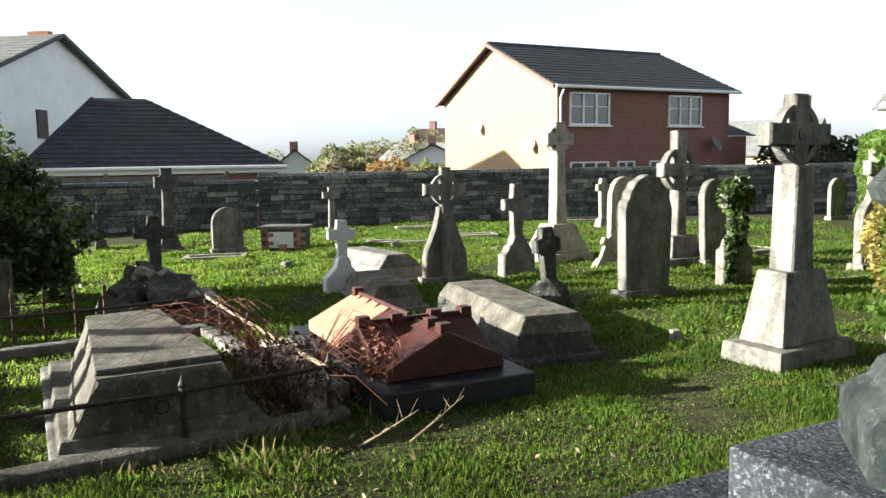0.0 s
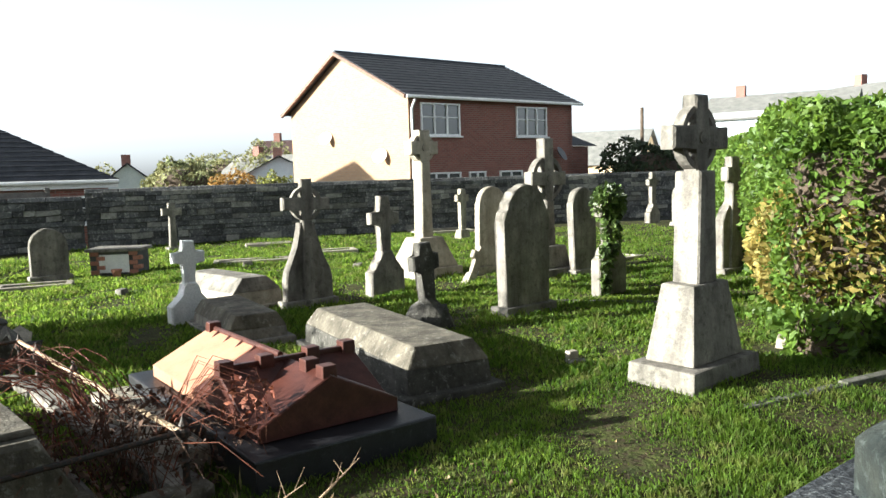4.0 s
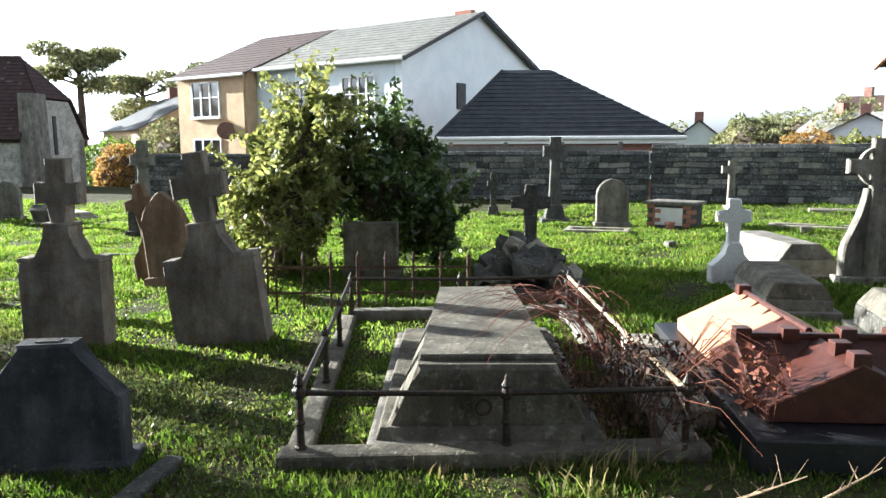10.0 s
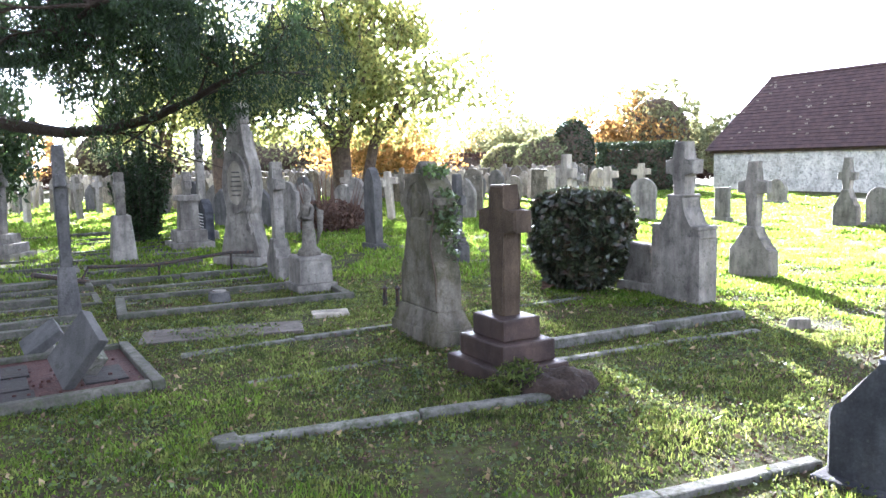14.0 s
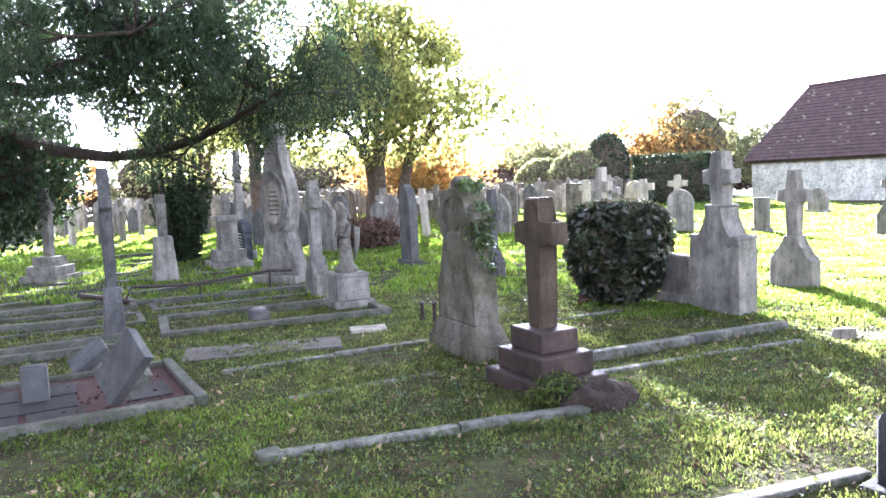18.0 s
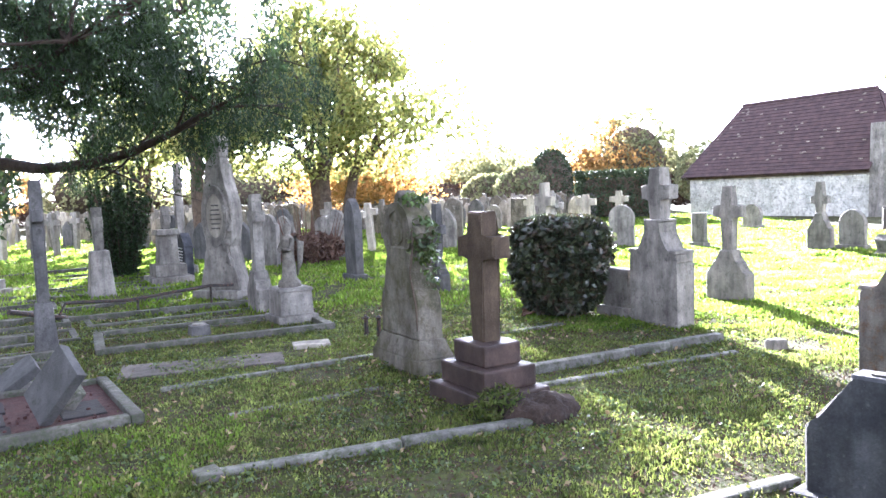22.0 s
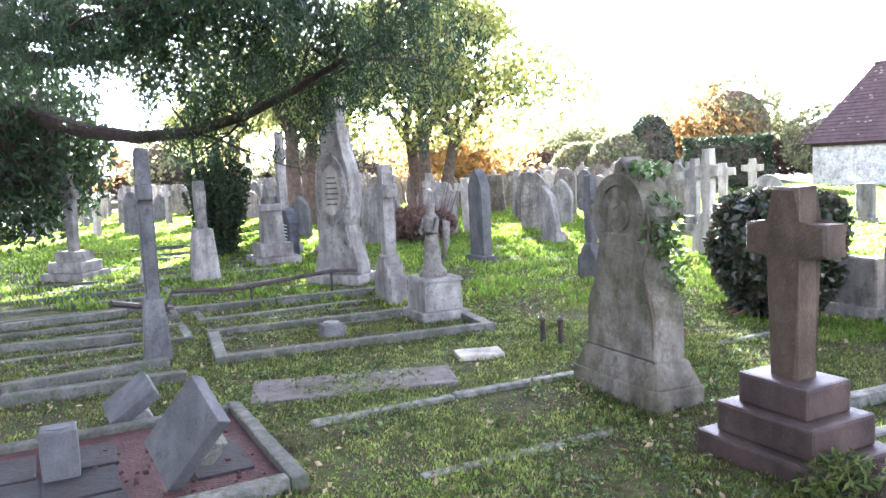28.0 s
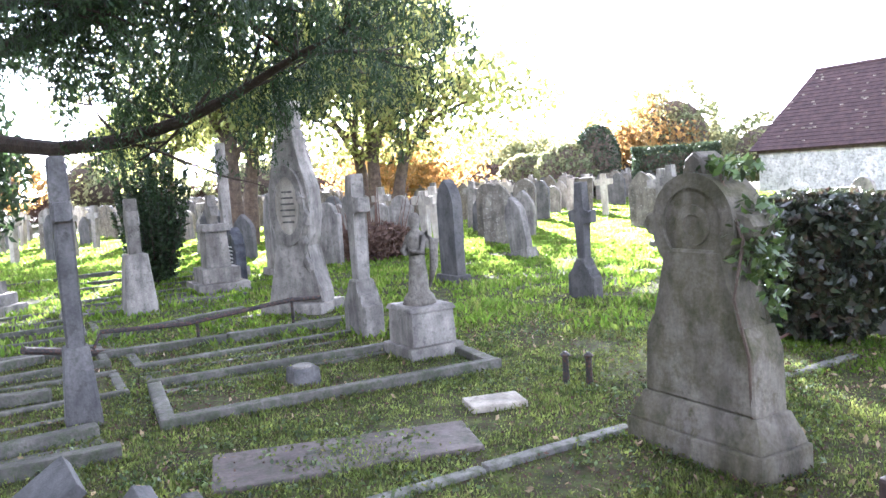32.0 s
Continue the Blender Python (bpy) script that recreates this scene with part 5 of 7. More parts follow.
# ---- roofs and houses ----
def tiled_slope(name, parent, a, b, c, d, material, rows=14, thick=0.03):
    """A roof slope a, b (eave), c, d (ridge; above b and a) with its tile courses."""
    a, b, c, d = Vector(a), Vector(b), Vector(c), Vector(d)
    n = (b - a).cross(d - a).normalized()
    if n.z < 0:
        n = -n

    def sheet(p, q):
        bm = bmesh.new()
        v = [bm.verts.new(x) for x in p + q]
        for k in ((4, 5, 6, 7), (0, 1, 5, 4), (1, 2, 6, 5), (2, 3, 7, 6), (3, 0, 4, 7), (3, 2, 1, 0)):
            bm.faces.new([v[j] for j in k])
        bmesh.ops.remove_doubles(bm, verts=bm.verts, dist=0.0005)
        return bm

    low = [a, b, c, d]
    slope = part(name, sheet(low, [x + n * thick for x in low]), material, parent)
    for i in range(rows if rows > 8 else 0):
        f0, f1 = i / rows, min(0.999, (i + 1.2) / rows)
        p = [a.lerp(d, f0), b.lerp(c, f0), b.lerp(c, f1), a.lerp(d, f1)]
        p = [x + n * (thick + 0.003) for x in p]
        part("tile_course", sheet(p, [p[0] + n * thick, p[1] + n * thick, p[2] + n * 0.006, p[3] + n * 0.006]), material, slope)
    return slope


def window(parent, x, z, w, h, panes=2, y=0.0, material=None, rot=None):
    """A casement in a wall facing local -y."""
    m = rot or Matrix.Identity(4)
    f = part("window", box(bmesh.new(), x, y + 0.02, z + 0.03, w - 0.04, 0.02, h - 0.06, bevel=0, m=m), GLASS, parent)
    bars = [(x, z, w, 0.06), (x, z + h - 0.06, w, 0.06), (x, z + h * 0.55, w - 0.1, 0.035)]
    bars += [(x - w / 2 + 0.03 + (w - 0.06) * i / panes, z + 0.062, 0.06, h - 0.124) for i in range(panes + 1)]
    for bx, bz, bw, bh in bars:
        part("frame_bar", box(bmesh.new(), bx, y - 0.01 * (bw > 0.1), bz, bw, 0.1, bh, bevel=0, m=m), material or PAINT, f)
    part("sill", box(bmesh.new(), x, y - 0.06, z - 0.06, w + 0.12, 0.14, 0.055, bevel=0, m=m), material or PAINT, f)
    return f


def gable_house(name, x, y, rz, length, depth, z0, ze, zr, wall, gable, roof, label, over=0.3, hip=2.4):
    """Front along local x from the corner, facing -y; the gable at x = 0 faces -x."""
    s = thing(name, x, y, rz, label, "house", "houses")
    part("front_wall", box(bmesh.new(), length / 2, 0.15, z0, length, 0.3, ze - z0, bevel=0), wall, s)
    part("back_wall", box(bmesh.new(), length / 2, depth - 0.15, z0, length, 0.3, ze - z0, bevel=0), wall, s)
    for gx, g in ((-0.004, gable), (length - 0.296, wall)):
        b = bmesh.new()
        o = [(0, z0), (depth, z0), (depth, ze), (depth / 2, zr - 0.05), (0, ze)] if gx < 0 or hip <= 0 else [(0, z0), (depth, z0), (depth, ze), (0, ze)]
        m = Matrix(((0, 1, 0, 0), (1, 0, 0, 0), (0, 0, 1, 0), (0, 0, 0, 1)))
        slab(b, o, gx, gx + 0.3, 0, m)
        part("gable_wall", b, g, s)
    dz = over * (zr - ze) / (depth / 2)
    for y0, y1 in ((-over, depth / 2), (depth + over, depth / 2)):
        tiled_slope("roof_slope", s, (-over, y0, ze - dz), (length + over, y0, ze - dz), (length - hip, y1, zr), (-over, y1, zr), roof)
        b = bmesh.new()
        tube(b, [(-over - 0.02, y0, ze - dz - 0.03), (-over - 0.02, y1, zr - 0.03)], 0.09, 4)
        part("bargeboard", b, FASCIA, s)
    part("gutter", tube(bmesh.new(), [(-over, -over - 0.05, ze - dz - 0.02), (length + over, -over - 0.05, ze - dz - 0.02)], 0.06, 8), PAINT, s)
    if hip > 0:
        tiled_slope("roof_hip", s, (length + over, -over, ze - dz), (length + over, depth + over, ze - dz), (length - hip, depth / 2, zr), (length - hip, depth / 2, zr), roof)
    part("ridge_tiles", tube(bmesh.new(), [(-over, depth / 2, zr + 0.02), (length - hip, depth / 2, zr + 0.02)], 0.09, 8), roof, s)
    part("downpipe", tube(bmesh.new(), [(0.1, -0.3, ze - 0.25), (0.1, -0.08, ze - 0.55), (0.1, -0.08, z0)], 0.045, 8), PAINT, s)
    return s


house = gable_house("brick_house", 0.02, 27.74, 35.6, 8.67, 8.94, -1.3, 4.37, 6.37, HOUSE_BRICK, SUNLIT_BRICK, ROOF_DARK, "two-storey red brick house with dark tiled roof", hip=-0.3)
window(house, 1.45, 2.85, 1.85, 1.2, 3, -0.02)
window(house, 6.2, 2.85, 1.75, 1.2, 3, -0.02)
window(house, 1.45, 0.4, 1.8, 1.1, 3, -0.02)
window(house, 3.2, 0.4, 0.85, 1.1, 2, -0.02)
window(house, 5.0, 0.4, 1.25, 1.1, 2, -0.02)
part("satellite_dish", lathe(bmesh.new(), [(0.05, 0), (0.25, 0.04), (0.33, 0.1)], 16), LEAD, house).matrix_basis = pose(7.6, -0.3, 2.1, 60, 0, 20)
for yy, zz in ((1.6, 2.15), (5.6, 3.0)):
    part("satellite_dish", lathe(bmesh.new(), [(0.05, 0), (0.22, 0.04), (0.3, 0.09)], 16), PAINT, house).matrix_basis = pose(-0.2, yy, zz, 60, 0, -60)
part("garage_wall", box(bmesh.new(), 9.75, 3.2, -1.3, 2.1, 4.5, 3.8, bevel=0), HOUSE_BRICK, house)
tiled_slope("garage_roof", house, (8.72, 0.7, 2.5), (11.1, 0.7, 2.5), (11.1, 3.2, 3.4), (8.72, 3.2, 3.4), ROOF_DARK, 6)


def white_house():
    """Gable towards the camera, the long window front on its left."""
    s = thing("white_house", -19.4, 22.35, 92, "two-storey white rendered house with grey tiled roof", "house", "houses")
    W, L, z0, ze, zr = 10.2, 7.9, -1.3, 4.66, 6.83
    # local x runs along the gable, local y away behind it
    part("gable_wall", slab(bmesh.new(), [(0, z0), (W, z0), (W, ze), (W / 2, zr), (0, ze)], 0, 0.3, 0), RENDER, s)
    part("window_front", box(bmesh.new(), 0.15, L / 2 + 0.152, z0, 0.3, L - 0.31, ze - z0, bevel=0), RENDER, s)
    part("rear_wall", box(bmesh.new(), W - 0.15, L / 2 + 0.152, z0, 0.3, L - 0.31, ze - z0, bevel=0), RENDER, s)
    part("far_gable", slab(bmesh.new(), [(0, z0), (W, z0), (W, ze), (W / 2, zr), (0, ze)], L, L + 0.3, 0), RENDER, s)
    o = 0.35
    dz = o * (zr - ze) / (W / 2)
    tiled_slope("roof_slope", s, (-o, -o, ze - dz), (-o, L + o, ze - dz), (W / 2, L + o, zr), (W / 2, -o, zr), ROOF_GREY)
    tiled_slope("roof_slope", s, (W + o, -o, ze - dz), (W + o, L + o, ze - dz), (W / 2, L + o, zr), (W / 2, -o, zr), ROOF_GREY)
    for xx in (-o, W + o):
        part("bargeboard", tube(bmesh.new(), [(xx, -o, ze - dz - 0.03), (W / 2, -o, zr - 0.03)], 0.1, 4), LEAD, s)
    part("gutter", tube(bmesh.new(), [(-o - 0.05, -o, ze - dz), (-o - 0.05, L + o, ze - dz)], 0.08, 8), PAINT, s)
    part("chimney_vent", box(bmesh.new(), W / 2, 0.6, zr - 0.05, 0.3, 0.9, 0.2, bevel=0.02), BRICK, s)
    part("small_window", box(bmesh.new(), 3.9, -0.02, 2.75, 0.62, 0.08, 1.08, bevel=0), LEAD, s)
    q = Matrix.Rotation(radians(-90), 4, "Z")
    for yy in (2.2, 5.9):
        window(s, -yy, 2.4, 1.8, 1.6, 4, -0.02, None, q)
    nb = thing("neighbour_house", -27.8, 22.06, 92, "buff brick house with brown tiled roof", "house", "houses")
    part("gable_wall", slab(bmesh.new(), [(0, z0), (W, z0), (W, 4.5), (W / 2, 6.75), (0, 4.5)], 0, 0.3, 0), BRICK_PALE, nb)
    part("window_front", box(bmesh.new(), -0.45, 2.35, z0, 0.3, 4.7, 5.8, bevel=0), BRICK_PALE, nb)
    part("side_return", box(bmesh.new(), -0.2, -0.0, z0, 0.6, 0.3, 5.8, bevel=0), BRICK_PALE, nb)
    tiled_slope("roof_slope", nb, (-0.9, -0.4, 4.35), (-0.9, 5.0, 4.35), (W / 2, 5.0, 6.85), (W / 2, -0.4, 6.85), TILE)
    part("gutter", tube(bmesh.new(), [(-0.95, -0.4, 4.33), (-0.95, 5.0, 4.33)], 0.07, 8), PAINT, nb)
    for zz in (0.0, 2.55):
        window(nb, -2.6, zz, 2.0, 1.6, 3, -0.62, None, q)
    part("satellite_dish", lathe(bmesh.new(), [(0.05, 0), (0.3, 0.05), (0.42, 0.13)], 16), FASCIA, nb).matrix_basis = pose(-0.8, 1.0, 1.9, 70, 0, -40)
    return s


white_house()


def bungalow():
    s = thing("bungalow", -15.26, 19.22, 30.8, "single-storey house with dark hipped roof", "house", "houses")
    W, D, z0, ze, zr = 7.66, 6.0, -1.3, 1.53, 3.83
    part("front_wall", box(bmesh.new(), W / 2, 0.35, z0, W - 0.7, 0.3, ze - z0, bevel=0), HOUSE_BRICK, s)
    part("back_wall", box(bmesh.new(), W / 2, D - 0.35, z0, W - 0.7, 0.3, ze - z0, bevel=0), HOUSE_BRICK, s)
    for xx in (0.35, W - 0.35):
        part("side_wall", box(bmesh.new(), xx, D / 2, z0, 0.3, D - 1.01, ze - z0, bevel=0), HOUSE_BRICK, s)
    a, b = (1.93, D / 2, zr), (3.53, D / 2, zr)
    tiled_slope("roof_slope", s, (0, 0, ze), (W, 0, ze), b, a, ROOF_DARK, 16)
    tiled_slope("roof_slope", s, (0, D, ze), (W, D, ze), b, a, ROOF_DARK, 16)
    tiled_slope("roof_hip", s, (0, 0, ze), (0, D, ze), a, a, ROOF_DARK, 16)
    tiled_slope("roof_hip", s, (W, 0, ze), (W, D, ze), b, b, ROOF_DARK, 16)
    part("gutter", tube(bmesh.new(), [(0, -0.06, ze - 0.02), (W, -0.06, ze - 0.02)], 0.06, 8), PAINT, s)
    part("fascia", box(bmesh.new(), W / 2, 0.05, ze - 0.2, W, 0.06, 0.15, bevel=0), PAINT, s)
    part("hip_tiles", tube(bmesh.new(), [(0, 0, ze + 0.03), a], 0.08, 6), ROOF_DARK, s)
    window(s, 6.6, 0.3, 1.2, 0.8, 2, 0.18)


bungalow()


def chapel():
    s = thing("chapel", -33.2, 7.2, 37.2, "low old chapel with whitened rubble walls and red tile roof", "chapel")
    L, D, ze, zr = 7.56, 4.45, 1.59, 4.45
    part("long_wall", box(bmesh.new(), L / 2, 0.25, -0.6, L, 0.5, ze + 0.6, bevel=0), CHAPEL_WALL, s)
    part("rear_wall", box(bmesh.new(), L / 2, D - 0.25, -0.6, L, 0.5, ze + 0.6, bevel=0), CHAPEL_WALL, s)
    m = Matrix(((0, 1, 0, 0), (1, 0, 0, 0), (0, 0, 1, 0), (0, 0, 0, 1)))
    for gx in (0.004, L - 0.45):
        part("gable_wall", slab(bmesh.new(), [(0.02, -0.6), (D - 0.02, -0.6), (D - 0.02, ze), (D * 0.76, ze + 0.48 * (zr - ze)), (D * 0.24, ze + 0.48 * (zr - ze)), (0.02, ze)], gx, gx + 0.45, 0, m), CHAPEL_WALL, s)
    o = 0.25
    dz = 0.3
    z0, zm, ym, xm = ze - 0.05, (ze - 0.05 + zr) / 2, (D / 2 - o) / 2, (0.95 - o) / 2
    for e, q in ((-o, ym), (D + o, D - ym)):
        tiled_slope("roof_slope", s, (-o, e, z0), (L + 0.1, e, z0), (L + 0.1, q, zm), (xm, q, zm), TILE, 11, 0.025)
        tiled_slope("upper_roof_slope", s, (xm, q, zm), (L + 0.1, q, zm), (L - 1.0, D / 2, zr), (0.95, D / 2, zr), TILE, 11, 0.025)
    tiled_slope("roof_hip", s, (L + 0.1, ym, zm), (L + 0.1, D - ym, zm), (L - 1.0, D / 2, zr), (L - 1.0, D / 2, zr), TILE, 10, 0.025)
    tiled_slope("roof_hip", s, (-o, -o, ze - 0.05), (-o, D + o, ze - 0.05), (0.95, D / 2, zr), (0.95, D / 2, zr), TILE, 22, 0.025)
    part("ridge_tiles", tube(bmesh.new(), [(0.95, D / 2, zr + 0.03), (L - 1.0, D / 2, zr + 0.03)], 0.08, 8), TILE, s)
    part("wall_plate", box(bmesh.new(), L / 2, -0.06, ze - 0.14, L, 0.12, 0.1, bevel=0), BARK, s)
    part("buttress", rough(box(bmesh.new(), L + 0.3, 0.35, -0.6, 0.65, 0.95, 3.7, 0.85, bevel=0.03), 0.03, 3), STONE, s)
    part("slit_window", box(bmesh.new(), L + 0.01, D * 0.5, 1.0, 0.08, 0.2, 1.4, bevel=0), LEAD, s)
    rng = random.Random(11)
    for i in range(90):
        x, z = rng.uniform(0.2, L - 0.2), rng.uniform(-0.15, ze - 0.25)
        part("wall_stone", rough(box(bmesh.new(), x, -0.006, z, rng.uniform(0.18, 0.42), 0.03, rng.uniform(0.1, 0.2), bevel=0.012), 0.02, 5), CHAPEL_WALL, s)
    for i in range(60):
        f, x = rng.uniform(0.05, 0.95), rng.uniform(0.5, L)
        part("pale_tile", box(bmesh.new(), x, -o + (D / 2 + o) * f, ze + (zr - ze) * f + 0.03, 0.1, 0.06, 0.03, bevel=0), STONE_PALE, s)


chapel()


def fence(x, y, rz, length, h, label):
    s = thing("timber_fence", x, y, rz, label, "fence")
    n = max(2, int(length / 1.2))
    for i in range(n + 1):
        part("post", box(bmesh.new(), length * i / n, 0.04, -0.2, 0.1, 0.08, h + 0.25, bevel=0.008), WOOD, s)
    for r in range(int(h / 0.16)):
        part("slat", box(bmesh.new(), length / 2, -0.015, 0.05 + r * 0.16, length, 0.025, 0.13, bevel=0.004), WOOD, s)


fence(-13.2, 15.0, 26, 5.6, 1.35, "grey weathered horizontal-board timber fence behind wall")


# ---- shrubs, hedges and trees ----
def leafy_box(name, label, x, y, rz, sx, sy, sz, n, size, material, category, seed, bulge=0.12, extra=None):
    s = thing(name, x, y, rz, label, category)
    rng = np.random.default_rng(seed)
    p = rng.uniform(-1, 1, (n, 3))
    ax = rng.integers(0, 5, n)
    depth = 1 - np.abs(rng.normal(0, 0.1, n))
    for i in range(3):
        k = ax % 3 == i
        p[k, i] = np.where(ax[k] < 3, 1, -1) * depth[k]
    bump = np.array([noise.noise(Vector(q) * 2.6 + Vector((seed, 0, 0))) for q in p])[:, None]
    q = p * (1 + bulge * bump)
    q = q * np.array([sx / 2, sy / 2, sz / 2]) + np.array([0, 0, sz / 2])
    foliage("leaves", q, size, material, s, seed=seed)
    if extra:
        k = rng.random(n) < extra[1]
        k &= q[:, 0] < extra[2] * sx / 2
        foliage("browned_leaves", q[k] * 1.015, size, extra[0], s, seed=seed + 1)
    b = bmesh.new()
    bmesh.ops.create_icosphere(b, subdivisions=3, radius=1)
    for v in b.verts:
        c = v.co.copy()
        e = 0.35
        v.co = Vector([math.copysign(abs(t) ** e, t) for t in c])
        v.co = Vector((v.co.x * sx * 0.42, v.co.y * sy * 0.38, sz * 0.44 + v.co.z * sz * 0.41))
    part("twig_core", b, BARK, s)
    return s


leafy_box("hedge", "tall clipped green privet hedge, browned at its base", 6.23, 12.2, 72, 14.0, 2.4, 1.95, 84000, 0.045, HEDGE, "hedge", 21, 0.1)
end_bush = leafy_box("shrub", "bushy hedge end with browned lower leaves", 3.4, 6.0, 69, 1.3, 1.2, 1.8, 9500, 0.042, HEDGE, "shrub", 22, 0.3)
foliage("browned_leaves", cloud(np.random.default_rng(24), 2600, (-0.1, 0.15, 0.75), (0.62, 0.66, 0.62), 0.85), 0.042, DRY_HEDGE, end_bush, seed=24)
leafy_box("ground_ivy", "ivy clump at hedge foot", 2.95, 5.45, 40, 0.7, 0.5, 0.35, 900, 0.05, HEDGE, "ivy", 23, 0.3)
for x, y in ((2.75, 5.75), (2.95, 5.35), (3.3, 5.1)):
    s = thing("edging_stone", x, y, 60, "pale rounded edging stone by hedge", "stone", "edging stones", z=lift(x, y))
    part("stone", rough(box(bmesh.new(), 0, 0, -0.05, 0.3, 0.14, 0.14, 0.9, bevel=0.03), 0.015, 5), STONE_PALE, s)


def clipped_bush():
    s = thing("clipped_shrub", -8.58, 0.57, 0, "dense dark-leaved clipped round shrub", "shrub")
    rng = np.random.default_rng(31)
    n = 7500
    z = rng.uniform(0.02, 1, n) ** 0.8
    r = (0.3 + 0.2 * np.sin(np.minimum(1, z * 1.15) * 2.2)) * np.where(z > 0.85, np.sqrt(np.maximum(0.02, 1 - ((z - 0.85) / 0.17) ** 2)), 1)
    k = rng.random(n) < 0.25
    r = np.where(k & (z > 0.8), r * rng.random(n), r)
    a = rng.uniform(0, 2 * np.pi, n)
    r *= 1 + 0.08 * np.sin(a * 5 + z * 9) + rng.normal(0, 0.05, n)
    foliage("leaves", np.stack([r * np.cos(a), r * np.sin(a), z * 1.06], 1), 0.05, BUSH, s, seed=31)
    part("twig_core", lathe(bmesh.new(), [(0.12, -0.05), (0.3, 0.15), (0.42, 0.6), (0.4, 0.9), (0.2, 0.98)], 14), BARK, s)
    for i in range(5):
        part("stem", tube(bmesh.new(), [(0.05 * i - 0.1, -0.1, 0), (0.1 * i - 0.2, -0.3, 0.06), (0.14 * i - 0.25, -0.42, 0.04)], 0.012, 5), DEAD, s)


clipped_bush()


def ivy_mass():
    s = thing("ivy_bush", -6.2, 6.35, 0, "large ivy and shrub mass swallowing graves", "bush")
    rng = np.random.default_rng(41)
    blobs = [((-0.3, -0.75, 0.65), (0.55, 0.6, 0.7), 7000), ((-0.35, -0.35, 1.3), (0.5, 0.5, 0.55), 5200), ((0.1, 0.35, 0.8), (0.6, 0.65, 0.7), 6000), ((-0.45, -0.2, 1.75), (0.26, 0.26, 0.28), 1500), ((0.5, 0.75, 0.45), (0.45, 0.45, 0.5), 2400), ((0.2, 0.5, 1.45), (0.18, 0.18, 0.3), 500)]
    for i, (c, r, n) in enumerate(blobs):
        p = cloud(rng, n, c, r, 0.45)
        p += np.array([[noise.noise(Vector(q) * 1.9 + Vector((k, 5, 0))) for k in (0, 9, 18)] for q in p]) * 0.36
        p[:, 2] = np.maximum(0.02, p[:, 2])
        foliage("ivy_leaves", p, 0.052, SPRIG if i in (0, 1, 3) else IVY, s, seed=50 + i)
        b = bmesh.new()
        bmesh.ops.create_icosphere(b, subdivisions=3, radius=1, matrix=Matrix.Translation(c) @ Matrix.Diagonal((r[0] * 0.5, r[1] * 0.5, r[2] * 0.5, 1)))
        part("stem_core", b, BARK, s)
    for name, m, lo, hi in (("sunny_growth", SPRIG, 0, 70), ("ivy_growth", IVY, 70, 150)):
        pts = []
        for i in range(lo, hi):
            c, r, n = blobs[(0, 1, 3, 0, 1)[i % 5] if i < 70 else (2, 4, 5, 2)[i % 4]]
            d = rng.normal(0, 1, 3)
            d /= np.linalg.norm(d)
            d[2] = abs(d[2]) if i % 3 else d[2]
            st = np.array(c) + d * np.array(r) * 0.9
            f = rng.uniform(0, 1, (42, 1)) * rng.uniform(0.2, 0.55)
            pts.append(st + d * f + np.array([0, 0, 0.25]) * f * f + rng.normal(0, 0.028, (42, 3)))
        q = np.concatenate(pts)
        foliage(name, q[q[:, 2] > 0.03], 0.046, m, s, seed=57 + lo)
    for i in range(14):
        x, y = rng.uniform(-1.1, -0.4), rng.uniform(-1.3, -0.2)
        part("bare_stem", tube(bmesh.new(), [(x, y, 0), (x - 0.05, y - 0.05, 0.7), (x - 0.12 + rng.uniform(-0.1, 0.1), y - 0.1, 1.3)], [0.012, 0.008, 0.003], 5), DEAD, s)


ivy_mass()


def limb(bm, p, d, length, r, depth, rng, tips, droop=0.0):
    """A forking limb; its ends are gathered in tips."""
    pts, radii, q = [p], [r], Vector(p)
    d = Vector(d).normalized()
    for i in range(4):
        d = (d + Vector((rng.uniform(-1, 1), rng.uniform(-1, 1), rng.uniform(-0.6, 0.8) - droop)) * 0.22).normalized()
        q = q + d * length / 4
        pts.append(q.copy())
        radii.append(r * (1 - 0.16 * (i + 1)))
    tube(bm, pts, radii, 7 if r > 0.05 else 5)
    if depth == 0:
        tips.extend(pts[1:])
        return
    for i in range(rng.randint(2, 3)):
        e = (d + Vector((rng.uniform(-1, 1), rng.uniform(-1, 1), rng.uniform(-0.5, 0.7) - droop)) * 0.85).normalized()
        limb(bm, pts[rng.randint(2, 4)], e, length * rng.uniform(0.6, 0.8), r * 0.55, depth - 1, rng, tips, droop)
    tips.append(pts[-1])


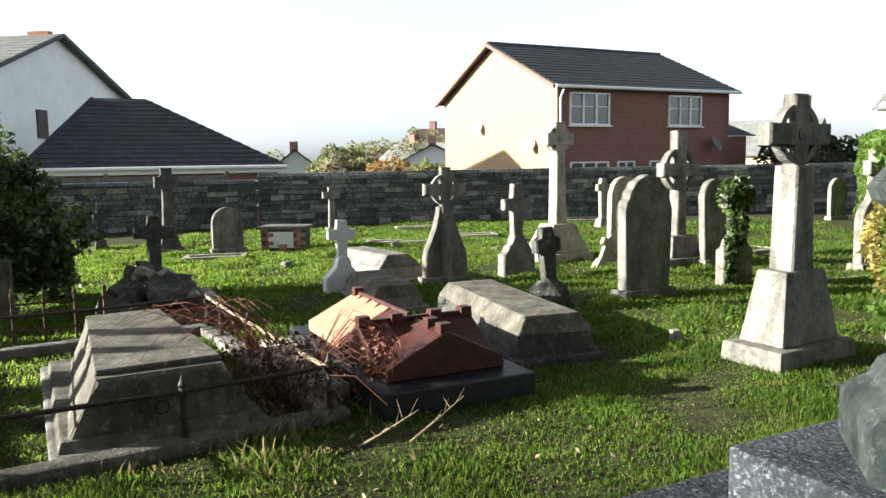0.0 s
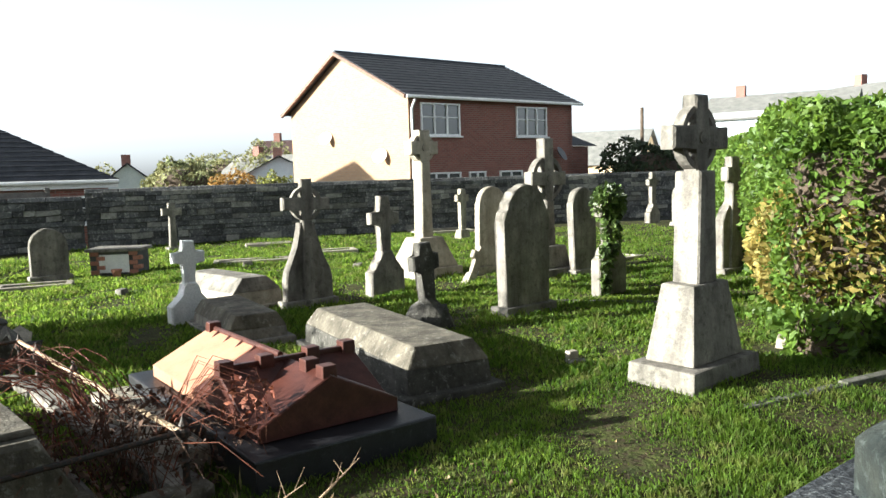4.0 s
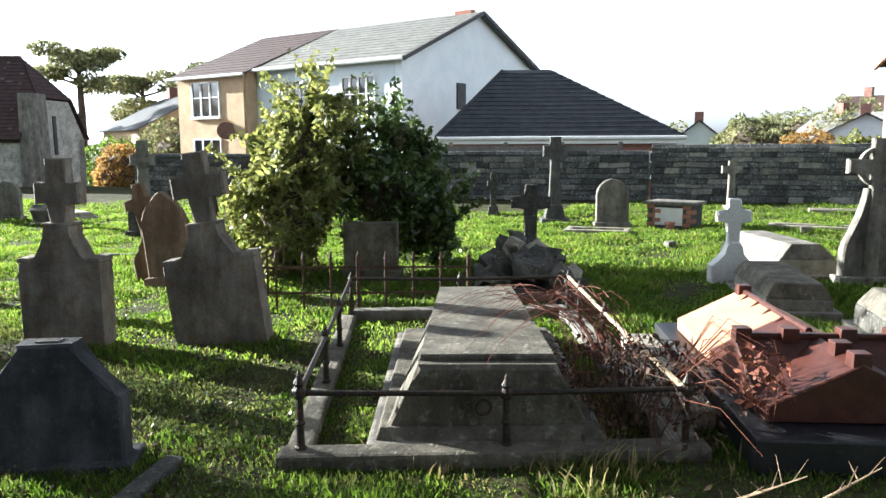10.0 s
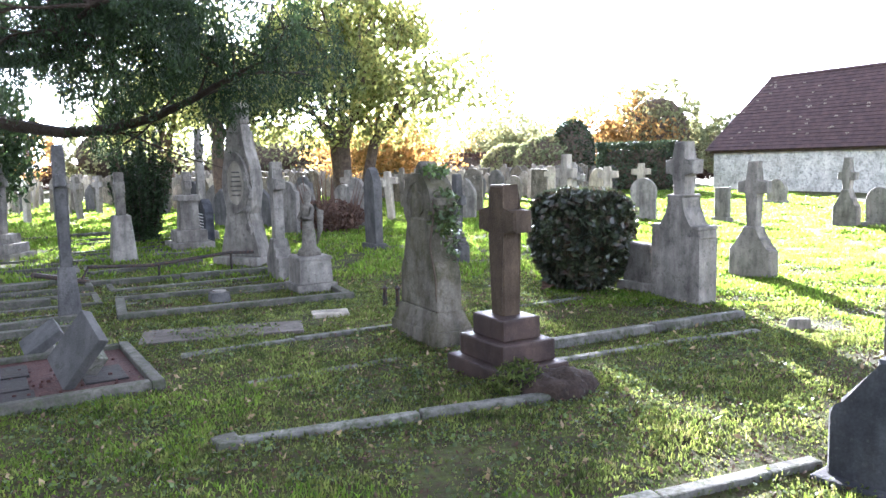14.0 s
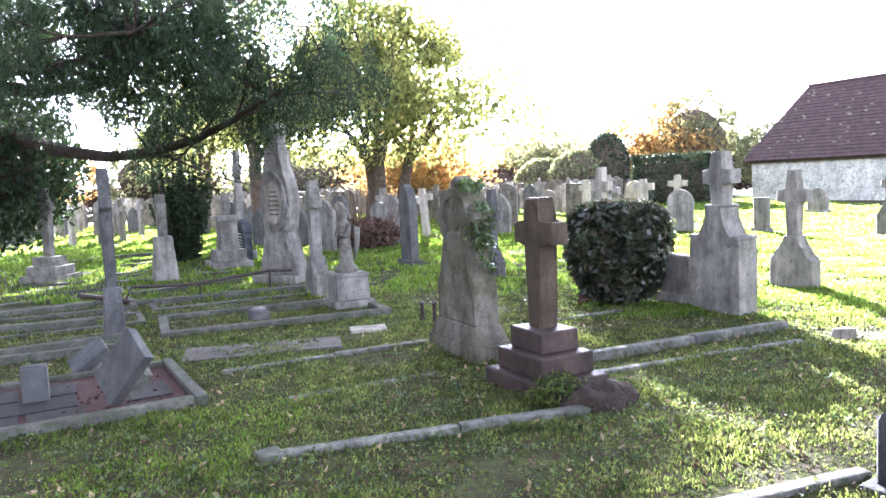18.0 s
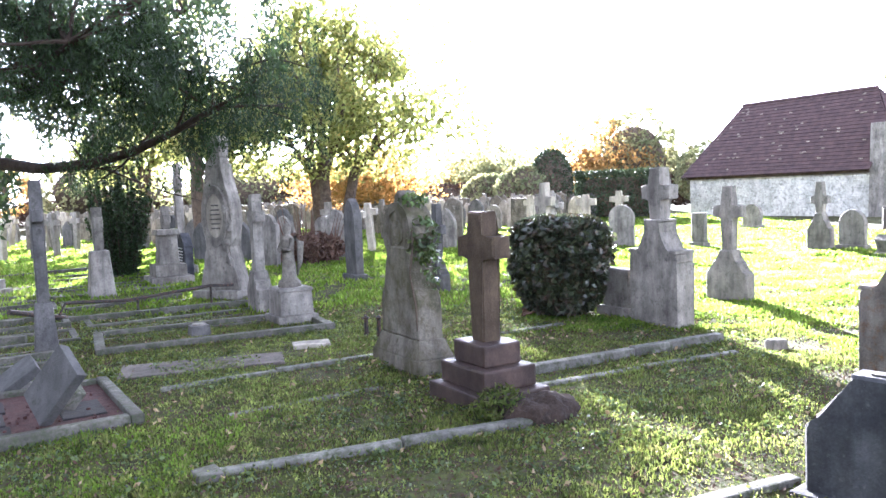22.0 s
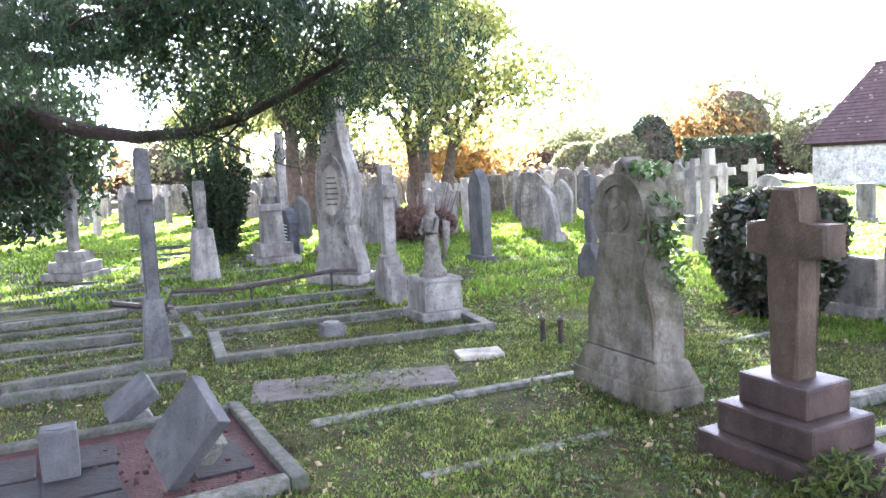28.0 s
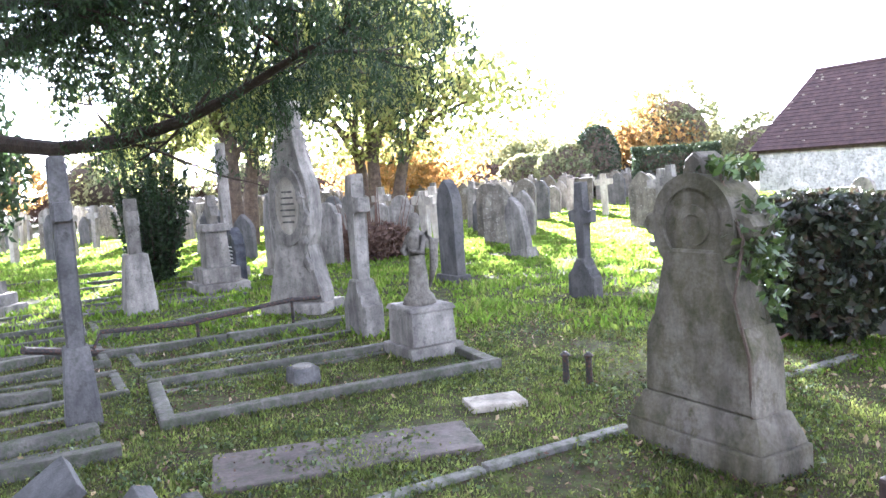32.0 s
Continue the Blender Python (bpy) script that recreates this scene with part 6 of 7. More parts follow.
def broad_tree(x, y, stems, h0, spread_r, height, n, size, material, label, seed, rtrunk=0.22, low=1.9, category="tree", trunk_mat=None, reach=0.26, shell=0.35, gap=0.02, skirt=0):
    s = thing("tree", x, y, 0, label, category, "trees", z=0)
    rng = random.Random(seed)
    b = bmesh.new()
    tips = []
    for i in range(stems):
        a = 2 * math.pi * i / stems + rng.uniform(-0.3, 0.3)
        k = 0.0 if stems == 1 else 0.3
        base = Vector((k * math.cos(a), k * math.sin(a), -0.2))
        top = base + Vector((math.cos(a) * h0 * 0.22, math.sin(a) * h0 * 0.22, h0 + 0.2))
        tube(b, [base, base.lerp(top, 0.1), base.lerp(top, 0.5) + Vector((0.05, -0.04, 0)), top], [rtrunk * 1.5, rtrunk * 1.05, rtrunk * 0.9, rtrunk * 0.75], 10)
        for j in range(5):
            f = 2 * math.pi * j / 5 + rng.uniform(-0.4, 0.4) + a
            st = base.lerp(top, rng.uniform(0.75, 1.0))
            limb(b, st, (math.cos(f), math.sin(f), rng.uniform(0.5, 2.2)), (height - h0) * reach, rtrunk * 0.5, 2, rng, tips)
    part("trunk", b, trunk_mat or BARK, s)
    g = np.random.default_rng(seed)
    m = n // 10
    d = cloud(g, m, (0, 0, (low + height) / 2), (spread_r, spread_r, (height - low) / 2), shell)
    k = np.array([noise.noise(Vector(q) * 0.75 + Vector((seed, 0, 0))) for q in d]) > gap
    d = d[k]
    tp = np.array([list(t) for t in tips])
    tp = tp[g.integers(0, len(tp), m)]
    c = np.concatenate([d, tp])
    c = c[g.integers(0, len(c), n)]
    p = c + g.normal(0, 1, (n, 3)) * np.array([0.3, 0.3, 0.22])
    p[:, 2] -= 0.12 * np.hypot(p[:, 0], p[:, 1])
    p = p[p[:, 2] > low * 0.8]
    foliage("leaves", p, size, material, s, seed=seed, droop=0.6)
    if skirt:
        q = cloud(g, skirt, (0, 0, low + 1.4), (spread_r, spread_r, 1.3), 0.1)
        q = q[np.array([noise.noise(Vector(v) * 1.3 + Vector((seed, 9, 0))) for v in q]) > -0.02]
        foliage("lower_crown", q, size, material, s, seed=seed + 5, droop=0.6, spread=0.1)
    return s


broad_tree(-22.5, -5.4, 3, 2.4, 5.0, 10.6, 28000, 0.092, LEAF, "broad evergreen tree with low leafy boughs and sunlit leaves", 61, 0.19, 1.75, reach=0.3, shell=0.05, gap=0.13, skirt=17000)
broad_tree(-20.5, -8.5, 2, 2.6, 3.4, 7.5, 13000, 0.08, LEAF, "leafy tree with twin pale trunks", 62, 0.2, 2.0)
broad_tree(-26.5, -13.0, 1, 2.4, 4.0, 7.5, 12000, 0.1, LEAF, "distant broad leafy green tree", 63, 0.25, 1.8)
broad_tree(-30.0, -6.0, 1, 1.2, 3.0, 3.6, 12000, 0.12, GOLD, "low golden autumn tree", 64, 0.15, 0.7)
broad_tree(-52.0, 4.5, 1, 1.6, 4.5, 6.2, 14000, 0.16, GOLD, "distant golden autumn tree", 65, 0.2, 1.0)
broad_tree(-60.0, -2.5, 2, 1.6, 5.0, 5.4, 12000, 0.18, HAZY_GREEN, "distant brown-green leafy tree", 66, 0.2, 1.0)


def yew():
    s = thing("yew_tree", -12.3, -11.2, 0, "old dark yew with long sweeping low limb", "tree", "trees")
    rng = random.Random(71)
    b = bmesh.new()
    tips = []
    tube(b, [(0, 0, -0.2), (0.05, 0.05, 0.8), (-0.1, 0.1, 2.2), (0.1, 0.2, 4.2), (0, 0.1, 6.5)], [0.55, 0.45, 0.42, 0.32, 0.12], 12)
    o = Vector((12.3, 11.2, 0))
    low = [Vector(p) + o for p in ((-12.1, -10.6, 2.7), (-11.4, -8.9, 2.4), (-10.6, -7.4, 2.06), (-10.1, -6.3, 1.9), (-9.7, -5.4, 1.9), (-9.4, -4.6, 2.02), (-9.2, -3.95, 2.22), (-9.05, -3.4, 2.45), (-8.95, -2.95, 2.6))]
    tube(b, low, [0.17, 0.13, 0.1, 0.08, 0.068, 0.056, 0.042, 0.028, 0.012], 9)
    low2 = [Vector(p) + o for p in ((-12.1, -10.6, 3.4), (-10.6, -8.6, 3.1), (-9.4, -6.8, 2.75), (-8.6, -5.2, 2.7), (-8.0, -4.0, 2.9), (-7.5, -3.0, 3.2))]
    tube(b, low2, [0.16, 0.12, 0.09, 0.065, 0.04, 0.015], 8)
    low3 = [Vector(p) + o for p in ((-12.2, -10.8, 4.4), (-10.5, -8.2, 4.3), (-8.6, -6.0, 4.0), (-7.0, -4.6, 3.9), (-5.8, -3.8, 3.9))]
    tube(b, low3, [0.15, 0.11, 0.08, 0.05, 0.015], 8)
    low4 = [Vector(p) + o for p in ((-12.2, -10.8, 3.8), (-10.3, -8.0, 3.25), (-8.9, -6.3, 2.95), (-7.9, -5.1, 2.8), (-7.2, -4.3, 2.7), (-6.7, -3.7, 2.8))]
    tube(b, low4, [0.12, 0.09, 0.07, 0.045, 0.025, 0.01], 8)
    for path in (low[4:], low2[2:], low3[1:], low4[1:], low4[2:]):
        for p in path:
            tips.append(p)
            for i in range(4):
                d = Vector((rng.uniform(-1, 1), rng.uniform(-1, 1), rng.uniform(-0.1, 0.9)))
                limb(b, p, d, rng.uniform(0.6, 1.1), 0.022, 1, rng, tips, 0.12)
    for i in range(16):
        a = 2 * math.pi * i / 16 + rng.uniform(-0.2, 0.2)
        limb(b, (0, 0.1, rng.uniform(2.4, 6)), (math.cos(a), math.sin(a), rng.uniform(-0.1, 0.6)), rng.uniform(1.8, 2.8), 0.11, 2, rng, tips, 0.05)
    part("trunk", b, YEW_BARK, s)
    g = np.random.default_rng(71)
    tp = np.array([list(t) for t in tips])
    n = 150000
    spray = tp[g.integers(0, len(tp), 1900)] + g.normal(0, 0.22, (1900, 3))
    c = spray[g.integers(0, len(spray), n)]
    f = g.uniform(0, 1, (n, 1))
    p = c + g.normal(0, 0.035, (n, 3)) + np.concatenate([g.normal(0, 0.03, (n, 2)), -f * 0.38], 1)
    p = p[p[:, 2] > 1.5]
    foliage("needles", p, 0.019, YEW, s, seed=71, aspect=3.4, droop=1.4)
    skirt = cloud(g, 9000, (0.6, 1.6, 1.9), (1.6, 1.5, 1.45), 0.6)
    foliage("dark_boughs", cloud(g, 2600, (1.4, 1.6, 4.4), (2.2, 2.0, 1.4), 0.2), 0.04, YEW, s, seed=73, aspect=2.6, droop=1.2, spread=0.12)
    foliage("hanging_skirt", skirt, 0.06, YEW, s, seed=72, aspect=2.4, droop=1.0, spread=0.06)
    m = bmesh.new()
    bmesh.ops.create_icosphere(m, subdivisions=3, radius=1, matrix=Matrix.Translation((0.6, 1.6, 2.1)) @ Matrix.Diagonal((0.95, 0.9, 0.95, 1)))
    part("twig_core", m, YEW_BARK, s)


yew()


def dome(name, x, y, r, h, n, size, material, label, seed, z=0.0, category="topiary"):
    s = thing(name, x, y, 0, label, category, z=z)
    g = np.random.default_rng(seed)
    p = cloud(g, n, (0, 0, h * 0.48), (r, r, h * 0.52), 0.9)
    if category != "topiary":
        p *= 1 + 0.28 * np.array([noise.noise(Vector(q) * (2.2 / r) + Vector((seed, 0, 0))) for q in p])[:, None]
    p = p[p[:, 2] > 0]
    foliage("leaves", p, size, material, s, seed=seed)
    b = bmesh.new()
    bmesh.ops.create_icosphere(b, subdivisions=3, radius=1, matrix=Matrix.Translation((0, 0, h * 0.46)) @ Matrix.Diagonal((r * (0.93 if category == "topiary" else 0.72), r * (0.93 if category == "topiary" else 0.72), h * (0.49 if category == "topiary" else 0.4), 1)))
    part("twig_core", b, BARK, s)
    return s


dome("clipped_yew", -40.0, 1.7, 1.15, 3.4, 4000, 0.09, TOPIARY, "dark clipped yew dome topiary", 81)
leafy_box("hedge_block", "square clipped dark yew hedge", -33.3, 4.1, 83, 3.2, 1.8, 2.0, 9000, 0.08, TOPIARY, "hedge", 82, 0.06)
dome("round_tree", -54.0, 7.9, 3.0, 6.2, 7000, 0.16, HAZY_GREEN, "large rounded dark evergreen tree", 83, category="tree")
dome("round_tree", -43.0, -1.6, 1.6, 2.3, 2500, 0.14, HAZY_GREEN, "rounded clipped dark evergreen tree", 84)
dome("round_tree", -40.0, 0.4, 1.7, 2.6, 2500, 0.14, HAZY_GREEN, "rounded clipped dark evergreen tree", 85)
dome("round_tree", -47.0, 11.8, 2.6, 3.6, 3500, 0.16, HAZY_GREEN, "rounded evergreen behind chapel", 86, category="tree")


def thicket():
    """The dead stump with suckers below the tree."""
    s = thing("stem_thicket", -16.2, -4.35, 0, "thicket of dead brown stems round a stump", "thicket")
    rng = random.Random(91)
    for i in range(90):
        a, r = rng.uniform(0, 6.28), rng.uniform(0, 0.6)
        x, y = r * math.cos(a), r * math.sin(a)
        h = rng.uniform(0.3, 0.75) if i % 4 else rng.uniform(0.8, 1.4)
        part("stem", tube(bmesh.new(), [(x, y, -0.03), (x * 1.2, y * 1.2, h * 0.5), (x * 1.5 + rng.uniform(-0.2, 0.2), y * 1.5, h)], [0.018, 0.012, 0.004], 5), DEAD, s)
    g = np.random.default_rng(91)
    foliage("dead_leaves", cloud(g, 2600, (0, 0, 0.25), (0.85, 0.75, 0.4), 0.2), 0.06, DEAD, s, seed=91)


thicket()


def upright_evergreen(x, y):
    s = thing("evergreen_shrub", x, y, 0, "dark upright feathery evergreen shrub beside a monument", "shrub")
    g = np.random.default_rng(95)
    pts = []
    for i in range(80):
        a, r, h = g.uniform(0, 6.28), g.uniform(0.03, 0.46), g.uniform(0.8, 2.15)
        f = g.uniform(0.03, 1, (170, 1))
        e = np.array([math.cos(a), math.sin(a), 0.0])
        pts.append(e * r * (0.35 + f ** 0.7) + np.array([0, 0, h]) * f + g.normal(0, 0.045, (170, 3)) * (1.15 - f))
        part("stem", tube(bmesh.new(), [(0.3 * r * e[0], 0.3 * r * e[1], -0.02), (r * e[0], r * e[1], h * 0.5), (1.3 * r * e[0], 1.3 * r * e[1], h * 0.92)], [0.012, 0.008, 0.003], 5), YEW_BARK, s)
    q = np.concatenate(pts)
    foliage("leaves", q[q[:, 2] > 0.02], 0.038, YEW, s, seed=95, aspect=2.4)


upright_evergreen(-14.2, -7.5)



# ---- brambles over the railed grave ----
def brambles():
    s = thing("bramble_tangle", -1.66, 3.66, 0, "tangle of red and brown bramble stems over railing", "bramble")
    rng = random.Random(15)
    for i in range(80):
        a, r = rng.uniform(0, 6.28), rng.uniform(0, 0.42)
        x, y = r * math.cos(a), 0.9 * r * math.sin(a)
        k = rng.uniform(0.2, 0.5)
        e = rng.uniform(0, 6.28)
        pts = [(x, y, 0.0), (x + 0.12 * math.cos(e), y + 0.12 * math.sin(e), k * 0.8), (x + 0.34 * math.cos(e), y + 0.3 * math.sin(e), k * 0.85), (x + 0.55 * math.cos(e), y + 0.5 * math.sin(e), k * 0.45)]
        part("stem", tube(bmesh.new(), pts, [0.004, 0.003, 0.0022, 0.001], 4), DEAD if i % 4 else BRAMBLE, s)
    for i in range(40):
        far = rng.uniform(0.5, 1.15)
        e = rng.uniform(2.7, 3.5)
        q, pts = Vector((rng.uniform(-0.25, 0.1), rng.uniform(-0.1, 0.25), 0.3)), []
        for k in range(7):
            pts.append(q.copy())
            e += rng.uniform(-0.45, 0.45)
            q = q + Vector((math.cos(e), math.sin(e), 0)) * far / 6
            q.z = 0.47 + 0.16 * math.sin(k * 0.7) * rng.uniform(0.4, 1) + rng.uniform(0, 0.03)
        part("trailing_stem", tube(bmesh.new(), pts, [0.0028, 0.0027, 0.0025, 0.0022, 0.0018, 0.0014, 0.0008], 4), BRAMBLE, s)
    for i in range(24):
        z = rng.uniform(0.26, 0.5)
        x, y = 0.58 + rng.uniform(-0.1, 0.18), -0.05 + rng.uniform(-0.22, 0.25)
        part("trailing_stem", tube(bmesh.new(), [(0.2, 0.0, 0.2), (x * 0.7, y * 0.7, z + 0.08), (x, y, z), (x + rng.uniform(-0.1, 0.1), y + rng.uniform(-0.1, 0.1), z - 0.2)], [0.003, 0.0025, 0.0016, 0.0008], 4), BRAMBLE, s)
    g = np.random.default_rng(15)
    foliage("withered_leaves", cloud(g, 1300, (0, 0, 0.16), (0.65, 0.6, 0.26), 0.1), 0.022, DEAD, s, seed=15)
    foliage("red_leaves", cloud(g, 110, (0.66, -0.05, 0.36), (0.13, 0.17, 0.17), 0.1), 0.025, BRAMBLE, s, seed=16)


brambles()
rng1 = random.Random(77)
for x, y, e in ((-0.72, 3.06, 0.6), (-0.98, 2.98, 0.1)):
    s = thing("bare_twig", x, y, 0, "pale bare dead twig leaning by black plinth", "twig", "twigs", z=lift(x, y))
    d = Vector((math.cos(e), math.sin(e), 0))
    part("stem", tube(bmesh.new(), [(0, 0, 0), d * 0.15 + Vector((0, 0, 0.09)), d * 0.32 + Vector((0, 0, 0.2))], [0.008, 0.006, 0.002], 5), DRY_TWIG, s)
    for i in range(6):
        f = 0.3 + 0.11 * i
        q = d * 0.32 * f + Vector((0, 0, 0.2 * f))
        part("twiglet", tube(bmesh.new(), [q, q + Vector((rng1.uniform(-0.05, 0.07), rng1.uniform(-0.05, 0.07), rng1.uniform(0.03, 0.09)))], [0.003, 0.001], 4), DRY_TWIG, s)


# ---- far headstones, row on row ----
def far_stones():
    rng = random.Random(101)
    kinds = ["round", "gothic", "shouldered", "ogee", "flat"]
    protos = []
    for i in range(10):
        k, w, h = kinds[i % 5], rng.uniform(0.5, 0.62), rng.uniform(0.85, 1.25)
        me = mesh_of(rough(slab(bmesh.new(), headstone_outline(w, h, k), -0.06, 0.06, 0.014), 0.006), "far_headstone", (STONE, STONE_LICHEN, STONE, STONE_SHADE)[i % 4])
        protos.append((me, "weathered %s-topped headstone in a far row" % {"round": "round", "gothic": "pointed", "shouldered": "shouldered", "ogee": "curved", "flat": "square"}[k]))
    for i in range(4):
        me = mesh_of(slab(bmesh.new(), cross_outline(rng.uniform(1.1, 1.5), 0.5, 0.15, 1.0, -0.1), -0.07, 0.07, 0.012), "far_cross", (STONE, STONE_PALE)[i % 2])
        protos.append((me, "plain grey cross in a far row"))
    count = 0
    rest_v, rest_f = [], []
    for row in range(22):
        for col in range(34):
            x = -15.5 - row * 1.75 + rng.uniform(-0.25, 0.25)
            y = -19 + col * 1.0 + rng.uniform(-0.3, 0.3) - row * 0.3
            if rng.random() < (0.42 if row < 4 else 0.2):
                continue
            az = math.degrees(math.atan2(y, x)) % 360
            if (x > -24 and y > -1.6) or (az < 177 and x > -32) or az < 170:
                continue
            if (x + 22.5) ** 2 + (y + 5.4) ** 2 < 1.2 or (x + 16.2) ** 2 + (y + 4.35) ** 2 < 1.0 or (x > -18 and y < -8):
                continue
            me, lab = protos[rng.randrange(14)]
            at = pose(x, y, lift(x, y) - 0.04, rng.uniform(-5, 5), rng.uniform(-4, 4), G + rng.uniform(-6, 6) + 34)
            if count > 285:
                k = len(rest_v)
                rest_v.extend(tuple(at @ v.co) for v in me.vertices)
                rest_f.extend(tuple(k + j for j in f.vertices) for f in me.polygons)
                continue
            o = tagged(new("cross" if "cross" in lab else "headstone", me), lab, "cross" if "cross" in lab else "headstone", "far headstones")
            o.matrix_basis = at
            count += 1
    me = bpy.data.meshes.new("distant_headstones")
    me.from_pydata(rest_v, [], rest_f)
    me.materials.append(STONE)
    tagged(new("distant_headstones", me), "crowded pale headstones in the farthest rows", "headstones", kind="stuff")
    for x, y, m in ((-21.4, 2.8, 13), (-16.8, 0.8, 12), (-18.6, 1.7, 11), (-19.5, 0.9, 1), (-17.8, 2.4, 0)):
        me, lab = protos[m]
        o = tagged(new("cross" if m > 9 else "headstone", me), lab, "cross" if m > 9 else "headstone", "far headstones")
        o.matrix_basis = pose(x, y, lift(x, y), 0, rng.uniform(-3, 3), G + 30)


far_stones()


# ---- the town and trees beyond ----
def far_house(x, y, rz, w, d, z0, ze, zr, wall, roof, label):
    s = thing("far_house", x, y, rz, label, "house", "far houses")
    part("outer_wall", box(bmesh.new(), 0, 0, z0, w, d, ze - z0, bevel=0), wall, s)
    part("gable", slab(bmesh.new(), [(-w / 2, ze), (w / 2, ze), (0, zr)], -d / 2, d / 2, 0), wall, s)
    for k in (-1, 1):
        tiled_slope("roof_slope", s, (k * (w / 2 + 0.3), -d / 2 - 0.3, ze - 0.2), (k * (w / 2 + 0.3), d / 2 + 0.3, ze - 0.2), (0, d / 2 + 0.3, zr + 0.05), (0, -d / 2 - 0.3, zr + 0.05), roof, 8, 0.05)
    part("window", box(bmesh.new(), w * 0.1, -d / 2 - 0.02, ze - 1.5, 1.0, 0.06, 1.0, bevel=0), GLASS, s)
    part("chimney", box(bmesh.new(), 0, d * 0.3, zr - 0.6, 0.6, 0.6, 1.4, bevel=0), HOUSE_BRICK, s)
    return s


far_house(-18.6, 52, 20, 5, 8, -3, 0.6, 2.6, RENDER, ROOF_DARK, "distant white gabled cottage")
far_house(-9.3, 60, 60, 7, 9, -3, 1.2, 3.2, BRICK_PALE, ROOF_GREY, "distant house with brown roof")
far_house(-8.6, 52, 10, 6, 7, -3, 1.3, 2.8, RENDER, ROOF_DARK, "distant white gabled house")
far_house(-9.5, 74, 80, 8, 9, -3, 2.5, 5, BRICK_PALE, TILE, "distant house with red roof")
far_house(26.0, 52, 55, 9, 9, -1, 4.6, 6.2, RENDER, ROOF_GREY, "distant white bungalow with grey roof")
far_house(34.0, 52, 20, 11, 9, -1, 5.2, 6.9, RENDER, ROOF_GREY, "distant white house behind hedge")
far_house(14.0, 58, 60, 8, 9, -1.2, 1.9, 4.2, BRICK_PALE, ROOF_GREY, "distant low house with grey roof")
far_house(-80.0, -3.0, 95, 9, 9, -1, 4.0, 6.0, RENDER, ROOF_GREY, "far white house among trees")
far_house(-48.0, 32.0, 75, 9, 9, -2, 2.4, 4.6, BRICK_PALE, ROOF_DARK, "far brick house among pines")
part_pole = thing("utility_pole", 12.4, 40.0, 0, "distant wooden utility pole", "pole")
part("pole", tube(bmesh.new(), [(0, 0, -1.5), (0, 0, 4.6)], [0.12, 0.09], 8), BARK, part_pole)
for i, (x, y, r, h, m) in enumerate(((-13.6, 47, 2.4, 3.7, HAZY_GREEN), (-9.6, 43, 1.5, 2.9, GOLD), (-7.0, 40, 1.2, 2.7, LEAF), (-24, 60, 2.5, 3.4, HAZY_GREEN), (-11, 62, 3, 5, HAZY_GREEN), (-17, 75, 4, 5, HAZY_GREEN), (-22, 80, 4, 4.6, HAZY_GREEN), (-27, 48, 2, 4, HAZY_GREEN), (10.5, 33, 2.2, 3.6, TOPIARY), (14, 31, 2.6, 3.4, TOPIARY), (-40, 27, 3, 3.6, HAZY_GREEN), (-36, 20, 1.6, 2.6, HEDGE), (-33, 18.5, 1.2, 2.2, GOLD), (-62, 40, 5, 5, HAZY_GREEN), (-70, 28, 5, 5, HAZY_GREEN))):
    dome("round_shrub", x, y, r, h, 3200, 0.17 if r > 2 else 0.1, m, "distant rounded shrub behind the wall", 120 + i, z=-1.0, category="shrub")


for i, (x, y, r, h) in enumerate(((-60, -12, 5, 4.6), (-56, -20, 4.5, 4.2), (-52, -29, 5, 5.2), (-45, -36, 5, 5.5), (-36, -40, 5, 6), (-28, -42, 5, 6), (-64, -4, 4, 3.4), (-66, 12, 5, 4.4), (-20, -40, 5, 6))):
    dome("belt_tree", x, y, r, h, 3600, 0.2, HAZY_GREEN if i % 3 else GOLD, "distant tree in the churchyard belt", 150 + i, category="tree")
leafy_box("far_hedge", "long reddish-brown distant beech hedge", -54, -14, 83, 52, 1.6, 1.9, 14000, 0.16, DEAD, "hedge", 171, 0.15)


def pine(x, y, h, seed):
    s = thing("pine_tree", x, y, 0, "distant scots pine with bare trunk and flat crown", "tree", "pines", z=-1)
    rng = random.Random(seed)
    b = bmesh.new()
    tube(b, [(0, 0, 0), (0.2, 0, h * 0.5), (-0.1, 0.1, h * 0.95)], [0.35, 0.25, 0.1], 8)
    g = np.random.default_rng(seed)
    pts = []
    for i in range(11):
        a, z = rng.uniform(0, 6.28), h * rng.uniform(0.55, 1.0)
        e = Vector((math.cos(a), math.sin(a), 0.15)) * rng.uniform(1.2, 3.0) * (1.25 - 0.5 * z / h)
        tube(b, [(0, 0, z - 0.4), Vector((0, 0, z)) + e], [0.1, 0.04], 5)
        pts.append(cloud(g, 420, Vector((0, 0, z)) + e, (1.3, 1.3, 0.5), 0.2))
    part("trunk", b, BARK, s)
    foliage("needles", np.concatenate(pts), 0.17, HAZY_GREEN, s, seed=seed)


pine(-52, 26.5, 9.2, 201)
pine(-56, 33.5, 7.5, 202)
pine(-47, 33.5, 8.0, 203)
pine(-60, 24.5, 7.2, 204)


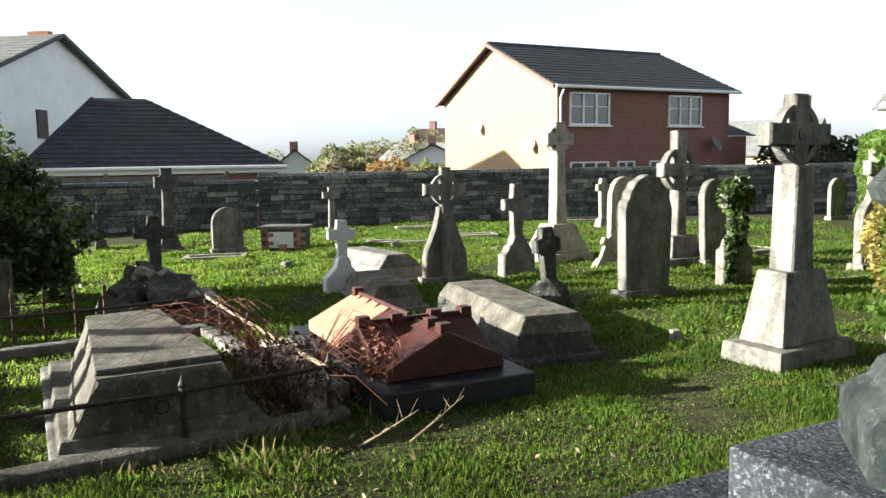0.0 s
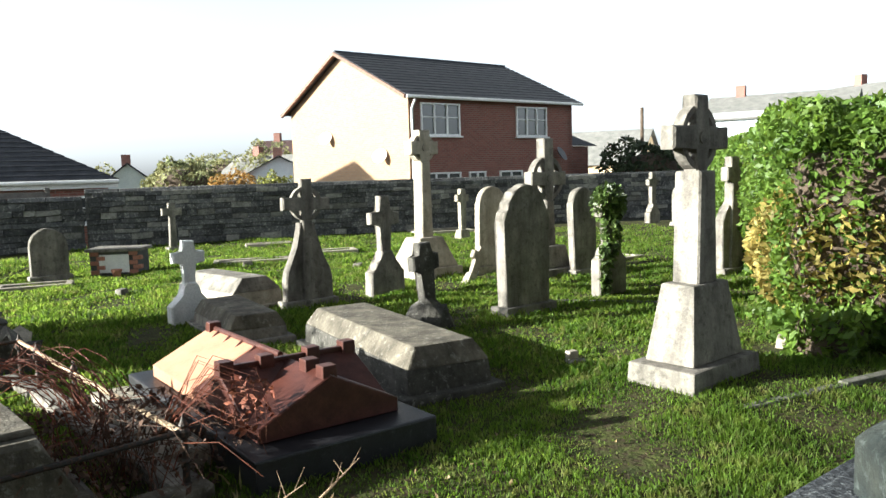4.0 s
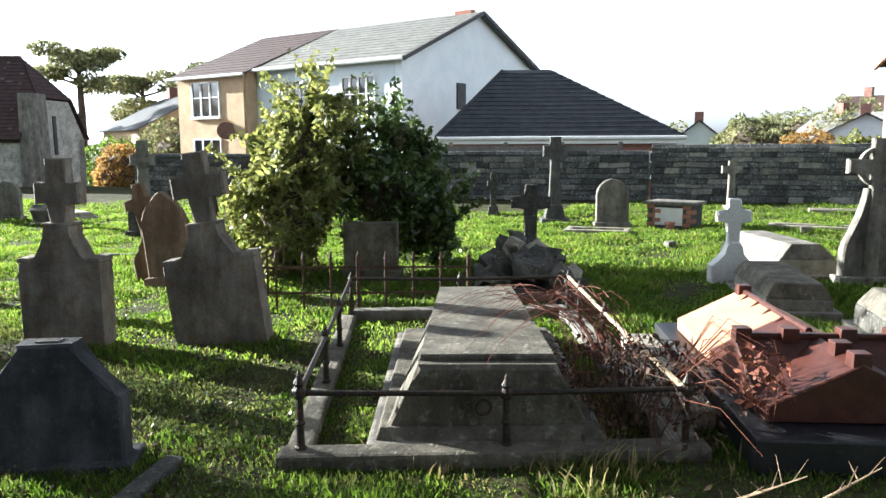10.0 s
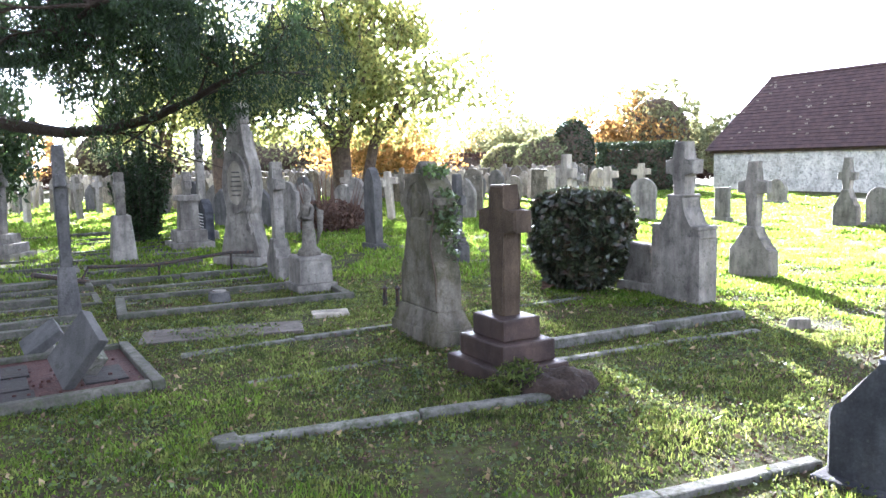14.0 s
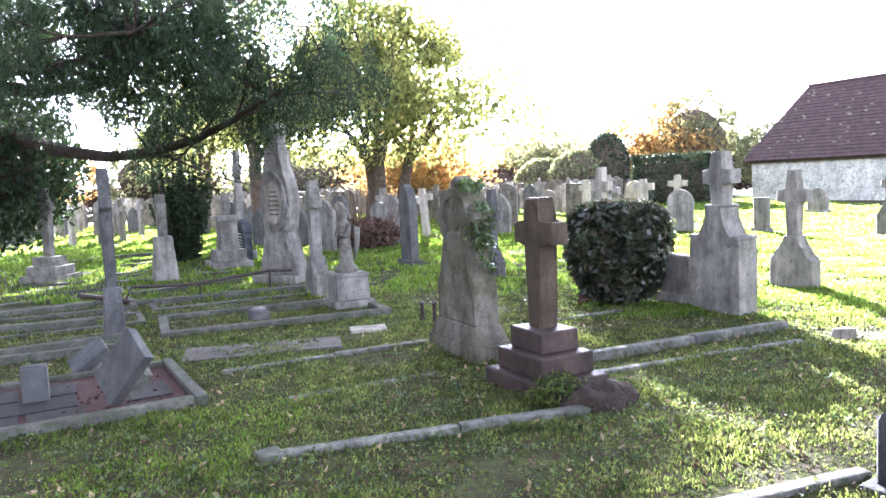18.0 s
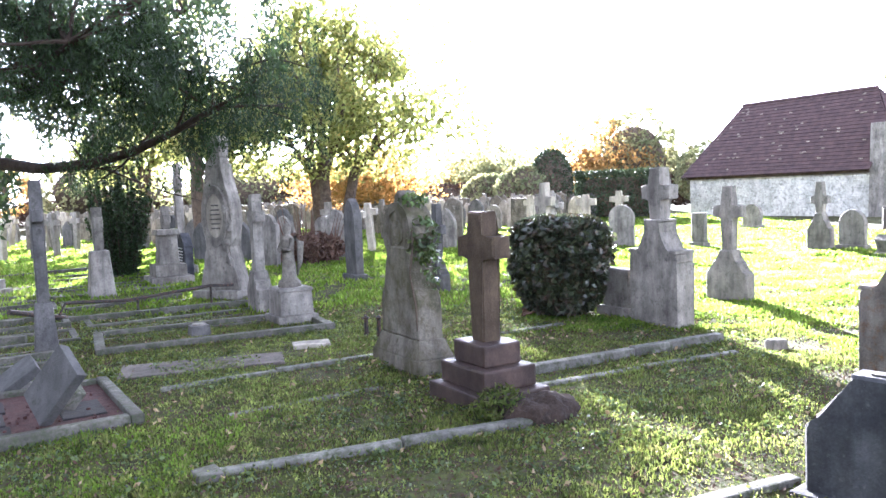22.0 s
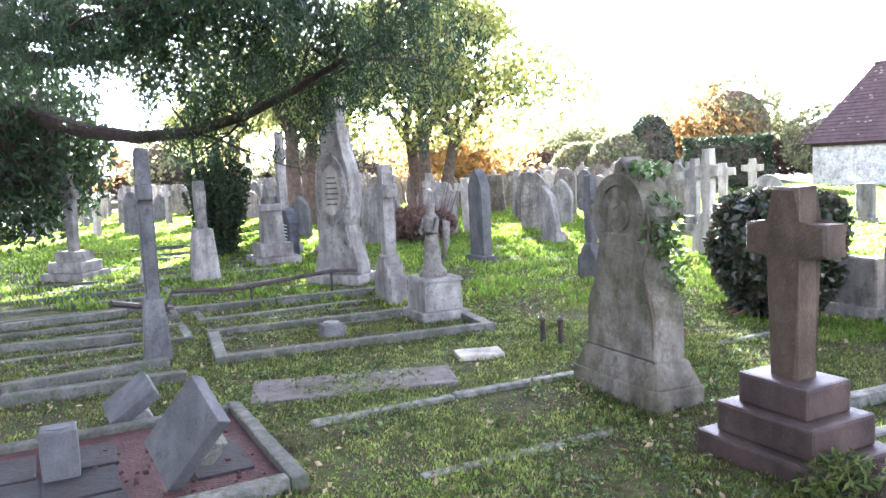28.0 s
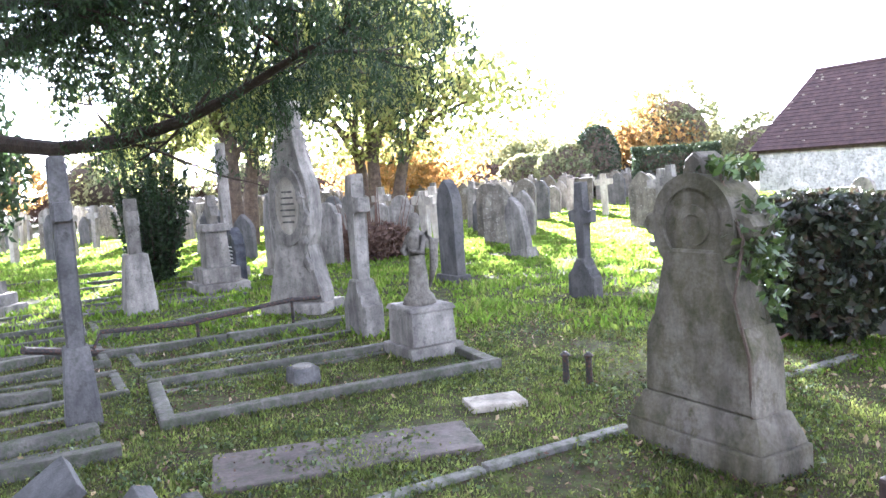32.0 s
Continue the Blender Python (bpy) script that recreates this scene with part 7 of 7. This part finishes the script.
# ---- grass ----
def grass(name, n, box_xy, hmin, hmax, seed, material, centre, fall, wide=1.0):
    g = np.random.default_rng(seed)
    x = g.uniform(box_xy[0], box_xy[1], n)
    y = g.uniform(box_xy[2], box_xy[3], n)
    d = np.hypot(x - centre[0], y - centre[1])
    k = g.random(n) < np.exp(-(d / fall) ** 2)
    x, y, d = x[k], y[k], d[k]
    tuft = np.array([noise.noise(Vector((a * 1.7, b * 1.7, 2))) for a, b in zip(x, y)])
    k = tuft > g.uniform(-0.7, 0.15, len(x))
    x, y, tuft = x[k], y[k], tuft[k]
    z = np.array([lift(a, b) for a, b in zip(x, y)])
    m = len(x)
    h = g.uniform(hmin, hmax, m) * (1 + 1.5 * np.clip(tuft, -0.35, 1))
    a = g.uniform(0, 2 * np.pi, m)
    w = g.uniform(0.004, 0.008, m) * wide
    lx, ly = g.normal(0, 0.5, m) * h, g.normal(0, 0.5, m) * h
    p0 = np.stack([x - w * np.cos(a), y - w * np.sin(a), z - 0.01], 1)
    p1 = np.stack([x + w * np.cos(a), y + w * np.sin(a), z - 0.01], 1)
    p2 = np.stack([x + w * 0.7 * np.cos(a) + lx * 0.4, y + w * 0.7 * np.sin(a) + ly * 0.4, z + h * 0.6], 1)
    p3 = np.stack([x - w * 0.7 * np.cos(a) + lx * 0.4, y - w * 0.7 * np.sin(a) + ly * 0.4, z + h * 0.6], 1)
    p4 = np.stack([x + lx, y + ly, z + h], 1)
    v = np.stack([p0, p1, p2, p3, p4], 1).reshape(-1, 3)
    i = np.arange(m)[:, None] * 5
    loops = np.concatenate([i + np.array([[0, 1, 2, 3]]), i + np.array([[3, 2, 4]])], 1).ravel()
    me = bpy.data.meshes.new(name)
    me.vertices.add(5 * m)
    me.vertices.foreach_set("co", v.ravel())
    me.loops.add(7 * m)
    me.loops.foreach_set("vertex_index", loops)
    me.polygons.add(2 * m)
    st = np.stack([np.arange(m) * 7, np.arange(m) * 7 + 4], 1).ravel()
    me.polygons.foreach_set("loop_start", st)
    me.polygons.foreach_set("loop_total", np.tile([4, 3], m))
    me.update(calc_edges=True)
    me.materials.append(material)
    return tagged(new(name, me), "short tufted green churchyard grass", "grass", kind="stuff")


grass("grass", 430000, (-3.4, 4.5, -1.5, 9.5), 0.012, 0.034, 301, GRASS, (0, 3), 6.0, 0.7)
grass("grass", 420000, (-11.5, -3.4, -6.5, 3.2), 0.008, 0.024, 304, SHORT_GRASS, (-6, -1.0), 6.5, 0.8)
grass("grass", 60000, (-11.5, -3.4, 3.2, 7.5), 0.01, 0.03, 307, GRASS, (-6, 2), 6.5)
grass("grass", 300000, (-18, -4, 2.6, 13), 0.02, 0.045, 302, GRASS, (-9, 4.5), 8, 1.4)
grass("grass", 70000, (-18, -7.5, 0.2, 2.6), 0.02, 0.045, 308, GRASS, (-9, 1.5), 8, 1.4)
grass("grass", 260000, (-8, 6, 5, 19), 0.03, 0.06, 305, GRASS, (-1.5, 10), 8, 1.8)
grass("grass", 160000, (-30, -9, -12, 3), 0.03, 0.07, 306, GRASS, (-16, -3), 9, 2.4)
grass("grass", 110000, (-34, -13, -22, -5), 0.04, 0.08, 309, GRASS, (-22, -11), 12, 3.5)
grass("grass", 110000, (-36, -13, -3, 9), 0.03, 0.06, 310, GRASS, (-23, 3), 11, 3.2)
grass("grass", 120000, (-5, 4.5, -7, -1.5), 0.012, 0.03, 311, GRASS, (-1, -3), 6, 1.0)
grass("dry_grass", 1800, (-2.5, -0.9, 2.5, 5.0), 0.03, 0.08, 303, DRY_GRASS, (-1.9, 3.1), 0.8)


def weeds():
    """Low rosettes of broad weed leaves in the turf."""
    g = np.random.default_rng(410)
    c = np.stack([g.uniform(-10, -2.6, 5200), g.uniform(-6, 3.5, 5200)], 1)
    c = c[np.array([noise.noise(Vector((a * 0.9, b * 0.9, 7))) for a, b in c]) > -0.06]
    n = 46000
    p = c[g.integers(0, len(c), n)] + g.normal(0, 0.035, (n, 2))
    z = np.array([lift(a, b) for a, b in p]) + g.uniform(0.006, 0.034, n)
    k = np.arange(n) % 3 == 0
    q = np.concatenate([p, z[:, None]], 1)
    tagged(foliage("weeds", q[k], 0.021, WEED, None, seed=410, aspect=1.4), "low broad-leaved weeds among turf", "weeds", kind="stuff")
    tagged(foliage("moss", q[~k], 0.014, SHORT_GRASS, None, seed=411, aspect=1.5), "dark moss and clover among short turf", "moss", kind="stuff")


weeds()
g = np.random.default_rng(430)
q = cloud(g, 700, (-4.86, 0.02, 0.05), (0.2, 0.2, 0.12), 0.3)
tagged(foliage("grass_tussock", q[q[:, 2] > 0], 0.018, SHORT_GRASS, None, seed=430, aspect=3.2), "dark grass tussock against granite steps", "grass", kind="stuff")


def fallen_leaves():
    g = np.random.default_rng(401)
    for name, n, size, material, label in (("fallen_leaves", 4600, 0.024, FALLEN, "scattered pale fallen leaves on turf"), ("leaf_litter", 24000, 0.014, DEAD, "fine brown leaf litter in turf")):
        x, y = g.uniform(-10, 1 if n < 5000 else -2.8, n), g.uniform(-6, 4, n)
        k = np.array([noise.noise(Vector((a * 0.7, b * 0.7, 11))) for a, b in zip(x, y)]) > g.uniform(-0.5, 0.3, n)
        x, y = x[k], y[k]
        z = np.array([lift(a, b) for a, b in zip(x, y)]) + g.uniform(0.008, 0.025, len(x))
        tagged(foliage(name, np.stack([x, y, z], 1), size, material, None, seed=401), label, "leaves", kind="stuff")


fallen_leaves()


def edge_grass():
    """Longer grass left by the mower round the feet of stones and kerbs."""
    g = np.random.default_rng(450)
    kinds = ("headstone", "grave_cross", "celtic_cross", "kerb_stone", "grave_kerb", "disc_headstone", "dark_headstone", "ledger_tomb", "ledger_slab", "pedestal", "iron_railing", "oval_monument", "coped_tomb", "marker_stone", "pedestal_cross", "clipped_shrub")
    near, shade = [], []
    for ob in list(bpy.data.objects):
        top = ob.parent
        if ob.type != "MESH" or top is None or top.parent or top.name.split(".")[0] not in kinds:
            continue
        at = top.matrix_basis @ ob.matrix_basis
        c = [Vector(v) for v in ob.bound_box]
        lo = min(v.z for v in c)
        if lo > 0.03 or not (-13 < at.translation.x < 5 and at.translation.y < 13):
            continue
        x0, x1, y0, y1 = c[0].x, c[6].x, c[0].y, c[6].y
        for a, b in (((x0, y0), (x1, y0)), ((x1, y0), (x1, y1)), ((x1, y1), (x0, y1)), ((x0, y1), (x0, y0))):
            n = int(55 * math.hypot(b[0] - a[0], b[1] - a[1]))
            for f in g.random(n):
                p = at @ Vector((a[0] + (b[0] - a[0]) * f, a[1] + (b[1] - a[1]) * f, 0))
                if noise.noise(Vector((p.x * 2.5, p.y * 2.5, 5))) < -0.15:
                    continue
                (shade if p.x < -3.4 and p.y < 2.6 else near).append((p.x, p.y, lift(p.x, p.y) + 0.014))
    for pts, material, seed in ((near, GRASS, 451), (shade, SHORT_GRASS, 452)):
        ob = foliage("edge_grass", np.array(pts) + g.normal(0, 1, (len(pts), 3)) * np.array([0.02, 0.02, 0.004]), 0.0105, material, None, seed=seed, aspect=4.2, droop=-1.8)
        tagged(ob, "longer grass left round stone bases", "grass", kind="stuff")


edge_grass()


# ---- rubble faces of the boundary wall ----
def wall_faces():
    rng = random.Random(501)
    meshes = [mesh_of(rough(box(bmesh.new(), 0, 0, -0.5, 1, 1, 1, bevel=0.12), 0.12, 2.2), "wall_stone", WALL_PALE if i % 5 == 4 else WALL_STONE) for i in range(10)]
    for (w, L), h in RUNS:
        z, row = 0.0, 0
        while z < h - 0.12:
            rh = rng.uniform(0.09, 0.16)
            x = rng.uniform(0, 0.15)
            while x < L - 0.25:
                rw = rng.uniform(0.2, 0.55)
                o = new("wall_stone", meshes[rng.randrange(10)])
                o.parent = w
                o.matrix_basis = Matrix.Translation((x + rw / 2, rng.uniform(-0.012, 0.006), z + rh / 2)) @ Matrix.Rotation(radians(rng.uniform(-3, 3)), 4, "Y") @ Matrix.Diagonal((rw - 0.02, 0.08, rh * rng.uniform(0.78, 0.98), 1))
                x += rw
            z += rh


wall_faces()
